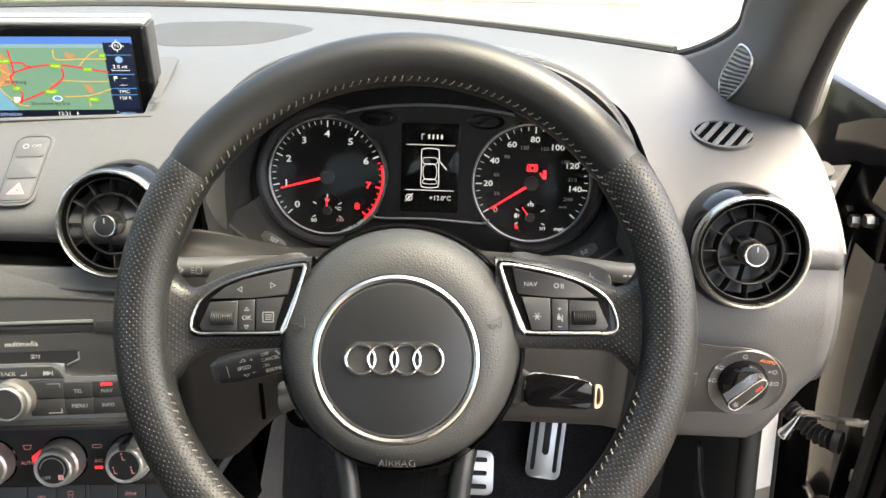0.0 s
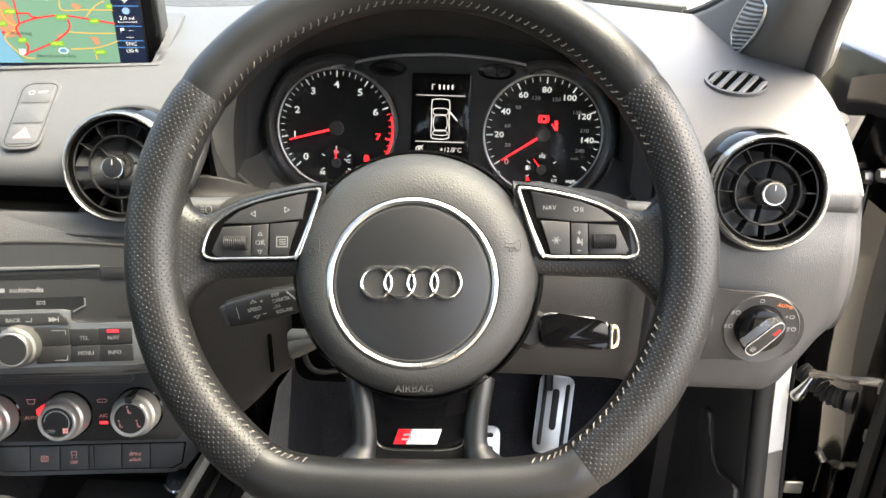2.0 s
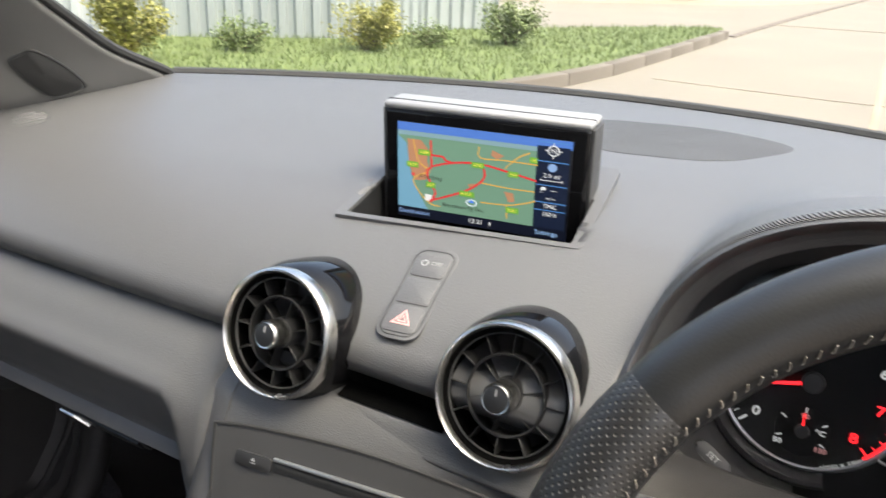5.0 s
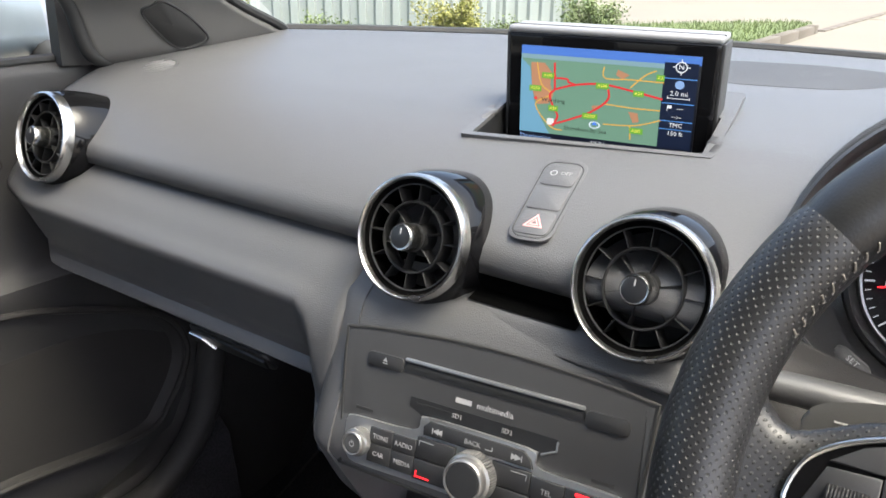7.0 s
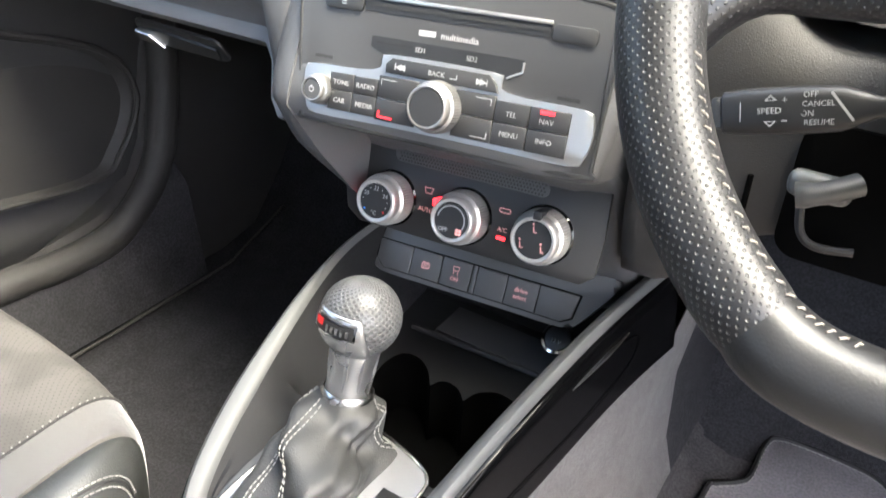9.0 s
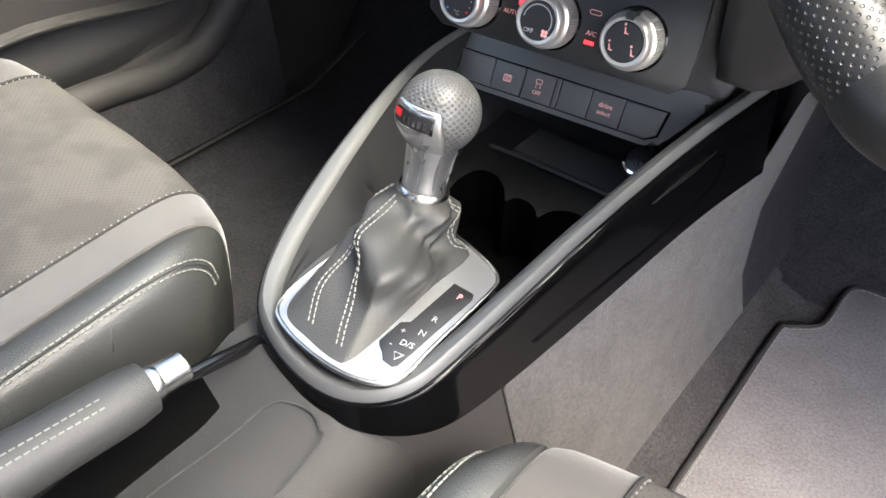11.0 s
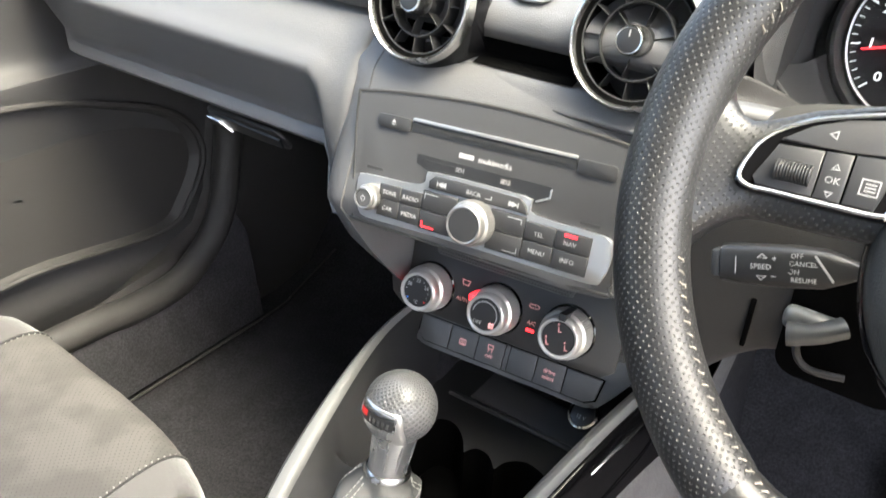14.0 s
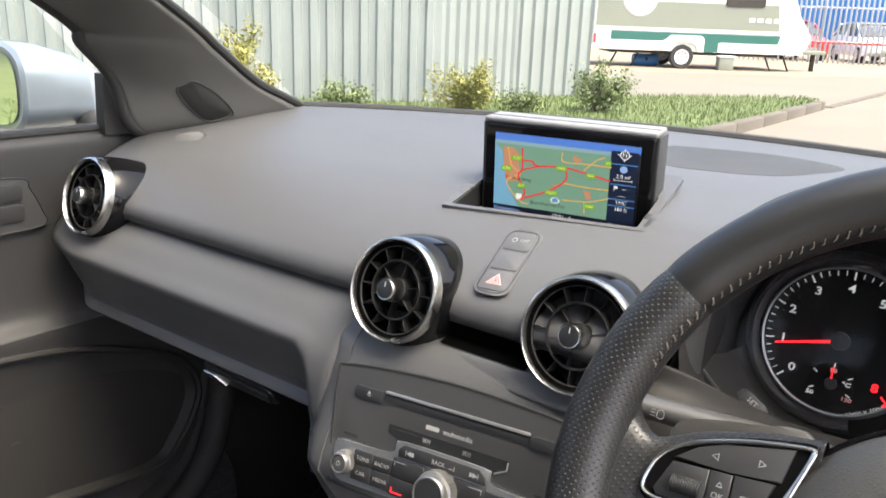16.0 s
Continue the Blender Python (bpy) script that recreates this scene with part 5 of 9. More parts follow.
        w = 0.0022 * len(tx) + 0.002
        part("road_sign", flat([(u - w / 2, v - 0.0026), (u + w / 2, v - 0.0026), (u + w / 2, v + 0.0026), (u - w / 2, v + 0.0026)], z + 0.0006), sign, glass)
        part("road_number", words(tx, 0.0036, 0.00005), sign_ink, glass, m=at(u, v, z + 0.0007))
    for tx, x, y in (("Worthing", 340, 176), ("Shoreham-by-Sea", 472, 292)):
        u, v = on_map(x, y)
        part("town_name", words(tx, 0.0052, 0.00005), lit("ink", (0.05, 0.06, 0.06), 0.1), glass, m=at(u, v, z + 0.0008))
    for x, y in ((269, 168), (343, 278)):
        part("town_dot", moved(lathe([(0, 0), (0.0015, 0)], 16), at(*on_map(x, y), z + 0.0008)), red, glass)
    u, v = on_map(332, 265)
    part("harbour_sign", flat([(u - 0.003, v - 0.003), (u + 0.003, v - 0.003), (u + 0.003, v + 0.003), (u - 0.003, v + 0.003)], z + 0.0008), lit("pale", (0.8, 0.8, 0.82), 0.9), glass)
    u, v = on_map(507, 268)
    part("position_ring", ring_prism([(u + 0.0048 * math.cos(a), v + 0.0032 * math.sin(a)) for a in [2 * math.pi * i / 24 for i in range(24)]], [(u + 0.0036 * math.cos(a), v + 0.0024 * math.sin(a)) for a in [2 * math.pi * i / 24 for i in range(24)]], 0.0001, z + 0.0008), lit("pale2", (0.7, 0.8, 0.9), 0.9), glass)
    part("position_arrow", flat([(u, v + 0.003), (u - 0.0028, v), (u + 0.0028, v)], z + 0.001), lit("blue", (0.05, 0.2, 0.8), 1.0), glass)
    white = lit("white", (0.8, 0.82, 0.86), 0.9)
    side = part("side_bar", flat([(0.0455, top - 0.0060), (0.0715, top - 0.0060), (0.0715, bottom), (0.0455, bottom)], z + 0.0002), lit("navy", (0.012, 0.022, 0.06), 0.5), glass)
    for i, y in enumerate((0.0370, 0.0205, -0.0003, -0.0155, -0.0225)):
        part("bar_line", flat([(0.046, y - 0.0004), (0.071, y - 0.0004), (0.071, y + 0.0004), (0.046, y + 0.0004)], z + 0.0004), lit("line%d" % i, (0.08, 0.25, 0.6), 0.9), side)
    part("compass", join(ring_prism(circle(0.0046, 24, 0.0585, 0.0300), circle(0.0037, 24, 0.0585, 0.0300), 0.0001, z + 0.0004), *[moved(box(0.0022, 0.0007, 0.0001), at(0.0585 + 0.0056 * math.cos(a), 0.0300 + 0.0056 * math.sin(a), z + 0.0004, a)) for a in (0, math.pi / 2, math.pi, -math.pi / 2)]), white, side)
    for tx, x, y, sz in (("N", 0.0585, 0.0300, 0.0058), ("2.0 mi", 0.0585, 0.0080, 0.0056), ("---", 0.0605, -0.0043, 0.005), ("--:--", 0.0585, -0.0115, 0.005), ("TMC", 0.0585, -0.0190, 0.0052), ("150 ft", 0.0585, -0.0262, 0.0052)):
        part("lettering", words(tx, sz, 0.00005), white, side, m=at(x, y, z + 0.0005))
    part("globe", moved(lathe([(0, 0), (0.0036, 0)], 20), at(0.0585, 0.0155, z + 0.0005)), lit("globe", (0.25, 0.4, 0.7), 0.9), side)
    part("scale_bar", join(box(0.017, 0.0005, 0.0001, at=(0.0585, 0.0040, z + 0.0005)), box(0.0005, 0.0022, 0.0001, at=(0.0500, 0.0043, z + 0.0005)), box(0.0005, 0.0022, 0.0001, at=(0.0670, 0.0043, z + 0.0005))), white, side)
    part("flag", join(box(0.0032, 0.0026, 0.0001, at=(0.0525, -0.0034, z + 0.0005)), box(0.0005, 0.0052, 0.0001, at=(0.0508, -0.0046, z + 0.0005))), white, side)
    part("foot_bar", flat([(left, bottom), (0.073, bottom), (0.073, -0.0480), (left, -0.0480)], z + 0.0003), lit("foot", (0.01, 0.015, 0.04), 0.3), glass)
    for tx, x, col in (("Destination", -0.058, (0.25, 0.4, 0.75)), ("12:21", -0.003, (0.8, 0.82, 0.86)), ("Settings", 0.057, (0.3, 0.5, 0.85))):
        part("lettering", words(tx, 0.0060, 0.00005), lit("foot_" + tx[:2].strip("1:"), col, 0.9), glass, m=at(x, -0.0432, z + 0.0006))
    part("bluetooth_sign", join(box(0.0005, 0.0042, 0.0001, at=(0.0095, -0.0432, z + 0.0006)), moved(box(0.0022, 0.0005, 0.0001), at(0.0095, -0.0432, z + 0.0006, 0.8)), moved(box(0.0022, 0.0005, 0.0001), at(0.0095, -0.0432, z + 0.0006, -0.8))), white, glass)
    return s


build_screen()


def build_screen_well():
    """The opening in the dashboard from which the screen rises."""
    m = face((-0.372, 0.690, 0.9606), (math.cos(YAW8), math.sin(YAW8), 0), (0, -0.20, 1))
    w = thing("screen_well", "grey plastic frame round the screen's opening", "frame", m)
    outer = [(-0.098, -0.030), (0.098, -0.030), (0.100, -0.024), (0.100, 0.10), (0.096, 0.106), (-0.096, 0.106), (-0.100, 0.10), (-0.100, -0.024)]
    inner = [(-0.090, -0.024), (0.090, -0.024), (0.091, -0.022), (0.091, 0.045), (0.089, 0.047), (-0.089, 0.047), (-0.091, 0.045), (-0.091, -0.022)]
    part("frame", ring_prism(outer, inner, 0.0035, -0.0015), DASH, w)
    pit = box(0.1835, 0.0725, 0.075, at=(0, 0.0115, -0.0375))
    bmesh.ops.delete(pit, geom=[max(pit.faces, key=lambda f: f.calc_center_median().z)], context="FACES")
    part("pit", pit, DARK, w, "black opening", smooth=False)
    return w


build_screen_well()

# ---------- switches over the vents ----------


def build_switch_strip():
    m = face((-0.3592, 0.604, 0.9287), (1, 0.10, 0), (0, -0.485, 0.875))
    s = thing("switch_strip", "grey switch strip with a red hazard triangle", "switch panel", m)
    def slant(w0, w1, h, r):
        return [((x / 0.034) * (w0 + (w1 - w0) * (y / h + 0.5)), y) for x, y in rounded(0.034, h, r)]
    part("bezel", prism(slant(0.033, 0.036, 0.082, 0.010), 0.0012, 0.0005), DASH, s)
    part("joint", tube([(x * 0.86, y * 0.93, 0.0010) for x, y in slant(0.033, 0.036, 0.082, 0.010)], 0.0006, 6, closed=True), RUBBER, s)
    for i, y in enumerate((0.0245, 0.0, -0.0245)):
        part("key", prism([(x * (1 + 0.03 * (1 - i)), yy) for x, yy in rounded(0.0255, 0.0225, 0.002 if i == 1 else 0.004, 4, 0, y)], 0.0012, 0.0004, 0.0008), DASH, s)
    tri = [(0, 0.0075), (-0.0075, -0.0050), (0.0075, -0.0050)]
    part("hazard_sign", join(ring_prism([(x, y - 0.0245) for x, y in tri], [(x * 0.72, y * 0.72 - 0.0245 - 0.0003) for x, y in tri], 0.0002, 0.0022), ring_prism([(x * 0.5, y * 0.5 - 0.0250) for x, y in tri], [(x * 0.3, y * 0.3 - 0.0250) for x, y in tri], 0.0002, 0.0022)), RED_SIGN, s, "red hazard triangle")
    part("lettering", words("OFF", 0.0050), GREY_INK, s, m=at(0.004, 0.0255, 0.0022))
    part("symbol", ring_prism(circle(0.0028, 14, -0.0055, 0.0255), circle(0.0021, 14, -0.0055, 0.0255), 0.0001, 0.0022), WHITE_INK, s)
    return s


build_switch_strip()

# ---------- centre stack with radio, heating and key row ----------
FASCIA_POSE = face((-0.3555, 0.518, 0.7865), (1, 0.095, 0.026), (0.095, -1, 0.33))
CLIMATE_POSE = face((-0.347, 0.5485, 0.6695), (1, 0.08, 0.012), (0.08, -1, 0.33))
KEYS_POSE = face((-0.3395, 0.5825, 0.579), (1, 0.08, 0.02), (0.08, -1, 0.5))


def build_stack():
    s = thing("centre_stack", "dark grey centre stack between the front footwells", "centre stack")
    rows = []
    for z, y, xl, xr in ((0.858, 0.556, -0.4865, -0.229), (0.846, 0.542, -0.4870, -0.229), (0.82, 0.531, -0.4870, -0.230), (0.785, 0.516, -0.486, -0.232), (0.755, 0.502, -0.483, -0.234), (0.7395, 0.496, -0.480, -0.236), (0.7315, 0.498, -0.478, -0.237), (0.7265, 0.508, -0.476, -0.237), (0.7225, 0.530, -0.470, -0.236), (0.70, 0.553, -0.462, -0.234), (0.66, 0.562, -0.455, -0.232), (0.63, 0.575, -0.455, -0.230), (0.612, 0.59, -0.458, -0.228), (0.56, 0.63, -0.462, -0.226), (0.50, 0.68, -0.462, -0.226)):
        row = [(xl - 0.002, 0.80, z)]
        for i in range(7):
            a = math.pi / 2 * i / 6
            row.append((xl + 0.014 * (1 - math.cos(a)), y + 0.095 * (xl - CX) + 0.014 * (1 - math.sin(a)) + 0.002, z))
        for i in range(1, 10):
            x = xl + 0.014 + (xr - xl - 0.028) * i / 10
            row.append((x, y + 0.095 * (x - CX), z))
        for i in range(7):
            a = math.pi / 2 * (1 - i / 6)
            row.append((xr - 0.014 * (1 - math.cos(a)), y + 0.095 * (xr - CX) + 0.014 * (1 - math.sin(a)) + 0.002, z))
        row.append((xr + 0.001, 0.80, z))
        rows.append(row)
    part("body", sheet(rows), DASH, s)
    # soft shoulder that curves from the glovebox side into the stack
    rows = []
    for z in [0.870 - 0.0055 * i for i in range(40)]:
        y0 = lerp_table(z, [0.63, 0.66, 0.70, 0.7395, 0.755, 0.785, 0.82, 0.846, 0.858, 0.870], [0.560, 0.536, 0.5095, 0.4965, 0.502, 0.516, 0.531, 0.542, 0.556, 0.568]) - 0.0125
        x1 = lerp_table(z, [0.650, 0.660, 0.668, 0.676, 0.684, 0.692, 0.70, 0.712, 0.73, 0.80, 0.87], [-0.438, -0.453, -0.467, -0.479, -0.4885, -0.4945, -0.499, -0.5025, -0.5035, -0.5065, -0.510])
        inner = max(x1 + 0.010, lerp_table(z, [0.66, 0.70, 0.738], [-0.440, -0.450, -0.470]))
        arc = [(inner + (x1 - inner) * math.sin(math.pi / 2 * q / 9), y0 + 0.034 * (1 - math.cos(math.pi / 2 * q / 9)), z) for q in range(10)]
        rows.append([(max(inner, -0.452) + 0.014, 0.572, z), (inner + 0.002, y0 + 0.012, z)] + arc + [(x1 - 0.001, y0 + 0.07, z), (x1 - 0.001, 0.80, z)])
    rows.append([(x + 0.010, max(y, 0.572), z - 0.006) for x, y, z in rows[-1]])
    part("shoulder", sheet(rows), DASH, s)
    # radio
    radio = part("radio_panel", prism([(p.x, p.y) for p in smooth_line([(-0.116, 0.040, 0), (-0.110, 0.047, 0), (-0.06, 0.0525, 0), (0.0, 0.055, 0), (0.06, 0.0525, 0), (0.110, 0.047, 0), (0.115, 0.040, 0), (0.113, -0.02, 0), (0.112, -0.050, 0), (0.107, -0.055, 0), (0.0, -0.056, 0), (-0.100, -0.055, 0), (-0.106, -0.050, 0), (-0.112, -0.01, 0)], 4, True)][::-1], 0.004, 0.0015), FASCIA, s, "dark grey radio panel", m=FASCIA_POSE)
    groove = [(p.x, p.y, 0.001) for p in smooth_line([(-0.1165, 0.0405, 0), (-0.1105, 0.0477, 0), (-0.06, 0.0532, 0), (0.0, 0.0557, 0), (0.06, 0.0532, 0), (0.1105, 0.0477, 0), (0.1157, 0.0405, 0), (0.1137, -0.02, 0), (0.1127, -0.050, 0), (0.1075, -0.0557, 0), (0.0, -0.0567, 0), (-0.1005, -0.0557, 0), (-0.1067, -0.0505, 0), (-0.1127, -0.01, 0)], 4, True)]
    part("joint", tube([(x, y, 0.0032) for x, y, z in groove], 0.0016, 6, closed=True), RUBBER, radio)
    part("disc_slot", prism(rounded(0.135, 0.0085, 0.001, 3, 0.0045, 0.0292), 0.0006, 0, 0.004), DARK, radio)
    part("slot_lip", box(0.135, 0.0026, 0.004, 0.0008, at=(0.0045, 0.0340, 0.0045)), ALU, radio, "bright metal lip of the disc slot")
    part("slot_dark", box(0.132, 0.0028, 0.001, at=(0.0045, 0.0297, 0.0046)), RUBBER, radio)
    part("eject_key", prism(rounded(0.031, 0.0105, 0.0035, 4, -0.0795, 0.0285), 0.0018, 0.0005, 0.004), BUTTON, radio)
    part("blank_key", prism(rounded(0.029, 0.0105, 0.0035, 4, 0.0875, 0.0285), 0.0018, 0.0005, 0.004), BUTTON, radio)
    part("eject_sign", join(flat([(-0.0795, 0.0312), (-0.0815, 0.0285), (-0.0775, 0.0285)], 0.0060), box(0.004, 0.0007, 0.0001, at=(-0.0795, 0.0272, 0.006))), WHITE_INK, radio)
    pocket = [(-0.055, 0.0090), (0.0575, 0.0090), (0.0575, 0.0010), (0.047, -0.0040), (-0.040, -0.0040), (-0.055, 0.0020)]
    part("card_pocket", prism(pocket[::-1], 0.0007, 0, 0.0036), DARK, radio)
    part("pocket_edge", tube([(0.0575, 0.0075, 0.0042), (0.0575, 0.0012, 0.0044), (0.0475, -0.0038, 0.0046)], 0.0008, 6), ALU, radio)
    part("card_slot", box(0.030, 0.0014, 0.0005, at=(-0.036, 0.0052, 0.0044)), RUBBER, radio)
    part("lettering", words("multimedia", 0.0062), WHITE_INK, radio, m=at(0.0105, 0.0155, 0.0042))
    part("name_bar", box(0.0125, 0.0036, 0.0002, at=(-0.0135, 0.0157, 0.0042)), WHITE_INK, radio)
    for tx, x in (("SD1", -0.0165), ("SD2", 0.0215)):
        part("lettering", words(tx, 0.0048), GREY_INK, radio, m=at(x, 0.0042, 0.0047))
    plate_line = [(-0.1040, -0.0205), (-0.0985, -0.0165), (-0.0485, -0.0140), (-0.0425, -0.0060), (-0.0360, -0.0015), (0.0385, -0.0015), (0.0450, -0.0060), (0.0505, -0.0135), (0.1020, -0.0145), (0.1095, -0.0200), (0.1105, -0.0330), (0.1070, -0.0460), (0.0980, -0.0505), (0.0400, -0.0500), (-0.0360, -0.0500), (-0.0920, -0.0510), (-0.1000, -0.0465), (-0.1045, -0.0330)]
    plate = part("control_plate", prism([(p.x, p.y) for p in smooth_line([(x, y, 0) for x, y in plate_line], 3, True)][::-1], 0.0030, 0.0008, 0.0040), ALU, radio, "brushed aluminium control plate")
    def keypad(nm, pts, z=0.0066, mat=BUTTON):
        return part(nm, prism(pts[::-1], 0.0026, 0.0007, z), mat, plate)
    keypad("back_key", [(-0.0385, -0.0140), (-0.0390, -0.0080), (-0.0345, -0.0035), (0.0370, -0.0035), (0.0425, -0.0080), (0.0450, -0.0140)])
    for x0, x1 in ((-0.0820, -0.0625), (-0.0620, -0.0430)):
        for y0, y1 in ((-0.0200, -0.0318), (-0.0322, -0.0455)):
            keypad("key", [(x0, y1), (x0, y0), (x1, y0 + 0.0006), (x1, y1)])
    for x0, x1 in ((0.0450, 0.0685), (0.0690, 0.0955)):
        for y0, y1 in ((-0.0180, -0.0318), (-0.0322, -0.0465)):
            keypad("key", [(x0, y1), (x0, y0), (x1, y0), (x1, y1)])
    for x0, x1 in ((-0.0425, -0.0120), (0.0160, 0.0445)):
        for y0, y1 in ((-0.0160, -0.0312), (-0.0318, -0.0465)):
            keypad("corner_key", [(x0, y1), (x0, y0), (x1, y0), (x1, y1)], 0.0068)
    for tx, x, y in (("TONE", -0.0722, -0.0262), ("CAR", -0.0725, -0.0388), ("RADIO", -0.0525, -0.0260), ("MEDIA", -0.0520, -0.0390), ("TEL", 0.0565, -0.0258), ("MENU", 0.0570, -0.0388), ("NAV", 0.0805, -0.0262), ("INFO", 0.0808, -0.0388), ("BACK", 0.0000, -0.0090)):
        part("lettering", words(tx, 0.0048), GREY_INK, plate, m=at(x, y, 0.0094))
    ink = [moved(flat([(0.0035 * d, 0), (-0.0012 * d, 0.0022), (-0.0012 * d, -0.0022)], 0), at(x + k * 0.0028 * d, -0.0090, 0.0095)) for x, d in ((-0.0275, -1), (0.0330, 1)) for k in (0, -1)]
    ink += [box(0.0006, 0.0042, 0.0001, at=(-0.0312, -0.0090, 0.0095)), box(0.0006, 0.0042, 0.0001, at=(0.0367, -0.0090, 0.0095)), box(0.005, 0.0006, 0.0001, at=(0.0125, -0.0102, 0.0095)), box(0.0006, 0.0030, 0.0001, at=(0.0150, -0.0090, 0.0095))]
    ink += [box(0.011, 0.0005, 0.0001, at=(-0.034, -0.0185, 0.0096)), box(0.0005, 0.004, 0.0001, at=(-0.0400, -0.0202, 0.0096)), box(0.011, 0.0005, 0.0001, at=(0.0360, -0.0185, 0.0096)), box(0.0005, 0.004, 0.0001, at=(0.0418, -0.0202, 0.0096)), box(0.011, 0.0005, 0.0001, at=(0.0360, -0.0440, 0.0096)), box(0.0005, 0.004, 0.0001, at=(0.0418, -0.0422, 0.0096))]
    tagged(part("symbols", join(*ink), WHITE_INK, plate), "white symbols", kind="stuff")
    part("lit_corner", join(box(0.0105, 0.0010, 0.0002, at=(-0.0338, -0.0440, 0.0097)), box(0.0010, 0.0045, 0.0002, at=(-0.0395, -0.0422, 0.0097))), RED_LED, plate, "lit red corner mark")
    part("lit_bar", box(0.0095, 0.0022, 0.0003, at=(0.0805, -0.0203, 0.0096)), RED_LED, plate, "lit red bar")
    for tx in ((-0.0920, -0.0105), (0.0905, -0.0100)):
        part("notch", box(0.015, 0.0022, 0.0006, at=(tx[0], tx[1], 0.0041)), RUBBER, radio)

    def knurled(r, h, teeth, rim=0.0018):
        prof = ((r * 1.06, 0.0, 0), (r * 1.10, 0.0012, 1), (r * 1.085, h * 0.50, 1), (r * 1.05, h * 0.60, 1), (r * 0.955, h * 0.66, 0), (r * 0.94, h * 0.70, 0), (r * 0.972, h * 0.75, 0), (r * 0.978, h * 0.83, 0), (r * 0.955, h * 0.91, 0), (r * 0.905, h * 0.98, 0), (r * 0.86, h, 0), (r - rim, h * 0.985, 0), (r - rim * 1.12, h - 0.0018, 0), (0, h - 0.0018, 0))
        k = teeth * 2
        return sheet([[((rr + (0.0006 if rid and j % 2 else 0)) * math.cos(2 * math.pi * j / k), (rr + (0.0006 if rid and j % 2 else 0)) * math.sin(2 * math.pi * j / k), z) for j in range(k)] for rr, z, rid in prof], close_v=True)

    knob = part("selector_knob", knurled(0.0155, 0.021, 56, 0.0030), DIM_KNOB_ALU, plate, "knurled aluminium selector", m=at(0.0045, -0.0300, 0.0065))
    part("knob_face", lathe([(0, 0.0208), (0.0118, 0.0206), (0.0125, 0.0198)], 48), BUTTON, knob)
    power = part("power_knob", knurled(0.0092, 0.013, 40, 0.0020), DIM_KNOB_ALU, plate, "knurled aluminium power knob", m=at(-0.0900, -0.0335, 0.0060))
    part("knob_face", lathe([(0, 0.0126), (0.0064, 0.0124), (0.0071, 0.0116)], 32), FASCIA, power)
    part("power_sign", join(ring_prism(circle(0.0022, 16), circle(0.0016, 16), 0.0001, 0.0127), box(0.0006, 0.0022, 0.0001, at=(0, 0.0018, 0.0128))), WHITE_INK, power)
    # heating
    pan = [(-0.1120, 0.040), (-0.1110, -0.010), (-0.1060, -0.030), (-0.0930, -0.0385), (0.0980, -0.0385), (0.1080, -0.030), (0.1090, 0.0), (0.1070, 0.040)]
    clim = part("climate_panel", prism(pan, 0.003, 0.001), DARK, s, "black heating panel", m=CLIMATE_POSE)
    part("grille", prism(rounded(0.130, 0.0115, 0.0055, 6, -0.003, 0.0235), 0.0008, 0.0002, 0.003), FASCIA, clim)
    hole = lathe([(0, 0), (0.00085, 0)], 6)
    hole_mesh = bpy.data.meshes.new("vent_hole")
    hole.to_mesh(hole_mesh)
    hole.free()
    hole_mesh.materials.append(RUBBER)
    for r in range(4):
        for i in range(46):
            part("vent_hole", hole_mesh, None, clim, m=at(-0.0635 + 0.00268 * i + (0.0013 if r % 2 else 0), 0.0197 + 0.0026 * r, 0.0041), smooth=False)
    for i, (u, v) in enumerate(((-0.0665, -0.0130), (-0.0005, -0.0115), (0.0645, -0.0090))):
        seat = part("dial_seat", lathe([(0.0203, 0.003), (0.0212, 0.0042), (0.0226, 0.003)], 48), GLOSS, clim, m=at(u, v, 0))
        dial = part("heating_dial", knurled(0.0186, 0.026, 64, 0.0044), KNOB_ALU, clim, "knurled aluminium heating dial", m=at(u, v, 0.003))
        part("dial_face", lathe([(0, 0.0254), (0.0132, 0.0252), (0.0142, 0.0242)], 48), DARK, dial)
        z = 0.0256
        if i == 0:
            for tx, a, sz in (("20", 150, 0.0046), ("22", 92, 0.0046), ("24", 32, 0.0046)):
                part("numeral", words(tx, sz), WHITE_INK, dial, m=at(0.0098 * math.cos(radians(a)), 0.0098 * math.sin(radians(a)), z))
            part("lettering", words("\u00b0C", 0.0046), WHITE_INK, dial, m=at(0, -0.0095, z))
            part("dots", join(*[moved(lathe([(0, 0), (0.0006, 0)], 8), at(0.0108 * math.cos(radians(a)), 0.0108 * math.sin(radians(a)), z)) for a in (120, 62, 178, 4, -20)]), WHITE_INK, dial)
            part("cold_dot", moved(lathe([(0, 0), (0.0010, 0)], 10), at(-0.0085, -0.0075, z)), surface("blue_ink", (0.03, 0.2, 0.7), 0.5), dial)
            part("warm_dot", moved(lathe([(0, 0), (0.0010, 0)], 10), at(0.0085, -0.0075, z)), RED_INK, dial)
            part("lit_mark", box(0.003, 0.0045, 0.013, 0.0008, at=(-0.0196, -0.0045, 0.010)), RED_LED, dial, "lit red mark")
        elif i == 1:
            part("lettering", words("OFF", 0.0046), WHITE_INK, dial, m=at(-0.0055, -0.0080, z))
            part("fan_arc", moved(lathe([(0.0106, 0), (0.0111, 0.0001), (0.0116, 0)], 24, radians(200)), at(0, 0, z) @ Matrix.Rotation(radians(-25), 4, "Z")), WHITE_INK, dial)
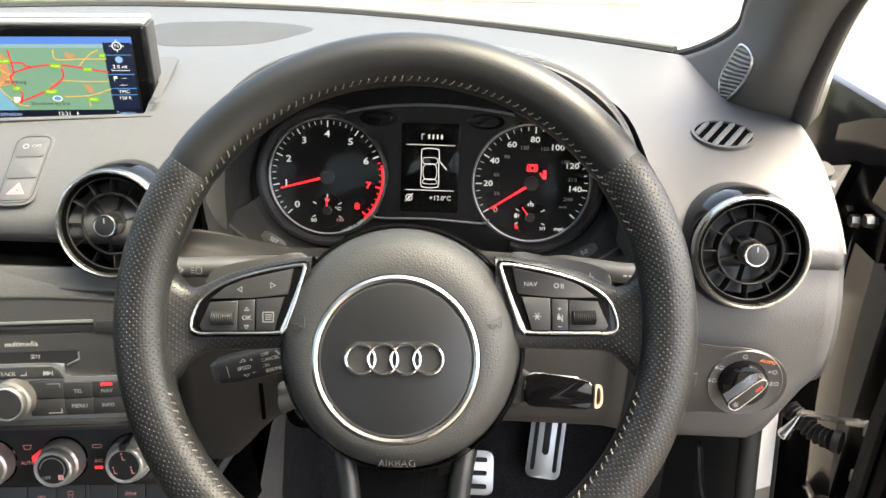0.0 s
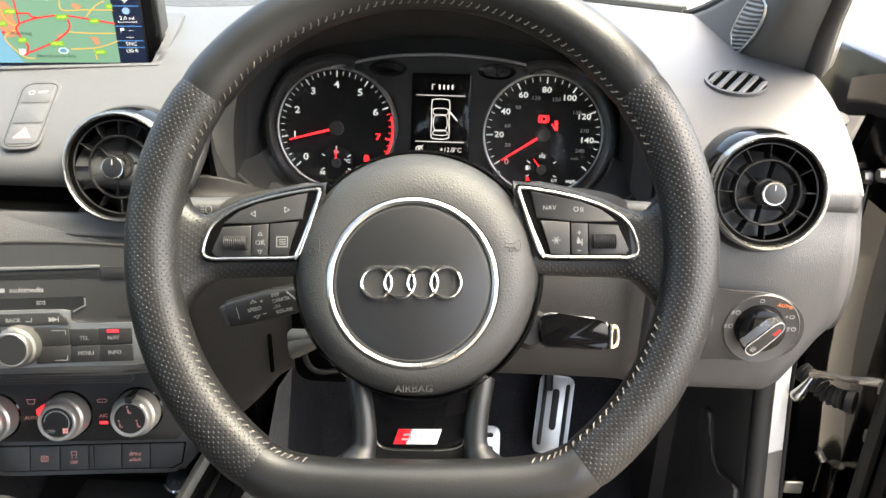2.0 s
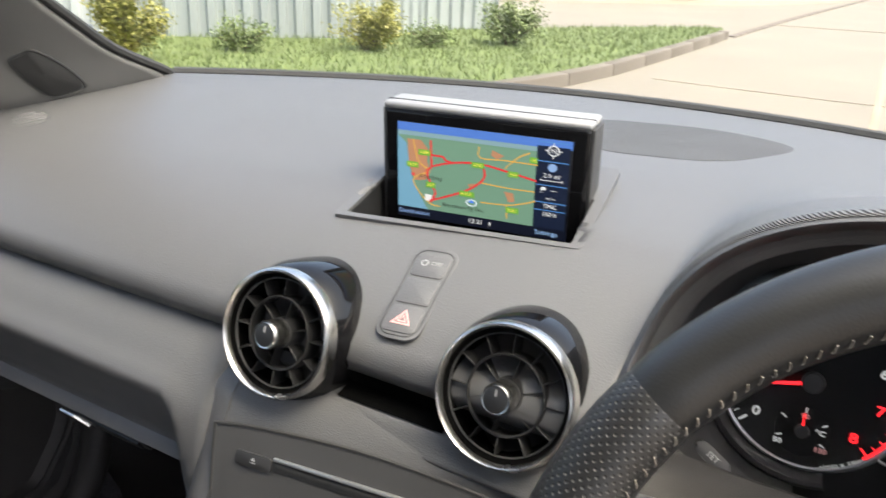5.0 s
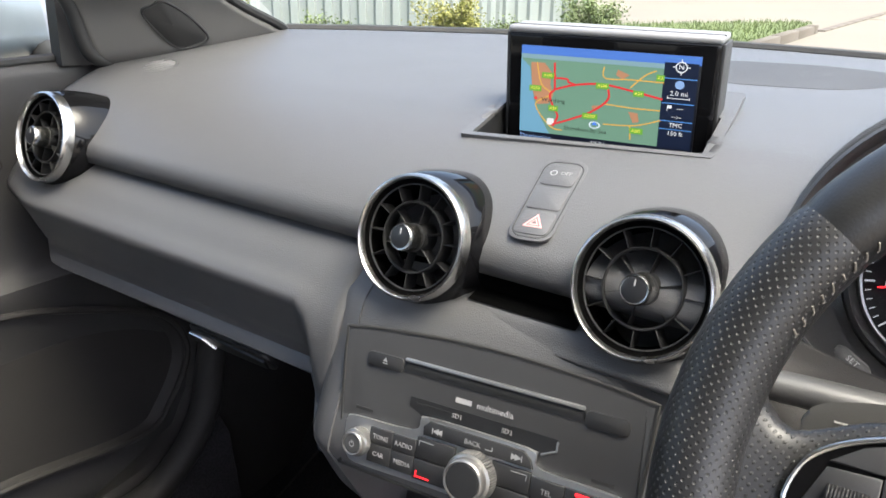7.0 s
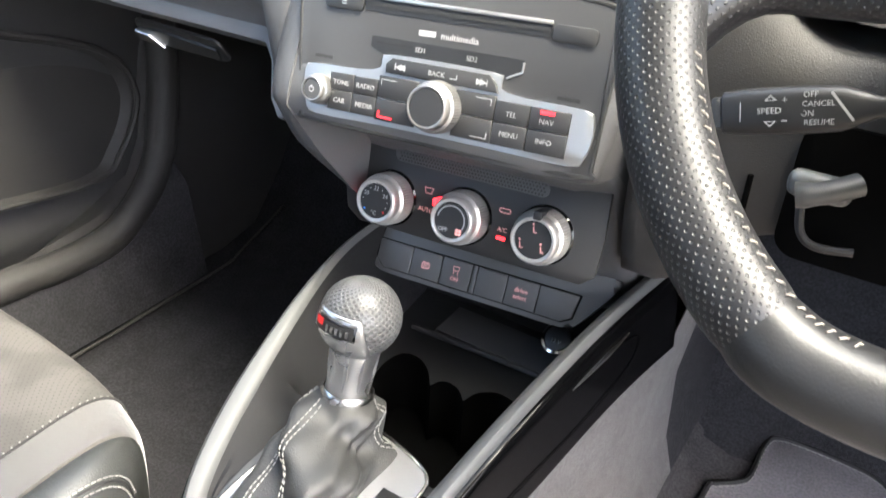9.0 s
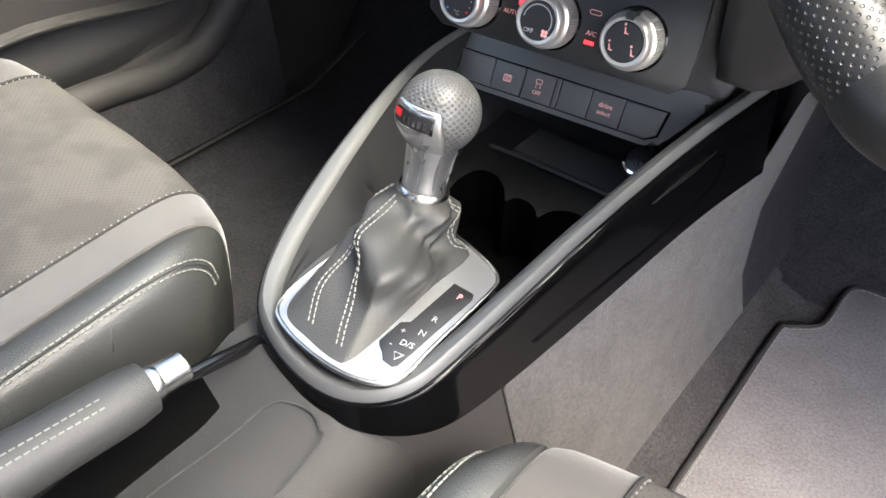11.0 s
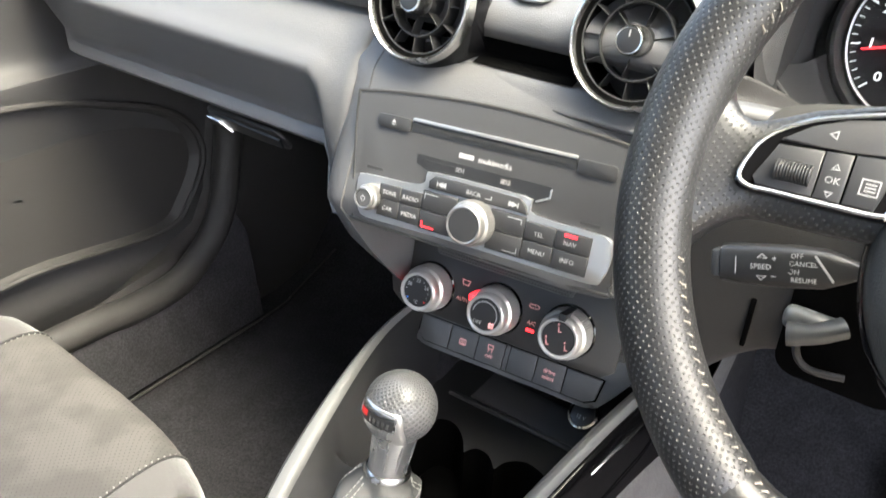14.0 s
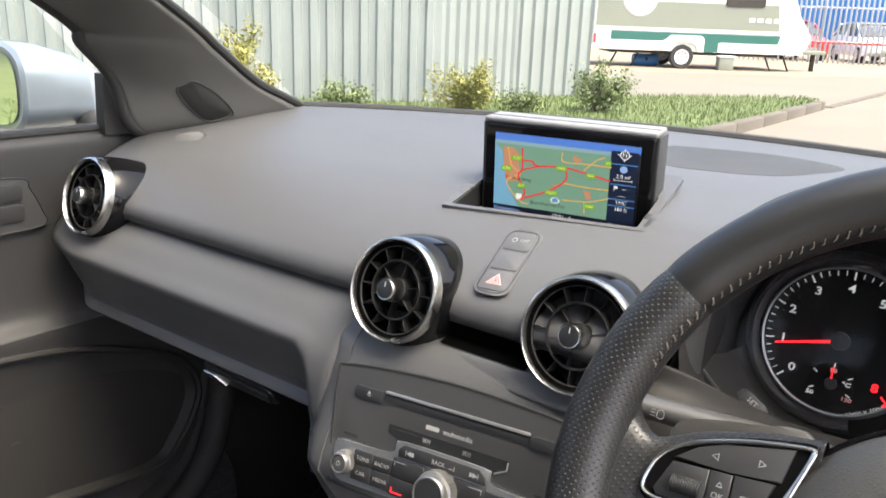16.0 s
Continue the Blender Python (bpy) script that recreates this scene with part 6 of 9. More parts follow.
            part("fan_sign", join(*[moved(lathe([(0, 0), (0.0014, 0)], 10), at(0.0075 + 0.0018 * math.cos(a), -0.0075 + 0.0018 * math.sin(a), z)) for a in [math.pi / 4 + math.pi / 2 * k for k in range(4)]]), RED_SIGN, dial)
            part("lit_mark", box(0.0036, 0.0060, 0.021, 0.001, at=(-0.0150, 0.0118, 0.0135)), RED_LED, dial, "lit red mark", m=Matrix.Rotation(radians(8), 4, "Z"))
        else:
            for x, y in ((0.0, 0.0075), (-0.0080, -0.0055), (0.0080, -0.0055)):
                part("seat_sign", join(moved(box(0.0009, 0.0036, 0.0001), at(x - 0.0008, y + 0.0004, z, 0.25)), box(0.0030, 0.0009, 0.0001, at=(x + 0.0004, y - 0.0016, z)), moved(lathe([(0, 0), (0.0009, 0)], 8), at(x - 0.0016, y + 0.0040, z))), RED_SIGN, dial)
            part("dark_mark", box(0.0066, 0.0064, 0.0262, 0.0010, at=(0, 0.0178, 0.0133)), DARK, dial)
    for tx, x, y, sz in (("AUTO", -0.0345, -0.0150, 0.0048), ("A/C", 0.0315, -0.0140, 0.0048)):
        part("lettering", words(tx, sz), RED_SIGN, clim, m=at(x, y, 0.0032))
    part("lit_bar", box(0.0075, 0.0026, 0.0008, 0.0002, at=(0.0315, -0.0205, 0.0032)), RED_LED, clim, "lit red bar")
    part("screen_sign", ring_prism([(-0.0385, 0.0030), (-0.0300, 0.0030), (-0.0315, -0.0018), (-0.0370, -0.0018)], [(-0.0377, 0.0024), (-0.0308, 0.0024), (-0.0320, -0.0012), (-0.0365, -0.0012)], 0.0001, 0.0032), RED_SIGN, clim)
    part("air_sign", ring_prism(rounded(0.0095, 0.0036, 0.0017, 4, 0.0310, 0.0008), rounded(0.0083, 0.0024, 0.0011, 4, 0.0310, 0.0008), 0.0001, 0.0032), RED_SIGN, clim)
    # row of keys
    row_line = [(p.x, p.y) for p in smooth_line([(-0.1250, 0.0180, 0), (-0.1262, 0.0000, 0), (-0.1210, -0.0125, 0), (-0.1080, -0.0195, 0), (-0.0500, -0.0202, 0), (0.0200, -0.0202, 0), (0.0680, -0.0200, 0), (0.0800, -0.0135, 0), (0.0960, 0.0080, 0), (0.1060, 0.0260, 0), (0.0900, 0.0310, 0), (-0.0200, 0.0310, 0), (-0.1120, 0.0300, 0)], 4, True)]
    bank = part("key_bank", prism(row_line, 0.014, 0.0050, -0.014, segments=4), KEY, s, "dark grey bank of keys", m=KEYS_POSE)
    well = [(-0.1142, 0.0105), (-0.1142, -0.0070), (-0.1060, -0.0160), (0.0660, -0.0160), (0.0752, -0.0110), (0.0790, 0.0105)]
    part("key_joint", prism(well, 0.0008, 0.0, -0.0003), GAP_SHADE, bank, smooth=False)
    edges = [-0.1130, -0.0785, -0.0485, -0.0195, -0.0145, 0.0135, 0.0425, 0.0775]
    for i in range(7):
        x0, x1 = edges[i] + 0.0005, edges[i + 1] - 0.0005
        pts = [(x0, -0.0150), (x1, -0.0150), (x1, 0.0095), (x0, 0.0095)]
        if i == 0:
            pts = [(x0 + 0.007, -0.0150), (x1, -0.0150), (x1, 0.0095), (x0, 0.0095), (x0, -0.008)]
        if i == 6:
            pts = [(x0, -0.0150), (x1 - 0.012, -0.0150), (x1 - 0.003, -0.0100), (x1, 0.0095), (x0, 0.0095)]
        part("key", prism(pts, 0.0022, 0.0007), KEY, bank)
    z = 0.0024
    part("heated_screen_sign", join(ring_prism(rounded(0.0075, 0.0058, 0.001, 3, -0.0635, -0.003), rounded(0.0062, 0.0045, 0.0008, 3, -0.0635, -0.003), 0.0001, z), *[box(0.0005, 0.0055, 0.0001, at=(-0.0650 + 0.0015 * k, -0.003, z)) for k in range(3)]), RED_SIGN, bank)
    part("skid_sign", join(ring_prism(rounded(0.0060, 0.0042, 0.001, 3, -0.0340, 0.002), rounded(0.0048, 0.003, 0.0008, 3, -0.0340, 0.002), 0.0001, z), box(0.0006, 0.003, 0.0001, at=(-0.036, -0.002, z)), box(0.0006, 0.003, 0.0001, at=(-0.032, -0.002, z))), RED_SIGN, bank)
    part("lettering", words("OFF", 0.0046), RED_SIGN, bank, m=at(-0.0340, -0.0075, z))
    part("lettering", words("drive", 0.0060), RED_SIGN, bank, m=at(0.0275, 0.0000, z))
    part("lettering", words("select", 0.0052), RED_SIGN, bank, m=at(0.0275, -0.0060, z))
    return s


build_stack()
# ---------- centre console ----------
RAIL_OUT = [(-0.452, 0.600), (-0.464, 0.560), (-0.467, 0.529), (-0.465, 0.490), (-0.458, 0.447), (-0.443, 0.379), (-0.423, 0.323), (-0.402, 0.285), (-0.377, 0.269), (-0.340, 0.259), (-0.304, 0.2595), (-0.277, 0.275), (-0.264, 0.296), (-0.260, 0.322), (-0.253, 0.374), (-0.247, 0.432), (-0.235, 0.508), (-0.222, 0.577), (-0.204, 0.640)]
BOWL = [(-0.450, 0.625), (-0.446, 0.580), (-0.432, 0.535), (-0.412, 0.490), (-0.398, 0.450), (-0.393, 0.390), (-0.392, 0.335), (-0.386, 0.303), (-0.372, 0.2785), (-0.345, 0.2700), (-0.310, 0.2690), (-0.290, 0.2775), (-0.2805, 0.295), (-0.279, 0.325), (-0.272, 0.374), (-0.266, 0.432), (-0.258, 0.508), (-0.250, 0.577), (-0.240, 0.640)]


def rail_z(y):
    return 0.56 + 0.22 * (y - 0.375)


def stitches(path, parent, up=(0, 0, 1), length=0.0042, gap=0.0024, width=0.0007, name="stitching", mat=None):
    """A run of thread stitches lying on a path."""
    pts = [Vector(p) for p in path]
    cum = [0.0]
    for a, b in zip(pts, pts[1:]):
        cum.append(cum[-1] + (b - a).length)
    bms, s = bmesh.new(), 0.0

    def place(d):
        i = max(k for k in range(len(cum)) if k == 0 or cum[k] <= d)
        i = min(i, len(pts) - 2)
        return pts[i].lerp(pts[i + 1], (d - cum[i]) / max(1e-9, cum[i + 1] - cum[i]))
    while s + length < cum[-1]:
        a, b = place(s), place(s + length)
        t = (b - a).normalized()
        n = Vector(up) if not callable(up) else up((a + b) / 2)
        side = t.cross(n).normalized() * width
        n = side.cross(t).normalized() * width
        ring = [[bms.verts.new(p + k) for k in (side * 0.9 - n, side * 0.9 + n * 0.4, n, -side * 0.9 + n * 0.4, -side * 0.9 - n)] for p in (a, (a + b) / 2 + n * 0.3, b)]
        for r0, r1 in zip(ring, ring[1:]):
            for j in range(4):
                bms.faces.new((r0[j], r0[j + 1], r1[j + 1], r1[j]))
        bms.faces.new(ring[0])
        bms.faces.new(ring[2][::-1])
        s += length + gap
    return tagged(part(name, bms, mat or THREAD, parent), "pale grey thread stitching", kind="stuff")


def build_console():
    c = thing("centre_console", "centre console with satin grey rail and gloss black side panels", "console")
    rail = [Vector(p) for p in smooth_line([(x, y, rail_z(y)) for x, y in RAIL_OUT], 5)]
    for _ in range(10):
        rail[1:-1] = [(a + 2 * b + c2) / 4 for a, b, c2 in zip(rail, rail[1:], rail[2:])]
    bowl = smooth_line([(x, y, 0.0) for x, y in BOWL], 5)
    k = len(rail)
    outs, rows, walls, gloss = [], [], [], []
    steps = [i / (k - 1) for i in range(k)]
    spreads = [lerp_table(f, [0, 0.42, 0.52, 0.62, 0.72, 0.85, 1], [0.006, 0.004, 0.004, 0.008, 0.013, 0.016, 0.014]) for f in steps]
    drops = [lerp_table(f, [0, 0.42, 0.52, 0.62, 0.72, 0.85, 1], [0.03, 0.02, 0.013, 0.024, 0.044, 0.064, 0.070]) for f in steps]
    for _ in range(12):
        for run in (spreads, drops):
            run[1:-1] = [(a + 2 * b + c2) / 4 for a, b, c2 in zip(run, run[1:], run[2:])]
    for i in range(k):
        a, b = rail[max(i - 1, 0)], rail[min(i + 1, k - 1)]
        t = Vector((b.x - a.x, b.y - a.y, 0)).normalized()
        o = Vector((t.y, -t.x, 0))          # away from the bowl
        p = rail[i]
        w = lerp_table(i / (k - 1), [0, 0.12, 0.28, 0.5, 0.62, 0.75, 1], [0.006, 0.009, 0.018, 0.013, 0.015, 0.014, 0.012])
        rows.append([p + Vector((0, 0, -0.006)), p + Vector((0, 0, -0.001)) - o * 0.0015, p - o * 0.004 + Vector((0, 0, 0.0008)), p - o * w * 0.6 + Vector((0, 0, 0.0004)), p - o * (w - 0.003) - Vector((0, 0, 0.001)), p - o * w - Vector((0, 0, 0.0045))])
        q = bowl[i]
        zf = 0.5405 - 0.0535 * min(1, max(0, (q.y - 0.416) / 0.012))
        top = rows[-1][-1]
        lo = Vector((q.x, q.y, zf))
        mid = top.lerp(lo, 0.55) + Vector((0, 0, -0.010 if (top - lo).length > 0.04 else 0.0))
        walls.append([top, top.lerp(mid, 0.5) - Vector((0, 0, 0.002)), mid, mid.lerp(lo, 0.6) - Vector((0, 0, 0.001)), lo])
        spread, drop = spreads[i], drops[i]
        base = p + Vector((0, 0, -0.006))
        gloss.append([base] + [base + o * spread * u - Vector((0, 0, drop * v)) for u, v in ((0.10, 0.0), (0.22, 0.008), (0.30, 0.03), (0.36, 0.07), (0.44, 0.18), (0.66, 0.50), (0.93, 0.88), (0.99, 0.97), (1.0, 1.0))] + [base + o * (spread - 0.004) - Vector((0, 0, drop + 0.003))])
        outs.append(gloss[-1][-1])
    part("rail", sheet(rows), SATIN, c, "satin grey painted rail")
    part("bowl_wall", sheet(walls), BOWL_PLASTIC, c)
    g = part("side_panel", sheet(gloss), SIDE_GLOSS, c, "gloss black side panel")
    lid = [Vector(p) for p in smooth_line([gloss[int(k * f)][5].lerp(gloss[int(k * f)][7], w) for f, w in ((0.93, 0.12), (0.955, 0.3), (0.945, 0.72), (0.90, 0.86), (0.85, 0.80), (0.79, 0.72))], 6)]
    part("lid_joint", tube([p + Vector((0.0008, 0, 0.0006)) for p in lid], 0.0005, 6), GAP_SHADE, g)
    part("chrome_glint", tube([gloss[int(k * f)][4].lerp(gloss[int(k * f)][6], 0.3) + Vector((0.001, 0, 0.0005)) for f in (0.935, 0.92, 0.905, 0.89)], [0.0006, 0.003, 0.0026, 0.0006], 8, flat=0.5), BRIGHT, g, "small chrome trim")
    # floor of the bowl: gear plate bed, step, cup holders and tray
    half = (k - 1) // 2
    n_rows = []
    for i in range(half + 1):
        a, b = walls[i][-1], walls[k - 1 - i][-1]
        if a.y < 0.424:
            n_rows.append([a.lerp(b, j / 8) for j in range(9)])
    part("bowl_floor", sheet(n_rows), FASCIA, c)
    outer = [(-0.400, 0.424), (-0.262, 0.424), (-0.247, 0.577), (-0.242, 0.655), (-0.458, 0.655), (-0.450, 0.60), (-0.436, 0.54), (-0.416, 0.49)]
    runs = (((-0.396, 0.434), (-0.402, 0.462), (-0.409, 0.492), (-0.4165, 0.5265), (-0.4120, 0.5500), (-0.3966, 0.5554), (-0.3788, 0.5454), (-0.3660, 0.5297)), ((-0.3650, 0.5297), (-0.3615, 0.5381), (-0.3545, 0.5420), (-0.3427, 0.5396), (-0.3318, 0.5298)), ((-0.3305, 0.5298), (-0.3271, 0.5428), (-0.3181, 0.5519), (-0.3060, 0.5555), (-0.2850, 0.5480), (-0.2720, 0.5200), (-0.2690, 0.4800), (-0.2715, 0.434)))
    scallops = [(p.x, p.y) for run in runs for p in smooth_line([(x, y, 0) for x, y in run], 5)]

    def filled(loops, z):
        bm = bmesh.new()
        for lp in loops:
            vs = [bm.verts.new((x, y, z)) for x, y in lp]
            for i in range(len(vs)):
                bm.edges.new((vs[i], vs[(i + 1) % len(vs)]))
        bmesh.ops.triangle_fill(bm, use_beauty=True, use_dissolve=False, edges=bm.edges[:])
        return bm
    tray = part("tray", filled([outer, scallops], 0.487), DARK, c, smooth=False)
    cup_wall = [[(x + ox, y + oy, z) for x, y in scallops] for ox, oy, z in ((0, 0, 0.4872), (0, -0.0004, 0.4862), (0, -0.002, 0.42))]
    # the shade deep in the cups is painted as near-black
    part("cup_holder", join(sheet(cup_wall, close_v=True), filled([[(x, y) for x, y, z in cup_wall[-1]]], 0.421)), GAP_SHADE, tray, "deep scalloped cup holder blackened for shade")
    part("rubber_mat", box(0.150, 0.045, 0.003, 0.001, at=(-0.330, 0.6195, 0.4885)), RIBBED, tray, "ribbed rubber mat")
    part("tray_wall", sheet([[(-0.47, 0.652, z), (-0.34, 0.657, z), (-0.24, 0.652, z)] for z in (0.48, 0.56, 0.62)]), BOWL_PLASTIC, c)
    part("tray_lip", tube(smooth_line([(-0.425, 0.588, 0.490), (-0.33, 0.591, 0.491), (-0.258, 0.594, 0.490)], 8), 0.0028, 8), HARD, c)
    m = face((-0.2817, 0.605, 0.529), (1, 0, 0), (-0.1, -0.6, 0.8))
    sock = part("power_socket", lathe([(0.0135, -0.012), (0.0150, 0.0), (0.0150, 0.0025), (0.0130, 0.0032), (0.0118, 0.002)], 32), BRIGHT, c, "round power socket with a chrome rim", m=m)
    part("socket_cap", prism(circle(0.0118, 28), 0.003, 0.0008, 0.0), DARK, sock)
    part("lettering", words("12 V", 0.0052), GREY_INK, sock, m=at(0, -0.004, 0.0033))
    # lower sides down to the carpet
    def flank(p):
        return [p, p + Vector((-0.003, 0, -0.012)), Vector((min(-0.205, p.x - 0.003) * 0.5 - 0.103, p.y, 0.42)), Vector((-0.200, p.y, 0.33)), Vector((-0.185, p.y, 0.28))]
    right = [outs[i] for i in range(int(k * 0.5), k) if outs[i].y > 0.272]
    cut = next(i for i, p in enumerate(right) if p.y > 0.362)
    part("lower_side", sheet([flank(p) for p in right[cut:] + [Vector((-0.192, 0.70, 0.585)), Vector((-0.187, 0.76, 0.578))]]), SIDE_CLOTH, c, "grey felt-covered tunnel side")
    # beyond the felt, black carpet colour stands in for the footwell's shade
    part("shaded_tunnel_carpet", sheet([flank(p) for p in (Vector((-0.187, 0.76, 0.578)), Vector((-0.185, 0.85, 0.57)), Vector((-0.185, 0.95, 0.56)))]), CARPET, c, "black carpet on the tunnel for deep footwell shade")
    part("side_cover", sheet([flank(p) for p in right[:cut + 1]]), COVER, c, "grained plastic side cover")
    part("cover_joint", tube([p + Vector((0.0006, 0, 0)) for p in flank(right[cut])], 0.0010, 6), RUBBER, c)
    side = [outs[i] for i in range(0, int(k * 0.5) + 1) if outs[i].y > 0.272]
    part("lower_side", sheet([[p, Vector((p.x + 0.01, p.y, 0.46)), Vector((-0.455, p.y, 0.36)), Vector((-0.47, p.y, 0.26))] for p in [Vector((-0.47, 0.95, 0.6)), Vector((-0.47, 0.75, 0.6))] + side]), CARPET, c)
    return c




def build_tunnel():
    t = thing("tunnel_cover", "grained dark grey tunnel cover with a small lid", "console cover")
    rows = []
    for y in stations(-0.62, 0.300, 0.02):
        z = 0.504 + 0.015 * min(1.0, max(0.0, (y - 0.2) / 0.06)) ** 2
        rows.append([(-0.47, y, 0.26), (-0.435, y, 0.40), (-0.418, y, z - 0.03), (-0.405, y, z - 0.004), (-0.375, y, z - 0.002), (-0.34, y, z + 0.001), (-0.305, y, z - 0.002), (-0.283, y, z - 0.012), (-0.262, y, z - 0.04), (-0.235, y, 0.38), (-0.19, y, 0.265)])
    part("body", sheet(rows), TUNNEL, t)
    lid = [(p.x, p.y, 0.5052 + 0.015 * min(1.0, max(0.0, (p.y - 0.2) / 0.06)) ** 2) for p in smooth_line([(-0.346, 0.220, 0), (-0.342, 0.238, 0), (-0.335, 0.2460, 0), (-0.317, 0.2505, 0), (-0.304, 0.2460, 0), (-0.297, 0.230, 0), (-0.296, 0.10, 0), (-0.349, 0.10, 0)], 5, True)]
    part("lid_joint", tube(lid, 0.0009, 6, closed=True), RUBBER, t)
    # no opening here: a near-black box stands for the shade in the slot
    part("lever_slot", box(0.046, 0.21, 0.012, 0.004, at=(-0.389, 0.165, 0.4985)), GAP_SHADE, t, "black patch for the shaded lever slot")


def build_gear():
    bed = thing("gear_plate", "brushed aluminium gear plate with shift letters", "gear plate")
    line = [(p.x, p.y) for p in smooth_line([(-0.3815, 0.394, 0), (-0.3830, 0.345, 0), (-0.3820, 0.305, 0), (-0.3760, 0.2830, 0), (-0.3600, 0.2735, 0), (-0.3310, 0.2690, 0), (-0.3020, 0.2706, 0), (-0.2820, 0.2790, 0), (-0.2745, 0.2930, 0), (-0.2758, 0.320, 0), (-0.2770, 0.380, 0), (-0.2805, 0.3955, 0), (-0.2930, 0.4040, 0), (-0.324, 0.4120, 0), (-0.352, 0.4135, 0), (-0.3740, 0.4060, 0)], 5, True)]
    part("plate", prism(line, 0.0035, 0.0014, 0.5405), ALU, bed, "brushed aluminium plate")
    part("plate_rim", tube([(x, y, 0.5438) for x, y in line], 0.0016, 8, closed=True), CHROME, bed, "bright rounded rim")
    gate = [(-0.3005, 0.3735), (-0.2842, 0.3735), (-0.2818, 0.369), (-0.2827, 0.2952), (-0.2850, 0.2925), (-0.2930, 0.2930), (-0.2968, 0.2975), (-0.3020, 0.300), (-0.3050, 0.303), (-0.3050, 0.3235), (-0.2995, 0.3275)]
    g = part("gate_strip", prism(gate, 0.0010, 0.0004, 0.5438), DARK, bed, "black strip with shift letters")
    for tx, x, y, mat, size in (("P", -0.2893, 0.3649, RED_SIGN, 0.0072), ("R", -0.2892, 0.3389, WHITE_INK, 0.0066), ("N", -0.2877, 0.3247, WHITE_INK, 0.0066), ("+", -0.2985, 0.3185, WHITE_INK, 0.0066), ("D/S", -0.2892, 0.3116, WHITE_INK, 0.0066), ("-", -0.2975, 0.3059, WHITE_INK, 0.0066)):
        part("lettering", words(tx, size), mat, g, m=at(x, y, 0.5450, radians(12)))
    part("shift_arrow", tube([(-0.2915, 0.3022, 0.5450), (-0.2850, 0.3035, 0.5450), (-0.2872, 0.2975, 0.5450)], 0.0004, 5, closed=True), WHITE_INK, g)
    # lever with gaiter
    lv = thing("gear_lever", "automatic gear lever with dimpled leather knob and leather gaiter", "gear lever")
    base = smooth_line([(-0.3660, 0.2815, 0), (-0.3390, 0.2755, 0), (-0.3165, 0.2740, 0), (-0.3085, 0.2790, 0), (-0.3070, 0.307, 0), (-0.3100, 0.360, 0), (-0.3090, 0.396, 0), (-0.3160, 0.4060, 0), (-0.350, 0.4095, 0), (-0.3730, 0.4000, 0), (-0.3785, 0.385, 0), (-0.3795, 0.345, 0), (-0.3770, 0.305, 0)], 8, True)
    n = len(base)
    top_c, axis = Vector((-0.351, 0.3994, 0.582)), Vector((0.03, 0.27, 1)).normalized()
    mid = Vector((-0.343, 0.340, 0.0))
    ang = [math.atan2(p.y - mid.y, p.x - mid.x) for p in base]
    rows, rings = [], 26
    for r in range(rings + 1):
        s = r / rings
        row = []
        for i, p in enumerate(base):
            a = ang[i]
            topp = top_c + Vector((0.0180 * math.cos(a), 0.0180 * math.sin(a), -0.27 * 0.018 * math.sin(a)))
            e = s ** 0.75
            q = Vector((p.x, p.y, 0.544)).lerp(topp, e)
            z = 0.544 + (topp.z - 0.544) * (s ** 0.95) + 0.004 * math.sin(math.pi * s)
            swell = 0.005 * math.sin(math.pi * s) * (0.6 + 0.4 * math.cos(2 * a + 0.5))
            fold = math.sin(math.pi * s) * (0.0062 * math.sin(7 * s + 2 * a + 0.6) + 0.0044 * math.sin(3 * a + 10 * s) + 0.0016 * math.sin(5 * a - 16 * s + 1))
            d = Vector((math.cos(a), math.sin(a), 0)) * (swell + fold)
            row.append(Vector((q.x, q.y, z + 0.55 * fold)) + d)
        rows.append(row)
    gaiter = part("gaiter", sheet(rows, close_v=True), GAITER, lv, "creased black leather gaiter with pale seams")
    for a0, a1 in ((-66, -112), (-88, -165), (67, 40), (126, 150)):
        lines = ([], [])
        for r in range(1, rings + 1):
            a = radians(a0 + (a1 - a0) * (r / rings) ** 0.8)
            i0 = min(range(n), key=lambda i: abs((ang[i] - a + math.pi) % (2 * math.pi) - math.pi))
            d0 = (ang[i0] - a + math.pi) % (2 * math.pi) - math.pi
            nb = (i0 + (1 if d0 < 0 else -1)) % n
            gap = abs((ang[nb] - ang[i0] + math.pi) % (2 * math.pi) - math.pi)
            p = rows[r][i0].lerp(rows[r][nb], min(1.0, abs(d0) / max(1e-6, gap)))
            side = (rows[r][(i0 + 1) % n] - rows[r][i0 - 1]).normalized()
            out = Vector((math.cos(a), math.sin(a), 0.5)) * 0.0006
            for line, k in zip(lines, (-1, 1)):
                line.append(p + side * (0.0021 * k) + out)
        am = radians((a0 + a1) / 2)
        for line in lines:
            stitches(line, gaiter, up=(math.cos(am), math.sin(am), 0.5), length=0.0030, gap=0.0014, width=0.00045)
    m = face(top_c, (1, 0, 0), axis)
    m_knob = m @ Matrix.Translation((0, 0, 0.0632 * (0.95 - 1.08))) @ Matrix.Scale(1.08, 4)
    m = m @ Matrix.Diagonal((1.08, 1.08, 0.95, 1.0))
    part("collar", lathe([(0.0165, -0.004), (0.0175, -0.002), (0.0175, 0.004), (0.0160, 0.006)], 40), CHROME, lv, m=m)
    part("neck", lathe([(0.0148, 0.004), (0.0140, 0.012), (0.0142, 0.026), (0.0160, 0.038), (0.0190, 0.047), (0.0222, 0.0535), (0.0232, 0.0565), (0.0220, 0.0580)], 40), NECK_METAL, lv, "satin metal neck", m=m)
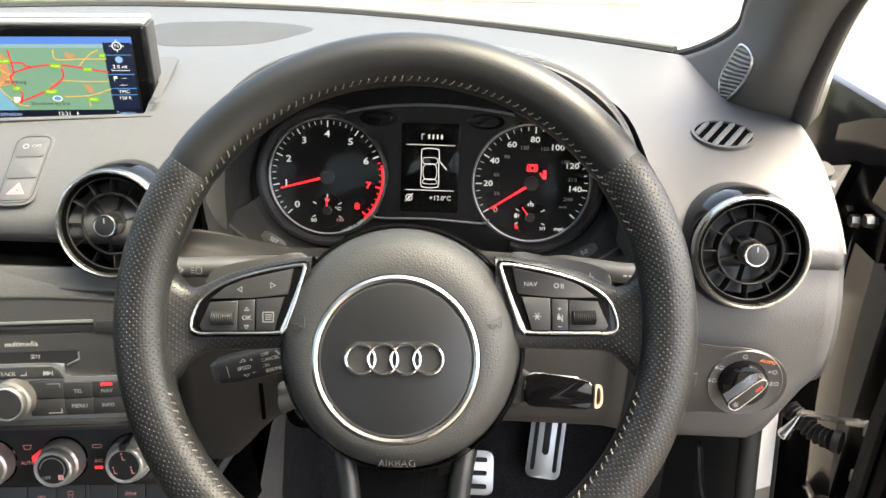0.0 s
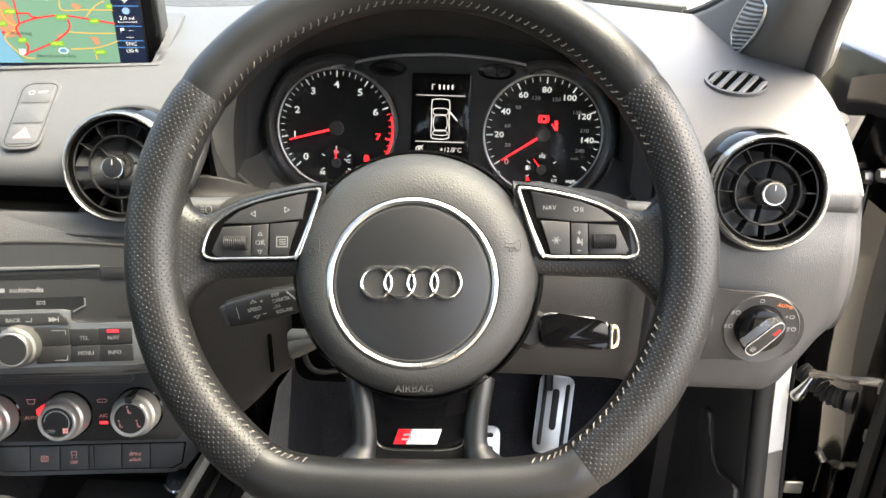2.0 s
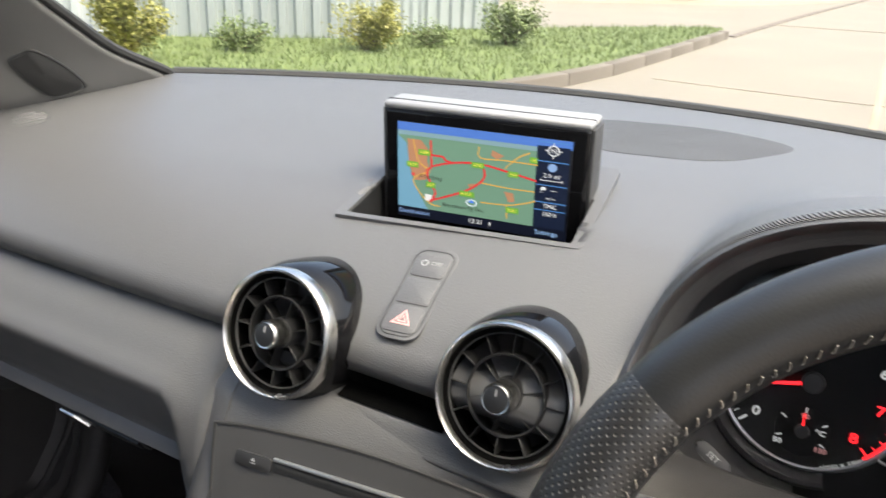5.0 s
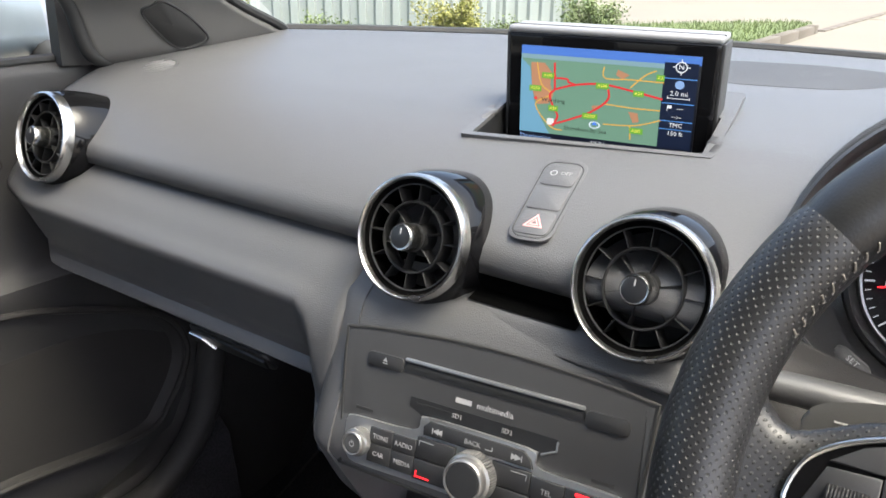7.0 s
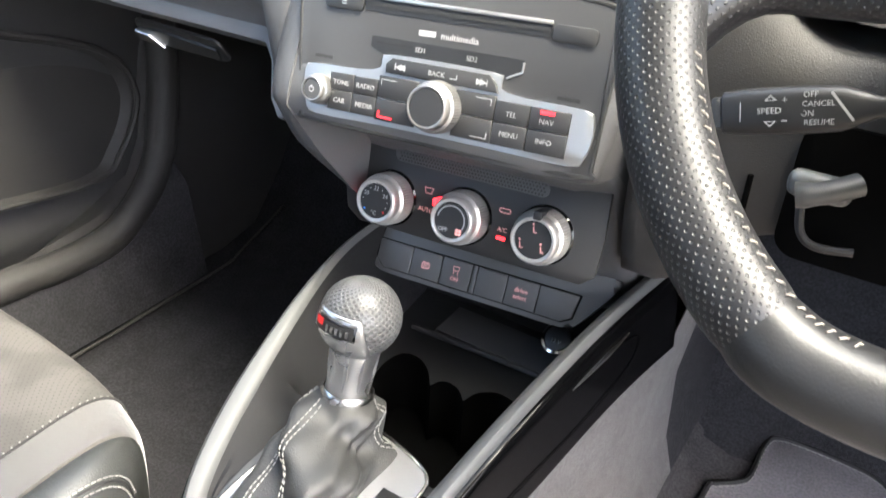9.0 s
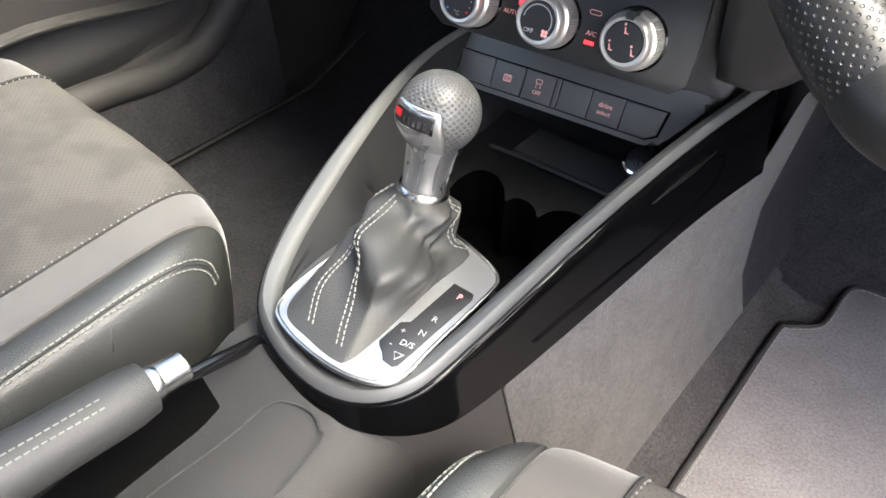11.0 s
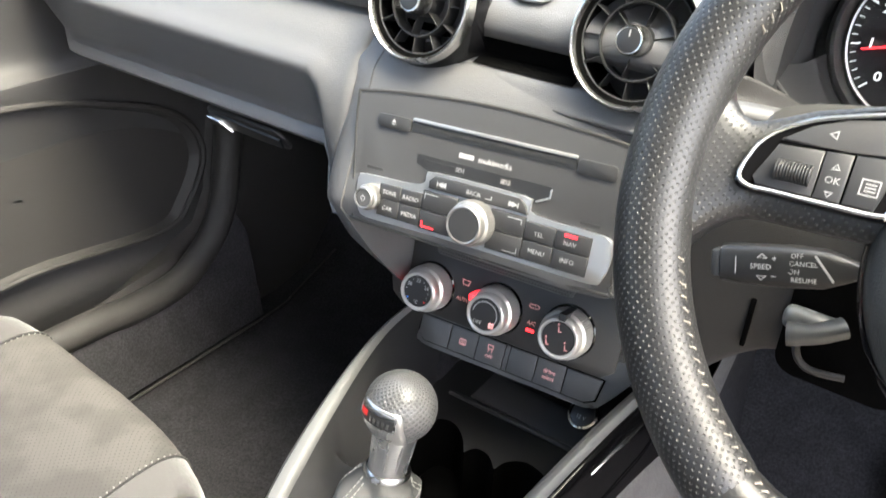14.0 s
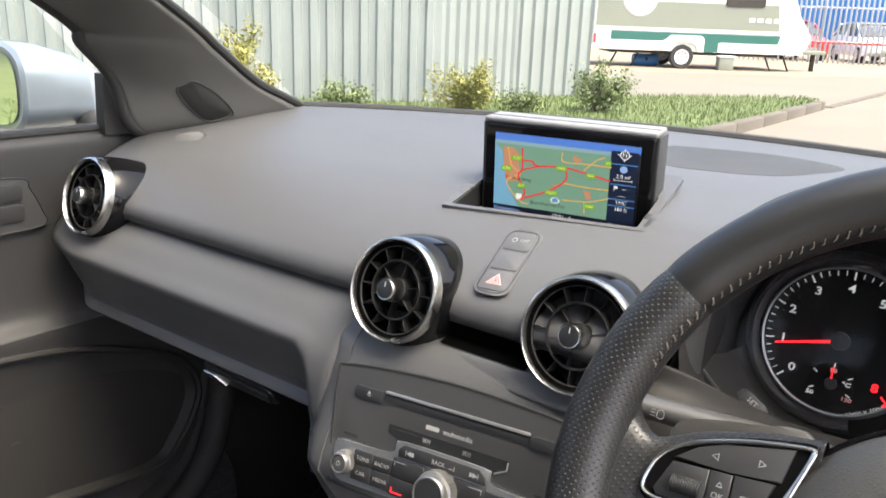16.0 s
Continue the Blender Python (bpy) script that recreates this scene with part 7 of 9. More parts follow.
    for a in (-150, -110, -70, -30, 30, 90, 150):
        ca, sa = math.cos(radians(a)), math.sin(radians(a))
        part("flute", tube([(0.0138 * ca, 0.0138 * sa, 0.010), (0.0139 * ca, 0.0139 * sa, 0.024), (0.0155 * ca, 0.0155 * sa, 0.038)], [0.0012, 0.0024, 0.0012], 8, flat=0.5), NECK_METAL, lv, m=m)
    R = 0.0258
    cz = 0.0632
    nu, nv = 48, 28
    rows = [[(R * math.cos(2 * math.pi * i / nu) * math.sin(th), R * math.sin(2 * math.pi * i / nu) * math.sin(th), cz + 0.98 * R * math.cos(th)) for th in [math.pi * (0.0 + 0.90 * j / nv) for j in range(nv + 1)]] for i in range(nu + 1)]
    part("knob", sheet(rows, uv=lambda i, j: (2 * math.pi * R * i / nu * 0.8, R * math.pi * 0.9 * j / nv)), KNOB, lv, "grey dimpled leather ball knob", m=m_knob)
    shield = []
    for j in range(13):
        f = j / 12
        el = radians(-48 + 66 * f)
        w = radians(lerp_table(f, [0, 0.35, 0.6, 0.9, 1], [62, 52, 44, 40, 34]))
        shield.append([((R + 0.0016) * math.cos(el) * math.sin(w * (2 * i / 12 - 1)), -(R + 0.0016) * math.cos(el) * math.cos(w * (2 * i / 12 - 1)), cz + (R + 0.0012) * math.sin(el)) for i in range(13)])
    sh = part("shield", sheet(shield), NECK_METAL, lv, "satin metal shield", m=m_knob)
    solid(sh, 0.0018, -1)
    def badge(name, a0, a1, e0, e1, mat, lift):
        rr = R + 0.0016 + lift
        return part(name, sheet([[(rr * math.cos(e) * math.sin(a), -rr * math.cos(e) * math.cos(a), cz + rr * math.sin(e)) for a in [radians(a0 + (a1 - a0) * i / 8) for i in range(9)]] for e in [radians(e0 + (e1 - e0) * j / 5) for j in range(6)]]), mat, sh)
    badge("badge_frame", -33, 31, -12, 10, BRIGHT, 0.0006)
    badge("badge", -30, 28, -9.5, 7.5, DARK, 0.0010)
    badge("badge_red", -29, -15, -2, 7, RED_INK, 0.0014)
    for i in range(5):
        badge("badge_bar", -10 + 7 * i, -6 + 7 * i, -6, 3, CHROME, 0.0014)




def build_handbrake():
    h = thing("handbrake", "leather handbrake lever with chrome button, lowered", "handbrake")
    a, b = Vector((-0.394, 0.015, 0.560)), Vector((-0.385, 0.188, 0.5445))
    path = [a.lerp(b, i / 14) for i in range(15)]
    rad = [0.019 + 0.0012 * math.sin(math.pi * min(1, i / 9)) for i in range(13)] + [0.0185, 0.0165]
    g = part("grip", tube(path, rad, 24), GAITER, h, "grey leather grip with pale seam")
    d = (b - a).normalized()
    up = Vector((0.50, 0, 1)).normalized()
    for s in (-1, 1):
        side = d.cross(up).normalized()
        stitches([p + up * (r * 1.003) + side * s * 0.0028 for p, r in zip(path[:13], rad)], g, up=up, length=0.0032, gap=0.0014, width=0.0005)
    bt = part("button", moved(lathe([(0.0, 0.026), (0.009, 0.026), (0.0102, 0.0245), (0.0102, 0.0), (0.0, 0.0)], 28), face(b, (1, 0, 0), d)), CHROME, h, "satin chrome release button")
    part("button_collar", moved(lathe([(0.0106, 0.0), (0.0112, 0.002), (0.0112, 0.006), (0.0104, 0.008)], 24), face(b, (1, 0, 0), d)), CHROME, h)
    part("lever", tube([(-0.386, 0.10, 0.528), (-0.386, 0.20, 0.533), (-0.3855, 0.268, 0.515)], [0.0062, 0.0050, 0.0050], 12), GLOSS, h, "black steel lever")


def build_seat(mx, label):
    """mx mirrors the cushion about the middle of the seat."""
    s = thing("front_seat", label, "seat")
    mid = -0.692

    def fx(x):
        return x if mx > 0 else 2 * CX - x

    def front(x):
        return lerp_table(x - mid, [-0.232, -0.225, -0.20, -0.173, -0.13, 0.0, 0.07, 0.123, 0.173, 0.20, 0.225, 0.232], [0.30, 0.318, 0.352, 0.372, 0.380, 0.377, 0.371, 0.361, 0.343, 0.323, 0.289, 0.274])

    def section(x, dz, k=0.0):
        f = front(x)
        out = []
        for y, d in ((-0.42, 0.0), (-0.2, 0.0), (-0.05, 0.0), (0.05, 0.0), (0.13, 0.0), (0.20, 0.0), (f - 0.075, 0.0), (f - 0.05, 0.001), (f - 0.03, 0.004), (f - 0.014, 0.011), (f - 0.004, 0.022), (f, 0.036), (f, 0.06), (f - 0.004, 0.10), (f - 0.012, 0.15)):
            z = 0.520 - 0.05 * (f - y) + dz - d
            out.append(Vector((fx(x), y, max(0.30, z))))
        return smooth_line(out, 3)
    lane = {"centre_panel": ([-0.824 + 0.264 * i / 10 for i in range(11)], SUEDE_DOTS, "light grey perforated suede panel")}
    xs = lane["centre_panel"][0]
    rows = [section(x, -0.004 * (1 - ((x - mid) / 0.132) ** 2)) for x in xs]
    cp = part("centre_panel", sheet(rows, uv=lambda i, j: (xs[i], rows[i][j].y + rows[i][j].z * 0.7)), SUEDE_DOTS, s, "light grey perforated suede panel")
    for sg in (-1, 1):
        xs2 = [mid + sg * w for w in (0.132, 0.134, 0.145, 0.160, 0.175, 0.184, 0.1865)]
        part("suede_strip", sheet([section(x, dz) for x, dz in zip(xs2, (-0.0025, 0.0012, 0.003, 0.006, 0.009, 0.0105, 0.0085))]), SUEDE, s)
        prof = [(0.1865, 0.0085), (0.189, 0.0125), (0.198, 0.0155), (0.208, 0.0148), (0.217, 0.0105), (0.224, 0.002), (0.2285, -0.014), (0.2305, -0.035), (0.231, -0.07), (0.229, -0.12), (0.224, -0.17), (0.220, -0.21)]
        secs = [section(mid + sg * w, dz) for w, dz in prof]
        bo = part("bolster", sheet(secs), SEAT_LEATHER, s, "grey grained leather bolster")
        for a, b in ((4, 0.26), (4, -0.26)):
            line = [secs[a][j].lerp(secs[a + (1 if b > 0 else -1)][j], abs(b)) + Vector((fx(mid + sg) - fx(mid), 0, 0)) * 0.0010 + Vector((0, 0, 0.0013)) for j in range(3, len(secs[0]) - 8)]
            stitches(line, bo, up=((fx(mid + sg) - fx(mid)) * 0.5, 0, 1), length=0.0034, gap=0.0014, width=0.0006)
        seam = [secs[4][j] + Vector((0, 0, 0.0006)) for j in range(3, len(secs[0]) - 8)]
        part("seam", tube(seam, 0.0010, 6), RUBBER, bo)
        edge = [rows[0 if sg < 0 else -1][j] + Vector((0, 0, 0.0004)) for j in range(3, len(rows[0]) - 8)]
        part("seam", tube([p + Vector(((fx(mid + sg) - fx(mid)) * 0.0012, 0, 0.0005)) for p in edge], 0.0016, 6), SUEDE_DARK, s, "dark sunken seam")
        stitches([p - Vector(((fx(mid + sg) - fx(mid)) * 0.0016, 0, -0.0010)) for p in edge], s, length=0.0012, gap=0.0052, width=0.0007)
    back = []
    for t in [i / 12 for i in range(13)]:
        y, z, hw = -0.16 - 0.24 * t, 0.47 + 0.70 * t, 0.235 - 0.05 * t * t
        back.append([(fx(mid) + hw * math.copysign(abs(math.cos(q)) ** 0.5, math.cos(q)), y - 0.06 + 0.06 * math.copysign(abs(math.sin(q)) ** 0.6, math.sin(q)) * (1 - 0.4 * t), z) for q in [2 * math.pi * j / 32 for j in range(32)]])
    part("backrest", sheet(back, close_v=True, caps=True), SEAT_LEATHER, s, "grey leather backrest")
    part("headrest", box(0.26, 0.09, 0.18, 0.035, at=(fx(mid), -0.47, 1.27), segments=3), SEAT_LEATHER, s)
    part("base", box(0.40, 0.66, 0.10, 0.02, at=(fx(mid), -0.05, 0.35)), CARPET, s)


# ---------- floor, footwells, pedals ----------
SEAL_LINE = smooth_line([(0.354, 0.675, 0.93), (0.354, 0.70, 0.86), (0.354, 0.705, 0.76), (0.352, 0.695, 0.66), (0.349, 0.665, 0.565), (0.348, 0.625, 0.46), (0.346, 0.55, 0.385), (0.34, 0.44, 0.34), (0.34, 0.20, 0.33), (0.34, -0.5, 0.33)], 6)
def build_floor():
    f = thing("floor", "black carpeted car floor and footwells", "floor", kind="structure")
    rows = [[(x, y, z + 0.004 * math.sin(7 * x + 5 * y)) for x in np.linspace(-1.0, 0.36, 24)] for y, z in [(-1.7, 0.30), (-0.8, 0.28), (-0.2, 0.262), (0.3, 0.262), (0.6, 0.262), (0.82, 0.264), (0.90, 0.28), (0.98, 0.36), (1.06, 0.46), (1.12, 0.60), (1.13, 0.90)]]
    solid(part("carpet", sheet(rows), CARPET, f), 0.02, -1)
    # same carpet on the driver's side, with the daylight painted in
    driver = [[(x, y, 0.2695 + 0.002 * math.sin(11 * x + 7 * y) + (0.05 * max(0.0, (-0.16 - x) / 0.06) ** 2)) for x in np.linspace(-0.21, 0.335, 16)] for y in np.linspace(0.12, 0.86, 14)]
    part("driver_carpet", sheet(driver), LIT_CARPET, f, "carpet beside the mat, toned lighter for door light")
    # kick panels beside the footwells
    rows = []
    for y in stations(0.40, 1.13, 0.03):
        up = lerp_table(y, [0.40, 0.49, 0.727, 0.76, 0.80], [0.33, 0.355, 0.44, 0.62, 0.90])
        rows.append([Vector((-0.965 - dx, y, z)) for dx, z in ((0.0, 0.262), (0.004, 0.33), (0.010, min(0.38, up)), (0.022, 0.40 + (up - 0.40) * 0.3), (0.030, 0.40 + (up - 0.40) * 0.7), (0.045, up))])
    part("kick_panel", sheet(rows), LOWER, f)
    rows = []
    for p in SEAL_LINE[:40] + [SEAL_LINE[39] - Vector((0, 0, 0.03))]:
        z = p.z if p.y > 0.56 else p.z - 0.06
        rows.append([Vector((p.x - 0.004, p.y - 0.004, z)), Vector((p.x - 0.010, p.y + 0.002, z)), Vector((0.336, p.y + 0.012, z)), Vector((0.331, max(p.y + 0.03, 0.685), z)), Vector((0.326, max(p.y + 0.06, 0.725), z)), Vector((0.317, max(p.y + 0.08, 0.79), z)), Vector((0.308, 0.825, z)), Vector((0.292, 0.836, z)), Vector((0.288, 0.88, z)), Vector((0.286, 1.13, z))])
    part("kick_panel", sheet(rows), KICK, f)
    sill = smooth_line([(-0.950, 0.755, 0.66), (-0.950, 0.748, 0.581), (-0.950, 0.739, 0.540), (-0.950, 0.725, 0.485), (-0.950, 0.702, 0.443), (-0.950, 0.666, 0.409), (-0.950, 0.617, 0.384), (-0.950, 0.538, 0.382), (-0.950, 0.473, 0.390), (-0.950, 0.30, 0.392), (-0.950, -0.6, 0.392)], 6)
    part("sill_seal", tube(sill, 0.021, 16), LOWER, f, "soft dark door seal")
    part("sill_trim", sheet([[p + Vector((0.012, 0.004, -0.012)), p + Vector((0.030, 0.012, -0.05)), Vector((-0.905, p.y + 0.014, 0.283))] for p in sill[18:]]), CARPET, f, "carpeted sill")
    edge = smooth_line([(-0.893, 0.30, 0.286), (-0.893, 0.494, 0.286), (-0.893, 0.609, 0.287), (-0.894, 0.763, 0.288), (-0.900, 0.80, 0.291), (-0.905, 0.86, 0.306), (-0.905, 0.91, 0.325)], 6)
    part("carpet_edge", tube(edge, 0.0022, 6), LOWER, f)
    # dark closing under the dashboard
    part("under_tray", sheet([[(x, y, z) for x in np.linspace(-0.99, 0.33, 12)] for y, z in ((0.80, 0.665), (0.95, 0.655), (1.13, 0.65))]), CARPET, f)


def build_mat():
    m = thing("floor_mat", "dark grey carpet floor mat with a stitched edge", "floor mat")
    line = smooth_line([(-0.150, 0.18, 0), (-0.146, 0.40, 0), (-0.145, 0.56, 0), (-0.145, 0.755, 0), (-0.138, 0.778, 0), (-0.118, 0.795, 0), (-0.108, 0.815, 0), (-0.106, 0.870, 0), (-0.095, 0.893, 0), (-0.05, 0.898, 0), (0.01, 0.893, 0), (0.034, 0.872, 0), (0.050, 0.838, 0), (0.075, 0.829, 0), (0.19, 0.834, 0), (0.212, 0.815, 0), (0.214, 0.74, 0), (0.225, 0.50, 0), (0.225, 0.20, 0)], 6, True)
    part("mat_body", prism([(p.x, p.y) for p in line][::-1], 0.008, 0.003, 0.268), MAT_PILE, m)
    part("binding", tube([(p.x, p.y, 0.2745) for p in line], 0.0035, 8, closed=True), RUBBER, m, "black cloth edge binding")
    c = Vector((0.03, 0.5, 0))
    stitches([Vector((p.x, p.y, 0.2768)) + (c - p).normalized() * 0.0055 for p in line], m, length=0.0045, gap=0.0030, width=0.0006)


def build_pedals():
    p = thing("accelerator_pedal", "steel accelerator pedal with black rubber strips", "pedal")
    m = face((0.160, 0.940, 0.386), (1, 0.0, -0.12), (0, -0.86, 0.5))
    part("plate", prism(rounded(0.052, 0.118, 0.010, 5), 0.006, 0.0018), ALU, p, "brushed steel plate", m=m)
    for x in (-0.017, 0.017):
        part("rubber_strip", prism(rounded(0.006, 0.096, 0.003, 4, x, 0.0), 0.0025, 0.0008, 0.006), RUBBER, p, m=m)
    part("rubber_strip", prism(rounded(0.010, 0.062, 0.005, 5, 0.0, 0.008), 0.003, 0.001, 0.006), RUBBER, p, m=m)
    part("arm", tube([(0.152, 0.955, 0.42), (0.15, 1.0, 0.55), (0.15, 1.05, 0.68)], 0.007, 8), DARK, p)
    b = thing("brake_pedal", "steel brake pedal with black rubber grip strips", "pedal")
    m = face((0.036, 0.905, 0.345), (1, 0, 0), (0, -0.86, 0.5))
    part("plate", prism(rounded(0.088, 0.066, 0.010, 5), 0.006, 0.0018), ALU, b, "brushed steel plate", m=m)
    for y in (-0.020, 0.0, 0.020):
        part("rubber_strip", prism(rounded(0.068, 0.007, 0.003, 4, 0.0, y), 0.0025, 0.0008, 0.006), RUBBER, b, m=m)
    part("arm", tube([(0.036, 0.925, 0.35), (0.03, 0.99, 0.50), (0.03, 1.05, 0.68)], 0.008, 8), DARK, b)


# ---------- passenger side ----------
def build_glovebox_handle():
    g = thing("glovebox_handle", "dark recessed glovebox latch with a bright lever tip", "handle")
    m = face((-0.672, 0.564, 0.7300), (1, 0, -0.02), (0, -0.80, -0.55))
    part("recess", prism(rounded(0.115, 0.030, 0.012, 6), 0.003, 0.001), DARK, g, m=m)
    part("lever", prism([(-0.060, -0.010), (-0.020, -0.013), (0.045, -0.012), (0.050, 0.004), (-0.02, 0.008), (-0.055, 0.004)], 0.003, 0.001, 0.0025), DARK, g, m=m)
    part("tip", prism([(-0.062, -0.012), (-0.030, -0.015), (-0.040, 0.0), (-0.058, 0.002)], 0.003, 0.001, 0.005), CHROME, g, "bright lever tip", m=m)


def build_defroster(m, w, h, n, label, open_grid):
    d = thing("defroster_vent", label, "air vent", m)
    out, inn = [(w / 2 * math.cos(2 * math.pi * i / 40), h / 2 * math.sin(2 * math.pi * i / 40)) for i in range(40)], [((w / 2 - 0.003) * math.cos(2 * math.pi * i / 40), (h / 2 - 0.003) * math.sin(2 * math.pi * i / 40)) for i in range(40)]
    part("rim", ring_prism(out, inn, 0.0030, -0.001), DASH, d)
    # near-black disc on the pad paints the shade between the slats
    part("throat", prism(inn, 0.0012, 0, -0.001), GAP_SHADE, d)
    lean = Matrix.Rotation(radians(-34), 4, "Z")
    for i in range(n):
        o = 0.86 * (-0.5 + (i + 0.5) / n) * w
        run = [k * 0.0005 for k in range(-90, 91)]
        spots = [lean @ Vector((o, k, 0)) for k in run]
        held = [k for k, p in zip(run, spots) if (2 * p.x / (w - 0.006)) ** 2 + (2 * p.y / (h - 0.006)) ** 2 < 1]
        if len(held) > 4:
            part("slat", moved(box(w / n * 0.44, held[-1] - held[0], 0.003, 0.001), lean @ at(o, (held[0] + held[-1]) / 2, 0.0005) @ Matrix.Rotation(radians(-25), 4, "Y")), SLAT if open_grid else DASH, d)
    return d


def pillar_point(W, D, u, v, bulge, ridge=False):
    k = u * (len(W) - 1)
    i = min(int(k), len(W) - 2)
    f = k - i
    a, c = W[i].lerp(W[i + 1], f), D[i].lerp(D[i + 1], f)
    swell = 1.25 * (math.sqrt(1.04) - math.sqrt((2 * v - 1) ** 2 + 0.04)) if ridge else math.sin(math.pi * v)
    return a.lerp(c, v) + Vector(bulge) * swell


def build_pillar(name, W, D, bulge, tweeter, striped):
    W, D = smooth_line(W, 8), smooth_line(D, 8)
    p = thing(name, "dark grey cloth-covered windscreen pillar with a tweeter cover", "pillar", kind="structure")
    rows = [[pillar_point(W, D, i / 40, j / 20, bulge, striped) for j in range(21)] for i in range(41)]
    solid(part("cover", sheet(rows), PILLAR, p), 0.012, 0)
    out = Vector((-0.9, -0.45, 0)) if striped else Vector(bulge).normalized()
    pts = smooth_line([pillar_point(W, D, u, v, bulge, striped) + out * 0.0075 for u, v in tweeter], 5, True)
    mid = sum(pts, Vector()) / len(pts)
    rows = [[mid.lerp(q, s) + out * ((0.0015 if striped else 0.006) * (1 - s * s) + 0.001) for q in pts] for s in (0.02, 0.35, 0.7, 0.93)]
    part("tweeter_grille", sheet(rows, close_v=True), STRIPED if striped else RUBBER, p, "tweeter grille")
    part("grille_rim", tube([q for q in pts], 0.0016, 8, closed=True), CHROME if striped else HARD, p)
    part("seal", tube([q + Vector((0, -0.004, 0)) for q in D], 0.009, 10), RUBBER, p, "black rubber door seal")
    if striped:
        part("frame_trim", sheet([[q + Vector((0.006, 0.004, 0.0)), q + Vector((0.016, 0.004, 0.001)), q + Vector((0.026, 0.016, 0.004)), q + Vector((0.030, 0.034, 0.006))] for q in D]), LIT_PAINT, p, "painted door aperture")
    part("glass_seal", tube([q + Vector((0, 0.006, 0.004)) for q in W[4:]], 0.006, 8), RUBBER, p)


def build_left_door():
    d = thing("passenger_door", "closed passenger door with dark grey trim and a pull handle", "car door")
    X = -1.03
    prof = [(X - 0.05, 0.966), (X - 0.008, 0.966), (X + 0.006, 0.958), (X + 0.008, 0.94), (X + 0.004, 0.88), (X + 0.002, 0.80), (X + 0.004, 0.735), (X + 0.022, 0.715), (X + 0.026, 0.70), (X + 0.018, 0.60), (X + 0.012, 0.50), (X + 0.014, 0.44), (X + 0.020, 0.40), (X + 0.01, 0.36), (X + 0.01, 0.28)]
    rows = [[(x + 0.012 * max(0, (y - 0.55) / 0.3) ** 2, y, z) for x, z in fine(prof, 4)] for y in stations(-0.75, 0.86, 0.03)]
    part("trim_panel", sheet(rows), DOOR_TRIM, d)
    part("outer_skin", box(0.05, 1.66, 0.66, 0.01, at=(X - 0.085, 0.05, 0.63)), PAINT, d, "silver grey painted door skin")
    # grab recess with switch plates
    m = face((X + 0.004, 0.506, 0.882), (0, -1, 0), (1, 0, 0))
    pull = [(-p.x, p.y) for p in smooth_line([(-0.030, 0.030, 0), (0.02, 0.034, 0), (0.12, 0.030, 0), (0.12, -0.034, 0), (0.0, -0.034, 0), (-0.016, -0.018, 0), (-0.028, 0.010, 0)], 5, True)]
    pull = [(-x, y) for x, y in pull]
    g = part("pull_recess", prism(pull, 0.004, 0.0015, 0.0), FASCIA, d, m=m)
    part("recess_joint", tube([(x, y, 0.004) for x, y in pull], 0.0012, 6, closed=True), RUBBER, g)
    part("pull_cover", prism(rounded(0.10, 0.022, 0.006, 4, 0.045, 0.010), 0.003, 0.001, 0.004), HARD, g)
    part("pull_cover", prism(rounded(0.10, 0.022, 0.006, 4, 0.045, -0.016), 0.003, 0.001, 0.004), HARD, g)
    # speaker panel low in the trim
    pts = smooth_line([(X + 0.030, y, z) for y, z in ((0.30, 0.695), (0.486, 0.689), (0.60, 0.66), (0.705, 0.612), (0.738, 0.545), (0.700, 0.475), (0.645, 0.446), (0.44, 0.470), (0.20, 0.46), (0.10, 0.55), (0.16, 0.66))], 6, True)
    mid = sum(pts, Vector()) / len(pts)
    rows = [[mid.lerp(q, s) + Vector((-0.010 if s < 0.95 else 0.0, 0, 0)) for q in pts] for s in (0.02, 0.5, 0.85, 0.93, 0.97, 1.0)]
    pocket = part("speaker_panel", sheet(rows, close_v=True), LOWER, d)
    part("panel_rim", tube(pts, 0.0045, 8, closed=True), LOWER, pocket)
    # glass and frame
    part("window_pane", solid_glass([(X - 0.03, -0.70, 0.965), (X - 0.03, 0.64, 0.965), (X - 0.03, 0.635, 1.04), (X - 0.02, 0.56, 1.13), (X + 0.05, 0.17, 1.36), (X + 0.05, -0.70, 1.36)]), GLASS, d)
    part("mirror_sail", prism([(0.625, 0.960), (0.70, 0.955), (0.645, 1.040), (0.628, 1.040)], 0.02), RUBBER, d, m=Matrix(((0, 0, 1, X - 0.005), (1, 0, 0, 0), (0, 1, 0, 0), (0, 0, 0, 1))))
    part("window_seal", tube([(X - 0.004, -0.7, 0.967), (X - 0.004, 0.63, 0.967)], 0.006, 8), RUBBER, d)


def solid_glass(pts):
    bm = bmesh.new()
    bm.faces.new([bm.verts.new(p) for p in pts])
    return bm




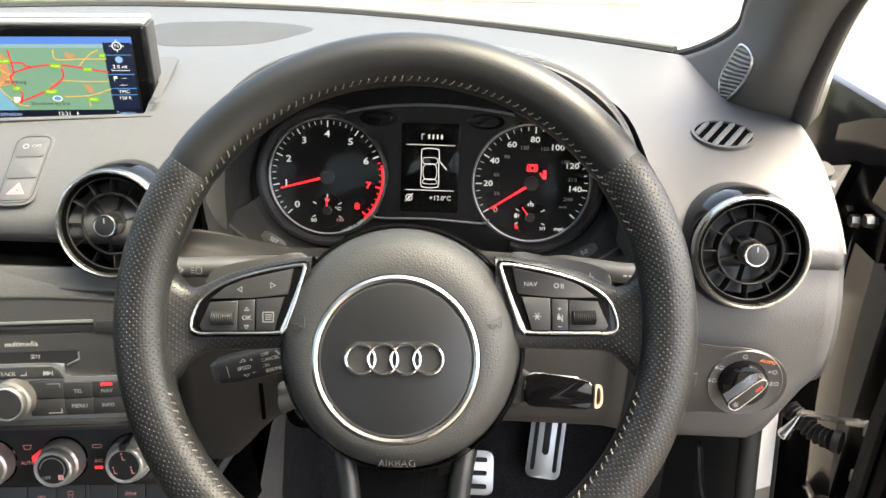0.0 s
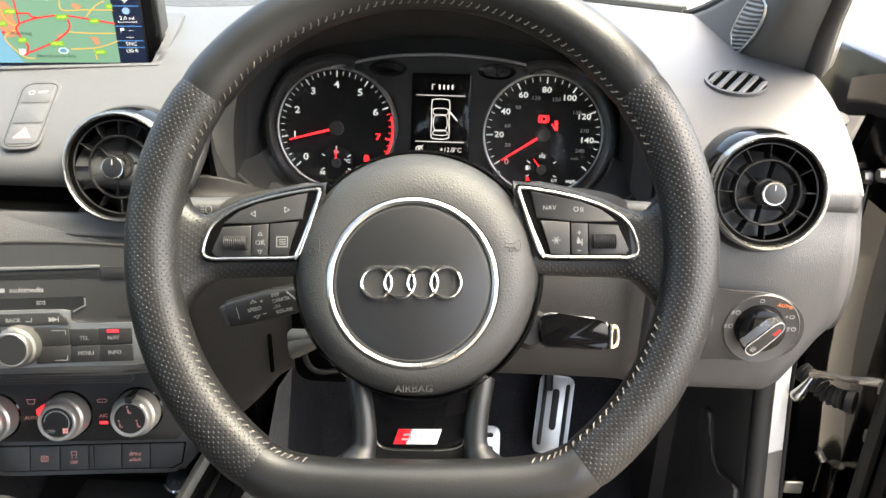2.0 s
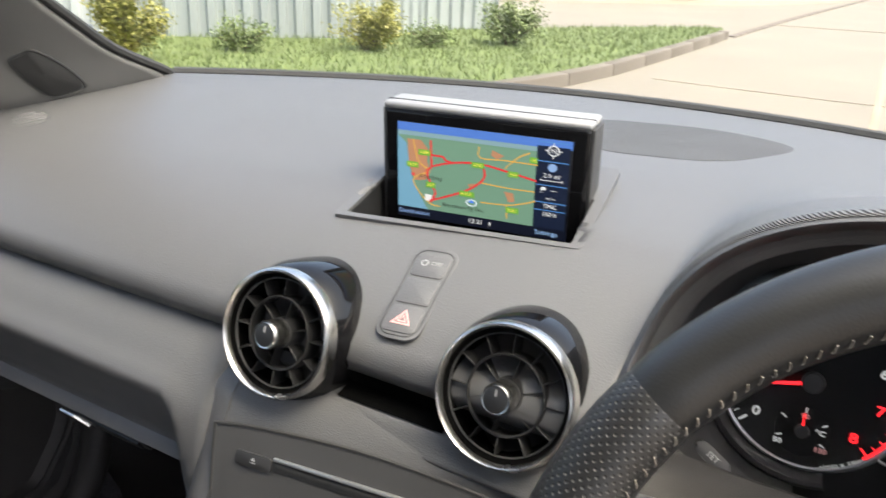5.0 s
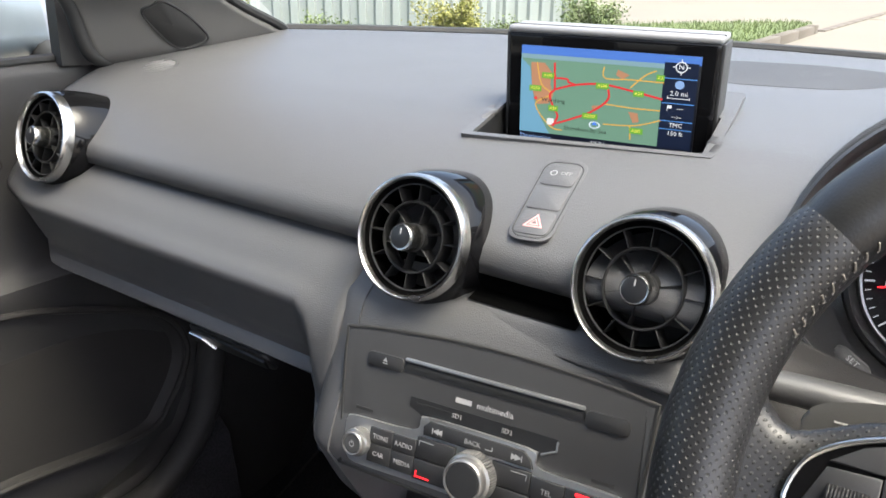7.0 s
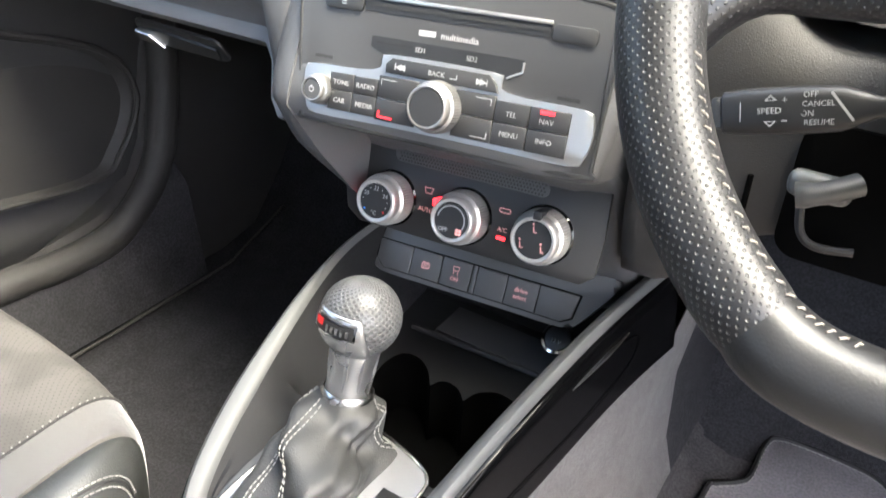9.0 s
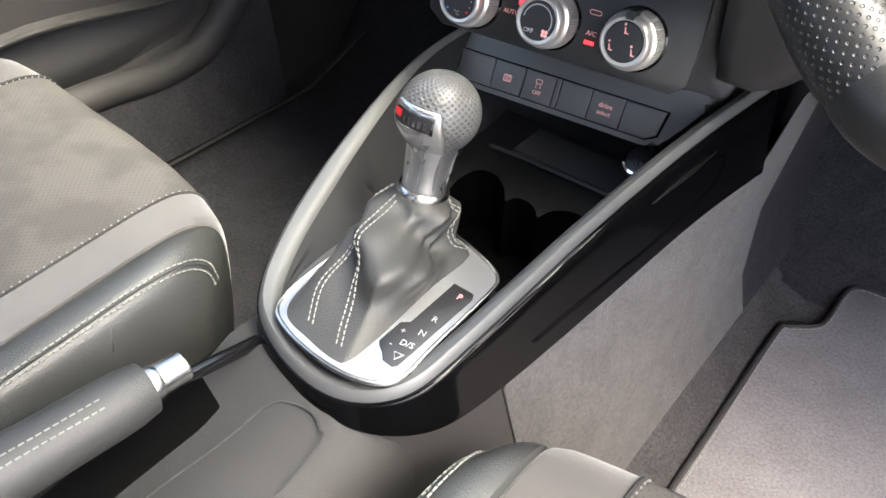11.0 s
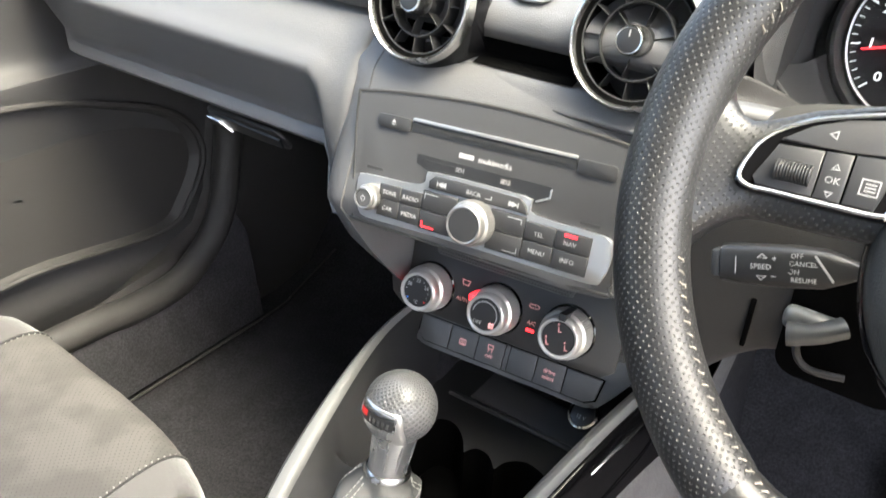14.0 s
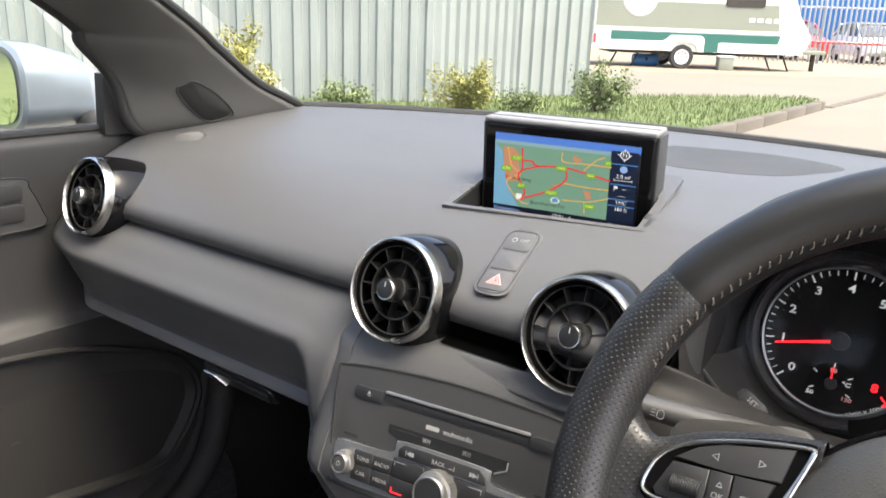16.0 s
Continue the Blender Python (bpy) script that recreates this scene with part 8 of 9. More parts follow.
def build_door_mirror():
    m = thing("door_mirror", "silver grey door mirror with a black lower edge", "mirror")
    rows = []
    for y, cx, cz, hx, hz in ((0.598, -1.295, 1.006, 0.118, 0.062), (0.603, -1.295, 1.006, 0.124, 0.067), (0.64, -1.294, 1.005, 0.125, 0.066), (0.69, -1.288, 1.000, 0.118, 0.058), (0.73, -1.28, 0.990, 0.100, 0.043), (0.752, -1.275, 0.982, 0.07, 0.026), (0.76, -1.27, 0.980, 0.03, 0.01)):
        rows.append([(cx + hx * abs(math.cos(a)) ** 0.55 * (1 if math.cos(a) > 0 else -1), y, cz + hz * abs(math.sin(a)) ** 0.6 * (1 if math.sin(a) > 0 else -1)) for a in [2 * math.pi * i / 40 for i in range(40)]])
    part("housing", sheet(rows, close_v=True, caps=True), PAINT, m, "silver grey painted housing")
    g = [(-1.295 + 0.108 * abs(math.cos(a)) ** 0.55 * (1 if math.cos(a) > 0 else -1), 1.006 + 0.056 * abs(math.sin(a)) ** 0.6 * (1 if math.sin(a) > 0 else -1)) for a in [2 * math.pi * i / 40 for i in range(40)]]
    part("glass", sheet([[Vector((-1.295, 0.5955, 1.006)).lerp(Vector((x, 0.5955, z)), s) for x, z in g] for s in (0.02, 0.5, 1.0)], close_v=True), MIRROR, m, "mirror glass")
    part("foot", tube([(-1.19, 0.70, 0.955), (-1.12, 0.69, 0.945), (-1.05, 0.68, 0.945)], [0.02, 0.018, 0.022], 10), HARD, m, "black mirror foot")


# ---------- driver's door opening ----------
def build_door_opening():
    j = thing("door_frame", "painted door opening with rubber seal and sticker", "door frame", kind="structure")
    line = SEAL_LINE
    part("door_seal", tube(line, 0.011, 10), RUBBER, j, "black rubber door seal")
    # pinch-weld lip, body-colour jamb, then the black hinge face
    part("painted_jamb", sheet([[p + Vector((0.008, 0.006, 0)), p + Vector((0.016, 0.012, -0.001)), p + Vector((0.030, 0.020, -0.003)), p + Vector((0.037, 0.024, -0.004)), p + Vector((0.040, 0.030, -0.005))] for p in line]), LIT_PAINT, j, "silver grey painted jamb")
    part("jamb_lip", tube([p + Vector((0.040, 0.026, -0.005)) for p in line[6:34]], 0.0028, 8), RUBBER, j, "black sealing bead")
    part("jamb_face", sheet([[p + Vector((0.040, 0.030, -0.005)), p + Vector((0.046, 0.050, -0.008)), p + Vector((0.058, 0.058, -0.010)), p + Vector((0.062, 0.050, -0.012)), p + Vector((0.090, 0.052, -0.014)), p + Vector((0.096, 0.062, -0.015)), p + Vector((0.13, 0.075, -0.02)), p + Vector((0.16, 0.15, -0.03))] for p in line[:34]]), PAINT_DARK, j, "black painted hinge face")
    part("sticker", sheet([[line[k] + Vector((0.0125, 0.0075, 0.0)), line[k] + Vector((0.0165, 0.0103, 0.0)), line[k] + Vector((0.030, 0.018, -0.002)), line[k] + Vector((0.036, 0.0215, -0.003))] for k in range(16, 26)]), WHITE_PAPER, j, "white paper sticker")
    part("bracket", box(0.021, 0.004, 0.016, 0.0015, at=(0.411, 0.688, 0.485)), LIT_PAINT, j, "silver grey hinge bracket")
    part("hinge_pillar", sheet([[(0.395, 0.752, z), (0.43, 0.775, z), (0.52, 0.795, z), (0.64, 0.81, z)] for z in (0.28, 0.60, 0.95)]), PAINT_DARK, j, "black hinge pillar")
    part("wing_inside", box(0.02, 0.36, 0.66, 0.01, at=(0.48, 0.99, 0.62)), PAINT_DARK, j)
    build_hinge(j, 0.452, 0.715, 0.850)
    build_hinge(j, 0.452, 0.715, 0.500)
    k = thing("kick_panel_cover", "dark grey kick panel with a bonnet release recess", "panel")
    out = [(p.x, p.y) for p in smooth_line([(a, b, 0) for a, b in ((-0.066, 0.030), (-0.045, 0.044), (-0.028, 0.012), (-0.006, -0.005), (0.015, -0.002), (0.038, 0.007), (0.048, -0.0), (0.052, -0.032), (0.044, -0.057), (0.016, -0.087), (-0.026, -0.118), (-0.052, -0.135), (-0.062, -0.101), (-0.049, -0.054), (-0.045, -0.024))], 4, True)]
    m = face((0.329, 0.70, 0.50), (0.13, -1, 0), (-1, -0.13, 0))
    part("release_cover", prism(out, 0.006, 0.003), KICK, k, m=m)
    part("joint", tube([m @ Vector((a, b, 0.0005)) for a, b in out], 0.0016, 6, closed=True), DARK, k, "dark joint")


def build_hinge(parent, x, y, z):
    h = part("hinge", box(0.012, 0.075, 0.046, 0.003, at=(-0.012, 0.01, 0)), PAINT_DARK, parent, "black steel hinge", m=Matrix.Translation((x, y, z)))
    part("leaf", box(0.05, 0.014, 0.040, 0.003, at=(0.02, -0.03, 0)), PAINT_DARK, h)
    part("knuckle", moved(lathe([(0.0, -0.027), (0.0085, -0.027), (0.0095, -0.025), (0.0095, 0.025), (0.0085, 0.027), (0.0, 0.027)], 20), at(-0.002, -0.034)), PAINT_DARK, h)
    for yy, zz in ((0.028, 0.0), (0.0, 0.012)):
        part("bolt", moved(lathe([(0.0, 0.008), (0.0065, 0.008), (0.007, 0.006), (0.007, 0.0), (0.009, 0.0), (0.009, -0.001)], 6), face((-0.018, yy, zz), (0, 1, 0), (-1, 0, 0))), STEEL, h, "zinc bolt")
    part("bolt", moved(lathe([(0.0, 0.008), (0.0065, 0.008), (0.007, 0.006), (0.007, 0.0)], 6), face((0.03, -0.037, 0.0), (1, 0, 0), (0, -1, 0))), STEEL, h, "zinc bolt")


def build_check_strap():
    s = thing("door_check_strap", "shiny steel door check strap", "door strap")
    a, b = Vector((0.400, 0.690, 0.6415)), Vector((0.470, 0.640, 0.6625))
    rows = []
    for i in range(17):
        f = i / 16
        p = a.lerp(b, f)
        w = 0.0050 + 0.0008 * math.sin(f * 12)
        rows.append([p + Vector((0, 0, -w)), p + Vector((-0.004, -0.002, -w * 0.5)), p + Vector((-0.005, -0.003, w * 0.6)), p + Vector((0, 0, w)), p + Vector((0.004, 0.003, 0))])
    part("strap", sheet(rows, close_v=True, caps=True), CHROME, s)
    part("knob_end", tube(smooth_line([(0.402, 0.692, 0.6365), (0.396, 0.690, 0.626), (0.390, 0.689, 0.615), (0.385, 0.688, 0.609)], 4), [0.0030, 0.0032, 0.0036, 0.0040, 0.0045, 0.0050, 0.0056, 0.0062, 0.0067, 0.0070, 0.0068, 0.0058, 0.003], 14), CHROME, s)
    c = thing("cable_boot", "ribbed black rubber cable boot", "cable boot")
    path = smooth_line([(0.398, 0.71, 0.632), (0.406, 0.695, 0.629), (0.417, 0.676, 0.625), (0.428, 0.660, 0.629)], 34)
    part("sleeve", tube(path, [0.0090 + 0.0024 * math.sin(i * math.pi / 5) for i in range(len(path))], 18), BUTTON, c)
    part("end_ring", tube([path[-1], path[-1] + Vector((0.006, -0.005, 0.001))], 0.0125, 18), BUTTON, c)


def build_open_door():
    """The driver's door, swung open; x runs along the door from its hinges."""
    m = Matrix.Translation((0.462, 0.690, 0)) @ Matrix.Rotation(radians(-24), 4, "Z")
    d = thing("driver_door", "open driver's door seen from its black hinge side", "car door", m)
    part("hinge_end", sheet([[(0.0, 0.03, z), (0.0, -0.01, z), (0.012, -0.03, z), (0.012, -0.075, z), (0.03, -0.09, z), (0.03, -0.13, z)] for z in (0.30, 0.42, 0.55, 0.70, 0.85, 0.90)]), PAINT_DARK, d, "black painted door end")
    part("inner_trim", box(1.1, 0.06, 0.58, 0.02, at=(0.585, -0.115, 0.60)), HARD, d)
    part("outer_skin", box(1.12, 0.03, 0.66, 0.01, at=(0.57, 0.03, 0.60)), PAINT, d, "silver grey painted door skin")
    part("sill_rubber", box(1.1, 0.03, 0.02, 0.006, at=(0.565, -0.03, 0.92)), RUBBER, d)
    part("front_corner", prism([(0.0, 0.89), (0.0, 0.93), (0.10, 1.0), (0.16, 0.99), (0.16, 0.89)], 0.03, 0.004), HARD, d, m=Matrix(((1, 0, 0, 0), (0, 0, -1, -0.02), (0, 1, 0, 0), (0, 0, 0, 1))))
    part("end_seal", tube([(0.02, -0.075, 0.32), (0.01, -0.078, 0.5), (0.01, -0.078, 0.7), (0.02, -0.075, 0.88)], 0.008, 8), RUBBER, d)
    for z in (0.66, 0.60, 0.47):
        part("bolt", moved(lathe([(0.0, 0.007), (0.0065, 0.007), (0.007, 0.005), (0.007, 0.0), (0.010, 0.0), (0.010, -0.001)], 6), face((0.011, -0.052, z), (0, 1, 0), (-1, 0, 0))), STEEL, d, "zinc bolt")


# ---------- shell ----------
def build_shell():
    r = thing("ceiling", "pale grey cloth headlining", "ceiling", kind="structure")
    rows = []
    for x in np.linspace(-1.0, 0.31, 16):
        w = (x - CX) / 0.66
        rows.append([(x, y, z - 0.05 * w * w) for y, z in ((0.30 - 0.09 * w * w, 1.405), (0.15, 1.43), (-0.4, 1.46), (-1.1, 1.44), (-1.7, 1.38))])
    solid(part("lining", sheet(rows), HEADLINING, r), 0.03, 1)
    w = thing("wall_rear", "dark grey rear trim below the rear window", "wall", kind="structure")
    part("rear_trim", box(1.36, 0.05, 0.82, 0.02, at=(CX, -1.72, 0.69)), PILLAR, w)
    for x in (-1.02, 0.345):
        part("rear_quarter", box(0.05, 0.95, 0.80, 0.02, at=(x, -1.24, 0.68)), PILLAR, w)
        part("centre_post", box(0.05, 0.12, 1.12, 0.02, at=(x, -0.80, 0.84)), PILLAR, w)
    g = thing("windscreen", "clear curved windscreen with a black lower border", "windscreen", kind="structure")
    lo = [Vector((x, front_edge(x) + 0.004, 0.990)) for x in np.linspace(-0.93, 0.256, 25)]
    hi = [Vector((CX + (x - CX) * 0.90, 0.30 - 0.09 * ((x - CX) / 0.6) ** 2, 1.395 - 0.02 * ((x - CX) / 0.6) ** 2)) for x in np.linspace(-0.93, 0.256, 25)]
    part("pane", sheet([[a.lerp(b, j / 8) + Vector((0, 0.03 * math.sin(math.pi * j / 8), 0.03 * math.sin(math.pi * j / 8))) for j in range(9)] for a, b in zip(lo, hi)]), GLASS, g)
    part("border", tube([p + Vector((0, 0.004, -0.001)) for p in lo], 0.0085, 8, flat=0.8), RUBBER, g, "black border")
    part("scuttle", sheet([[p + Vector((0, 0.01, -0.012)), p + Vector((0, 0.10, -0.05)), p + Vector((0, 0.12, -0.2))] for p in lo]), RUBBER, g)


def build_dash_details():
    s = thing("speaker_cover", "perforated grey speaker cover let into the dashboard", "speaker grille")
    pts = smooth_line([(-0.376, 0.985, 0), (-0.32, 1.005, 0), (-0.263, 1.012, 0), (-0.205, 1.0, 0), (-0.176, 0.975, 0), (-0.20, 0.93, 0), (-0.235, 0.898, 0), (-0.285, 0.884, 0), (-0.335, 0.882, 0), (-0.368, 0.92, 0)], 5, True)
    mid = sum(pts, Vector()) / len(pts)

    def lift(p, d):
        prof = sorted(fine(pad_profile(p.x)))
        return Vector((p.x, p.y, lerp_table(p.y, [q[0] for q in prof], [q[1] for q in prof]) + d))
    rows = [[lift(mid.lerp(p, f), 0.0044) for p in pts] for f in (0.02, 0.3, 0.55, 0.8, 0.94, 1.0)]
    part("mesh_cover", sheet(rows, close_v=True, uv=lambda i, j: (rows[i][j % len(pts)].x, rows[i][j % len(pts)].y)), GRILLE, s)
    part("joint", tube([lift(p, 0.0038) for p in pts], 0.0006, 6, closed=True), RUBBER, s)
    a = thing("airbag_lettering", "embossed airbag lettering on the passenger dashboard", "lettering")
    part("lettering", words("AIRBAG", 0.0085, 0.0004), HARD, a, m=face((-0.838, 0.5765, 0.9084), (1, 0.0, 0.0), (0, -0.65, 0.76)))


build_console()
build_tunnel()
build_gear()
build_handbrake()
build_seat(1, "passenger seat cushion in perforated grey suede with leather bolsters")
build_seat(-1, "driver seat cushion in perforated grey suede with leather bolsters")
build_floor()
build_mat()
build_pedals()
build_glovebox_handle()
build_defroster(face((0.258, 0.674, 0.9590), (1, 0.0, 0.0), (0, -0.24, 1)), 0.058, 0.050, 5, "oval side defroster vent with pale slats", True)
build_defroster(face((-0.920, 0.690, 0.9612), (1, 0.0, 0.0), (0, -0.26, 1)), 0.050, 0.040, 5, "oval side defroster vent in the dashboard corner", False)
build_pillar("windscreen_pillar", [(-0.945, 0.90, 0.968), (-0.92, 0.88, 0.988), (-0.915, 0.797, 1.026), (-0.905, 0.725, 1.074), (-0.893, 0.633, 1.135), (-0.85, 0.21, 1.38)],
             [(-1.0, 0.72, 0.955), (-1.0, 0.66, 0.97), (-1.0, 0.638, 1.034), (-1.0, 0.60, 1.08), (-1.0, 0.554, 1.13), (-0.97, 0.17, 1.36)], (0.012, -0.012, 0),
             [(0.393, 0.50), (0.414, 0.40), (0.34, 0.35), (0.234, 0.375), (0.191, 0.475), (0.191, 0.575), (0.276, 0.60), (0.361, 0.60)], False)
build_pillar("windscreen_pillar", [(0.225, 0.925, 0.975), (0.262, 0.872, 0.985), (0.285, 0.77, 1.03), (0.282, 0.73, 1.07), (0.27, 0.64, 1.13), (0.245, 0.48, 1.23), (0.20, 0.21, 1.38)],
             [(0.342, 0.755, 0.945), (0.338, 0.715, 0.960), (0.3335, 0.690, 1.015), (0.331, 0.650, 1.078), (0.327, 0.575, 1.135), (0.320, 0.42, 1.235), (0.31, 0.17, 1.36)], (-0.016, -0.040, 0),
             [(0.337, 0.17), (0.328, 0.36), (0.257, 0.48), (0.151, 0.52), (0.195, 0.40), (0.230, 0.31), (0.292, 0.20)], True)
build_left_door()
build_door_mirror()
build_door_opening()
build_check_strap()
build_open_door()
build_shell()
build_dash_details()
# ---------- outside: ground, verge, fence ----------
CONCRETE = surface("sunlit_concrete", (0.155, 0.138, 0.112), 0.9, grain=0.6, grain_scale=90, stain=0.22, stain_scale=0.7)
KERB = surface("kerb_concrete", (0.10, 0.086, 0.070), 0.9, grain=0.8, grain_scale=120, stain=0.25, stain_scale=3)
SOIL = surface("gravel_soil", (0.24, 0.19, 0.135), 0.95, grain=1.0, grain_scale=40, stain=0.35, stain_scale=1.2)
TURF = surface("turf", (0.085, 0.115, 0.034), 0.95, grain=1.0, grain_scale=60, stain=0.4, stain_scale=2.5)
SHEETING = surface("weathered_steel_sheet", (0.24, 0.265, 0.26), 0.5, metal=0.1, grain=0.1, grain_scale=60, stain=0.16, stain_scale=1.5)
CARAVAN_WHITE = surface("caravan_white", (0.62, 0.62, 0.58), 0.35, stain=0.06, stain_scale=2)
SAGE = surface("sage_band", (0.20, 0.215, 0.175), 0.4, stain=0.08, stain_scale=2)
BOTTLE = surface("bottle_green", (0.02, 0.11, 0.09), 0.35, stain=0.1)
TINTED = surface("tinted_window", (0.045, 0.04, 0.04), 0.08, stain=0.2, coat=0.6)
TYRE = surface("tyre", (0.02, 0.02, 0.02), 0.8, grain=0.3, grain_scale=100)
RIM_PAINT = surface("wheel_trim", (0.6, 0.6, 0.6), 0.4, metal=0.3)
GALV = surface("galvanised_steel", (0.38, 0.40, 0.42), 0.5, metal=0.6, stain=0.15)
RED_PAINT = surface("red_paint", (0.45, 0.02, 0.03), 0.3, coat=0.8, stain=0.06)
WHITE_PAINT = surface("white_paint", (0.75, 0.76, 0.78), 0.3, coat=0.8, stain=0.04)
BLUE_CLAD = surface("blue_cladding", (0.03, 0.16, 0.42), 0.5, stain=0.1)
BARK = surface("bark", (0.12, 0.09, 0.065), 0.9, grain=1.0, grain_scale=40, stain=0.3)
random.seed(7)


def leafy(name, light, dark):
    m, n, l, b = nodes_of(name)
    g = n.new("ShaderNodeNewGeometry")
    mx = n.new("ShaderNodeMix")
    mx.data_type = "RGBA"
    l.new(g.outputs["Random Per Island"], mx.inputs[0])
    mx.inputs[6].default_value, mx.inputs[7].default_value = (*dark, 1), (*light, 1)
    l.new(mx.outputs[2], b.inputs["Base Color"])
    b.inputs["Roughness"].default_value = 0.6
    b.inputs["Subsurface Weight"].default_value = 0.0
    return m


LEAF_YELLOW = leafy("yellow_green_leaves", (0.24, 0.23, 0.05), (0.15, 0.155, 0.035))
LEAF_GREEN = leafy("green_leaves", (0.13, 0.17, 0.05), (0.075, 0.11, 0.035))
BLADE = leafy("grass_blades", (0.105, 0.14, 0.042), (0.085, 0.118, 0.035))


def polygon(pts, z):
    bm = bmesh.new()
    vs = [bm.verts.new((x, y, z)) for x, y in pts]
    for i in range(len(vs)):
        bm.edges.new((vs[i], vs[(i + 1) % len(vs)]))
    bmesh.ops.triangle_fill(bm, use_beauty=True, edges=bm.edges[:])
    return bm


KERB_LINE = [(-4.6, -9.0), (-4.3, 0.0), (-4.0, 3.0), (-3.6, 4.6), (-3.2, 5.6), (-2.96, 6.3), (-2.80, 7.0), (-2.68, 7.9), (-2.62, 9.9), (-2.60, 12.0), (-2.60, 13.0)]
FENCE_LINE = [(-16.0, -1.2), (-10.0, 4.4), (-7.45, 6.74), (-6.07, 8.02), (-5.98, 9.55), (-5.42, 10.75)]


def build_ground():
    g = thing("ground", "pale sunlit concrete yard with worn joints", "ground", kind="structure")
    part("slab", sheet([[(x, y, 0.0) for x in (-180, -40, -12, 0, 12, 40, 180)] for y in (-180, -40, -10, 0, 10, 25, 60, 220)]), CONCRETE, g, smooth=False)
    for pts, w in (([(-0.36, 11.0), (-0.33, 9.48), (-0.30, 8.0), (-0.27, 6.6), (-0.27, 5.0)], 0.035), ([(-2.3, 8.1), (-1.3, 8.0), (-0.3, 7.95), (1.6, 8.0)], 0.02), ([(-2.5, 16.5), (0.5, 16.6), (4.0, 16.7)], 0.03)):
        part("joint", tube(smooth_line([(x + 0.02 * math.sin(9 * y + 3 * x), y, 0.0) for x, y in pts], 8), w, 6, flat=0.18), SOIL, g)
    part("gravel_strip", polygon([(-16, 17.0), (-9, 18.2), (-4.2, 22.5), (-2.6, 27.0), (-1.2, 40), (-8, 60), (-30, 40)], 0.006), SOIL, g)
    k = thing("kerb", "grey concrete kerb along the grass verge", "kerb", kind="structure")
    line = smooth_line([(x, y, 0) for x, y in KERB_LINE], 20)
    cum, marks = 0.0, [line[0]]
    for a, b in zip(line, line[1:]):
        cum += (b - a).length
        if cum >= 0.90:
            marks.append(b)
            cum = 0.0
    marks.append(line[-1])
    for a, b in zip(marks, marks[1:]):
        d = b - a
        if d.length < 0.2:
            continue
        part("kerb_stone", box(d.length - 0.008, 0.14, 0.26, 0.015, at=(0, 0, 0.0)), KERB, k, m=face((a + b) / 2 + Vector((0, 0, -0.012 + random.uniform(-0.004, 0.004))), d, (0, 0, 1)) @ Matrix.Translation((0, 0.07, 0)))
    flush = smooth_line([(-2.62, 13.3, 0), (-2.55, 16.0, 0), (-2.4, 20.0, 0), (-2.1, 26.0, 0), (-1.8, 32.0, 0)], 5)
    for a, b in zip(flush, flush[1:]):
        part("kerb_stone", box((b - a).length - 0.01, 0.13, 0.10, 0.01), KERB, k, m=face((a + b) / 2 + Vector((0, 0, -0.028)), b - a, (0, 0, 1)))
    v = thing("grass_verge", "bright green rough grass verge", "grass", kind="structure")
    edge = [(-3.12, 13.75), (-4.1, 12.6), (-5.07, 11.24)]
    inner = [(p.x - 0.13, p.y) for p in line]
    area = inner + [(-2.8, 13.6)] + edge + FENCE_LINE[::-1][1:] + [(-30, -9.0)]
    part("turf", polygon(area, 0.088), TURF, v)
    verts, faces = [], []

    def inside(x, y):
        c = False
        for (x0, y0), (x1, y1) in zip(area, area[1:] + area[:1]):
            if (y0 > y) != (y1 > y) and x < (x1 - x0) * (y - y0) / (y1 - y0) + x0:
                c = not c
        return c
    made = 0
    while made < 16000:
        x, y = random.uniform(-9.0, -2.6), random.uniform(-3.0, 13.8)
        if y < 4 and random.random() < 0.6:
            continue
        if not inside(x, y):
            continue
        a, h, w = random.uniform(0, 6.28), random.uniform(0.03, 0.085), random.uniform(0.005, 0.011)
        lx, ly = random.uniform(-0.03, 0.03), random.uniform(-0.03, 0.03)
        i = len(verts)
        verts += [(x - w * math.cos(a), y - w * math.sin(a), 0.085), (x + w * math.cos(a), y + w * math.sin(a), 0.085), (x + lx, y + ly, 0.085 + h)]
        faces.append((i, i + 1, i + 2))
        made += 1
    me = bpy.data.meshes.new("grass_blades")
    me.from_pydata(verts, [], faces)
    tagged(part("grass_blades", me, BLADE, v, smooth=False), "short green grass", kind="stuff")


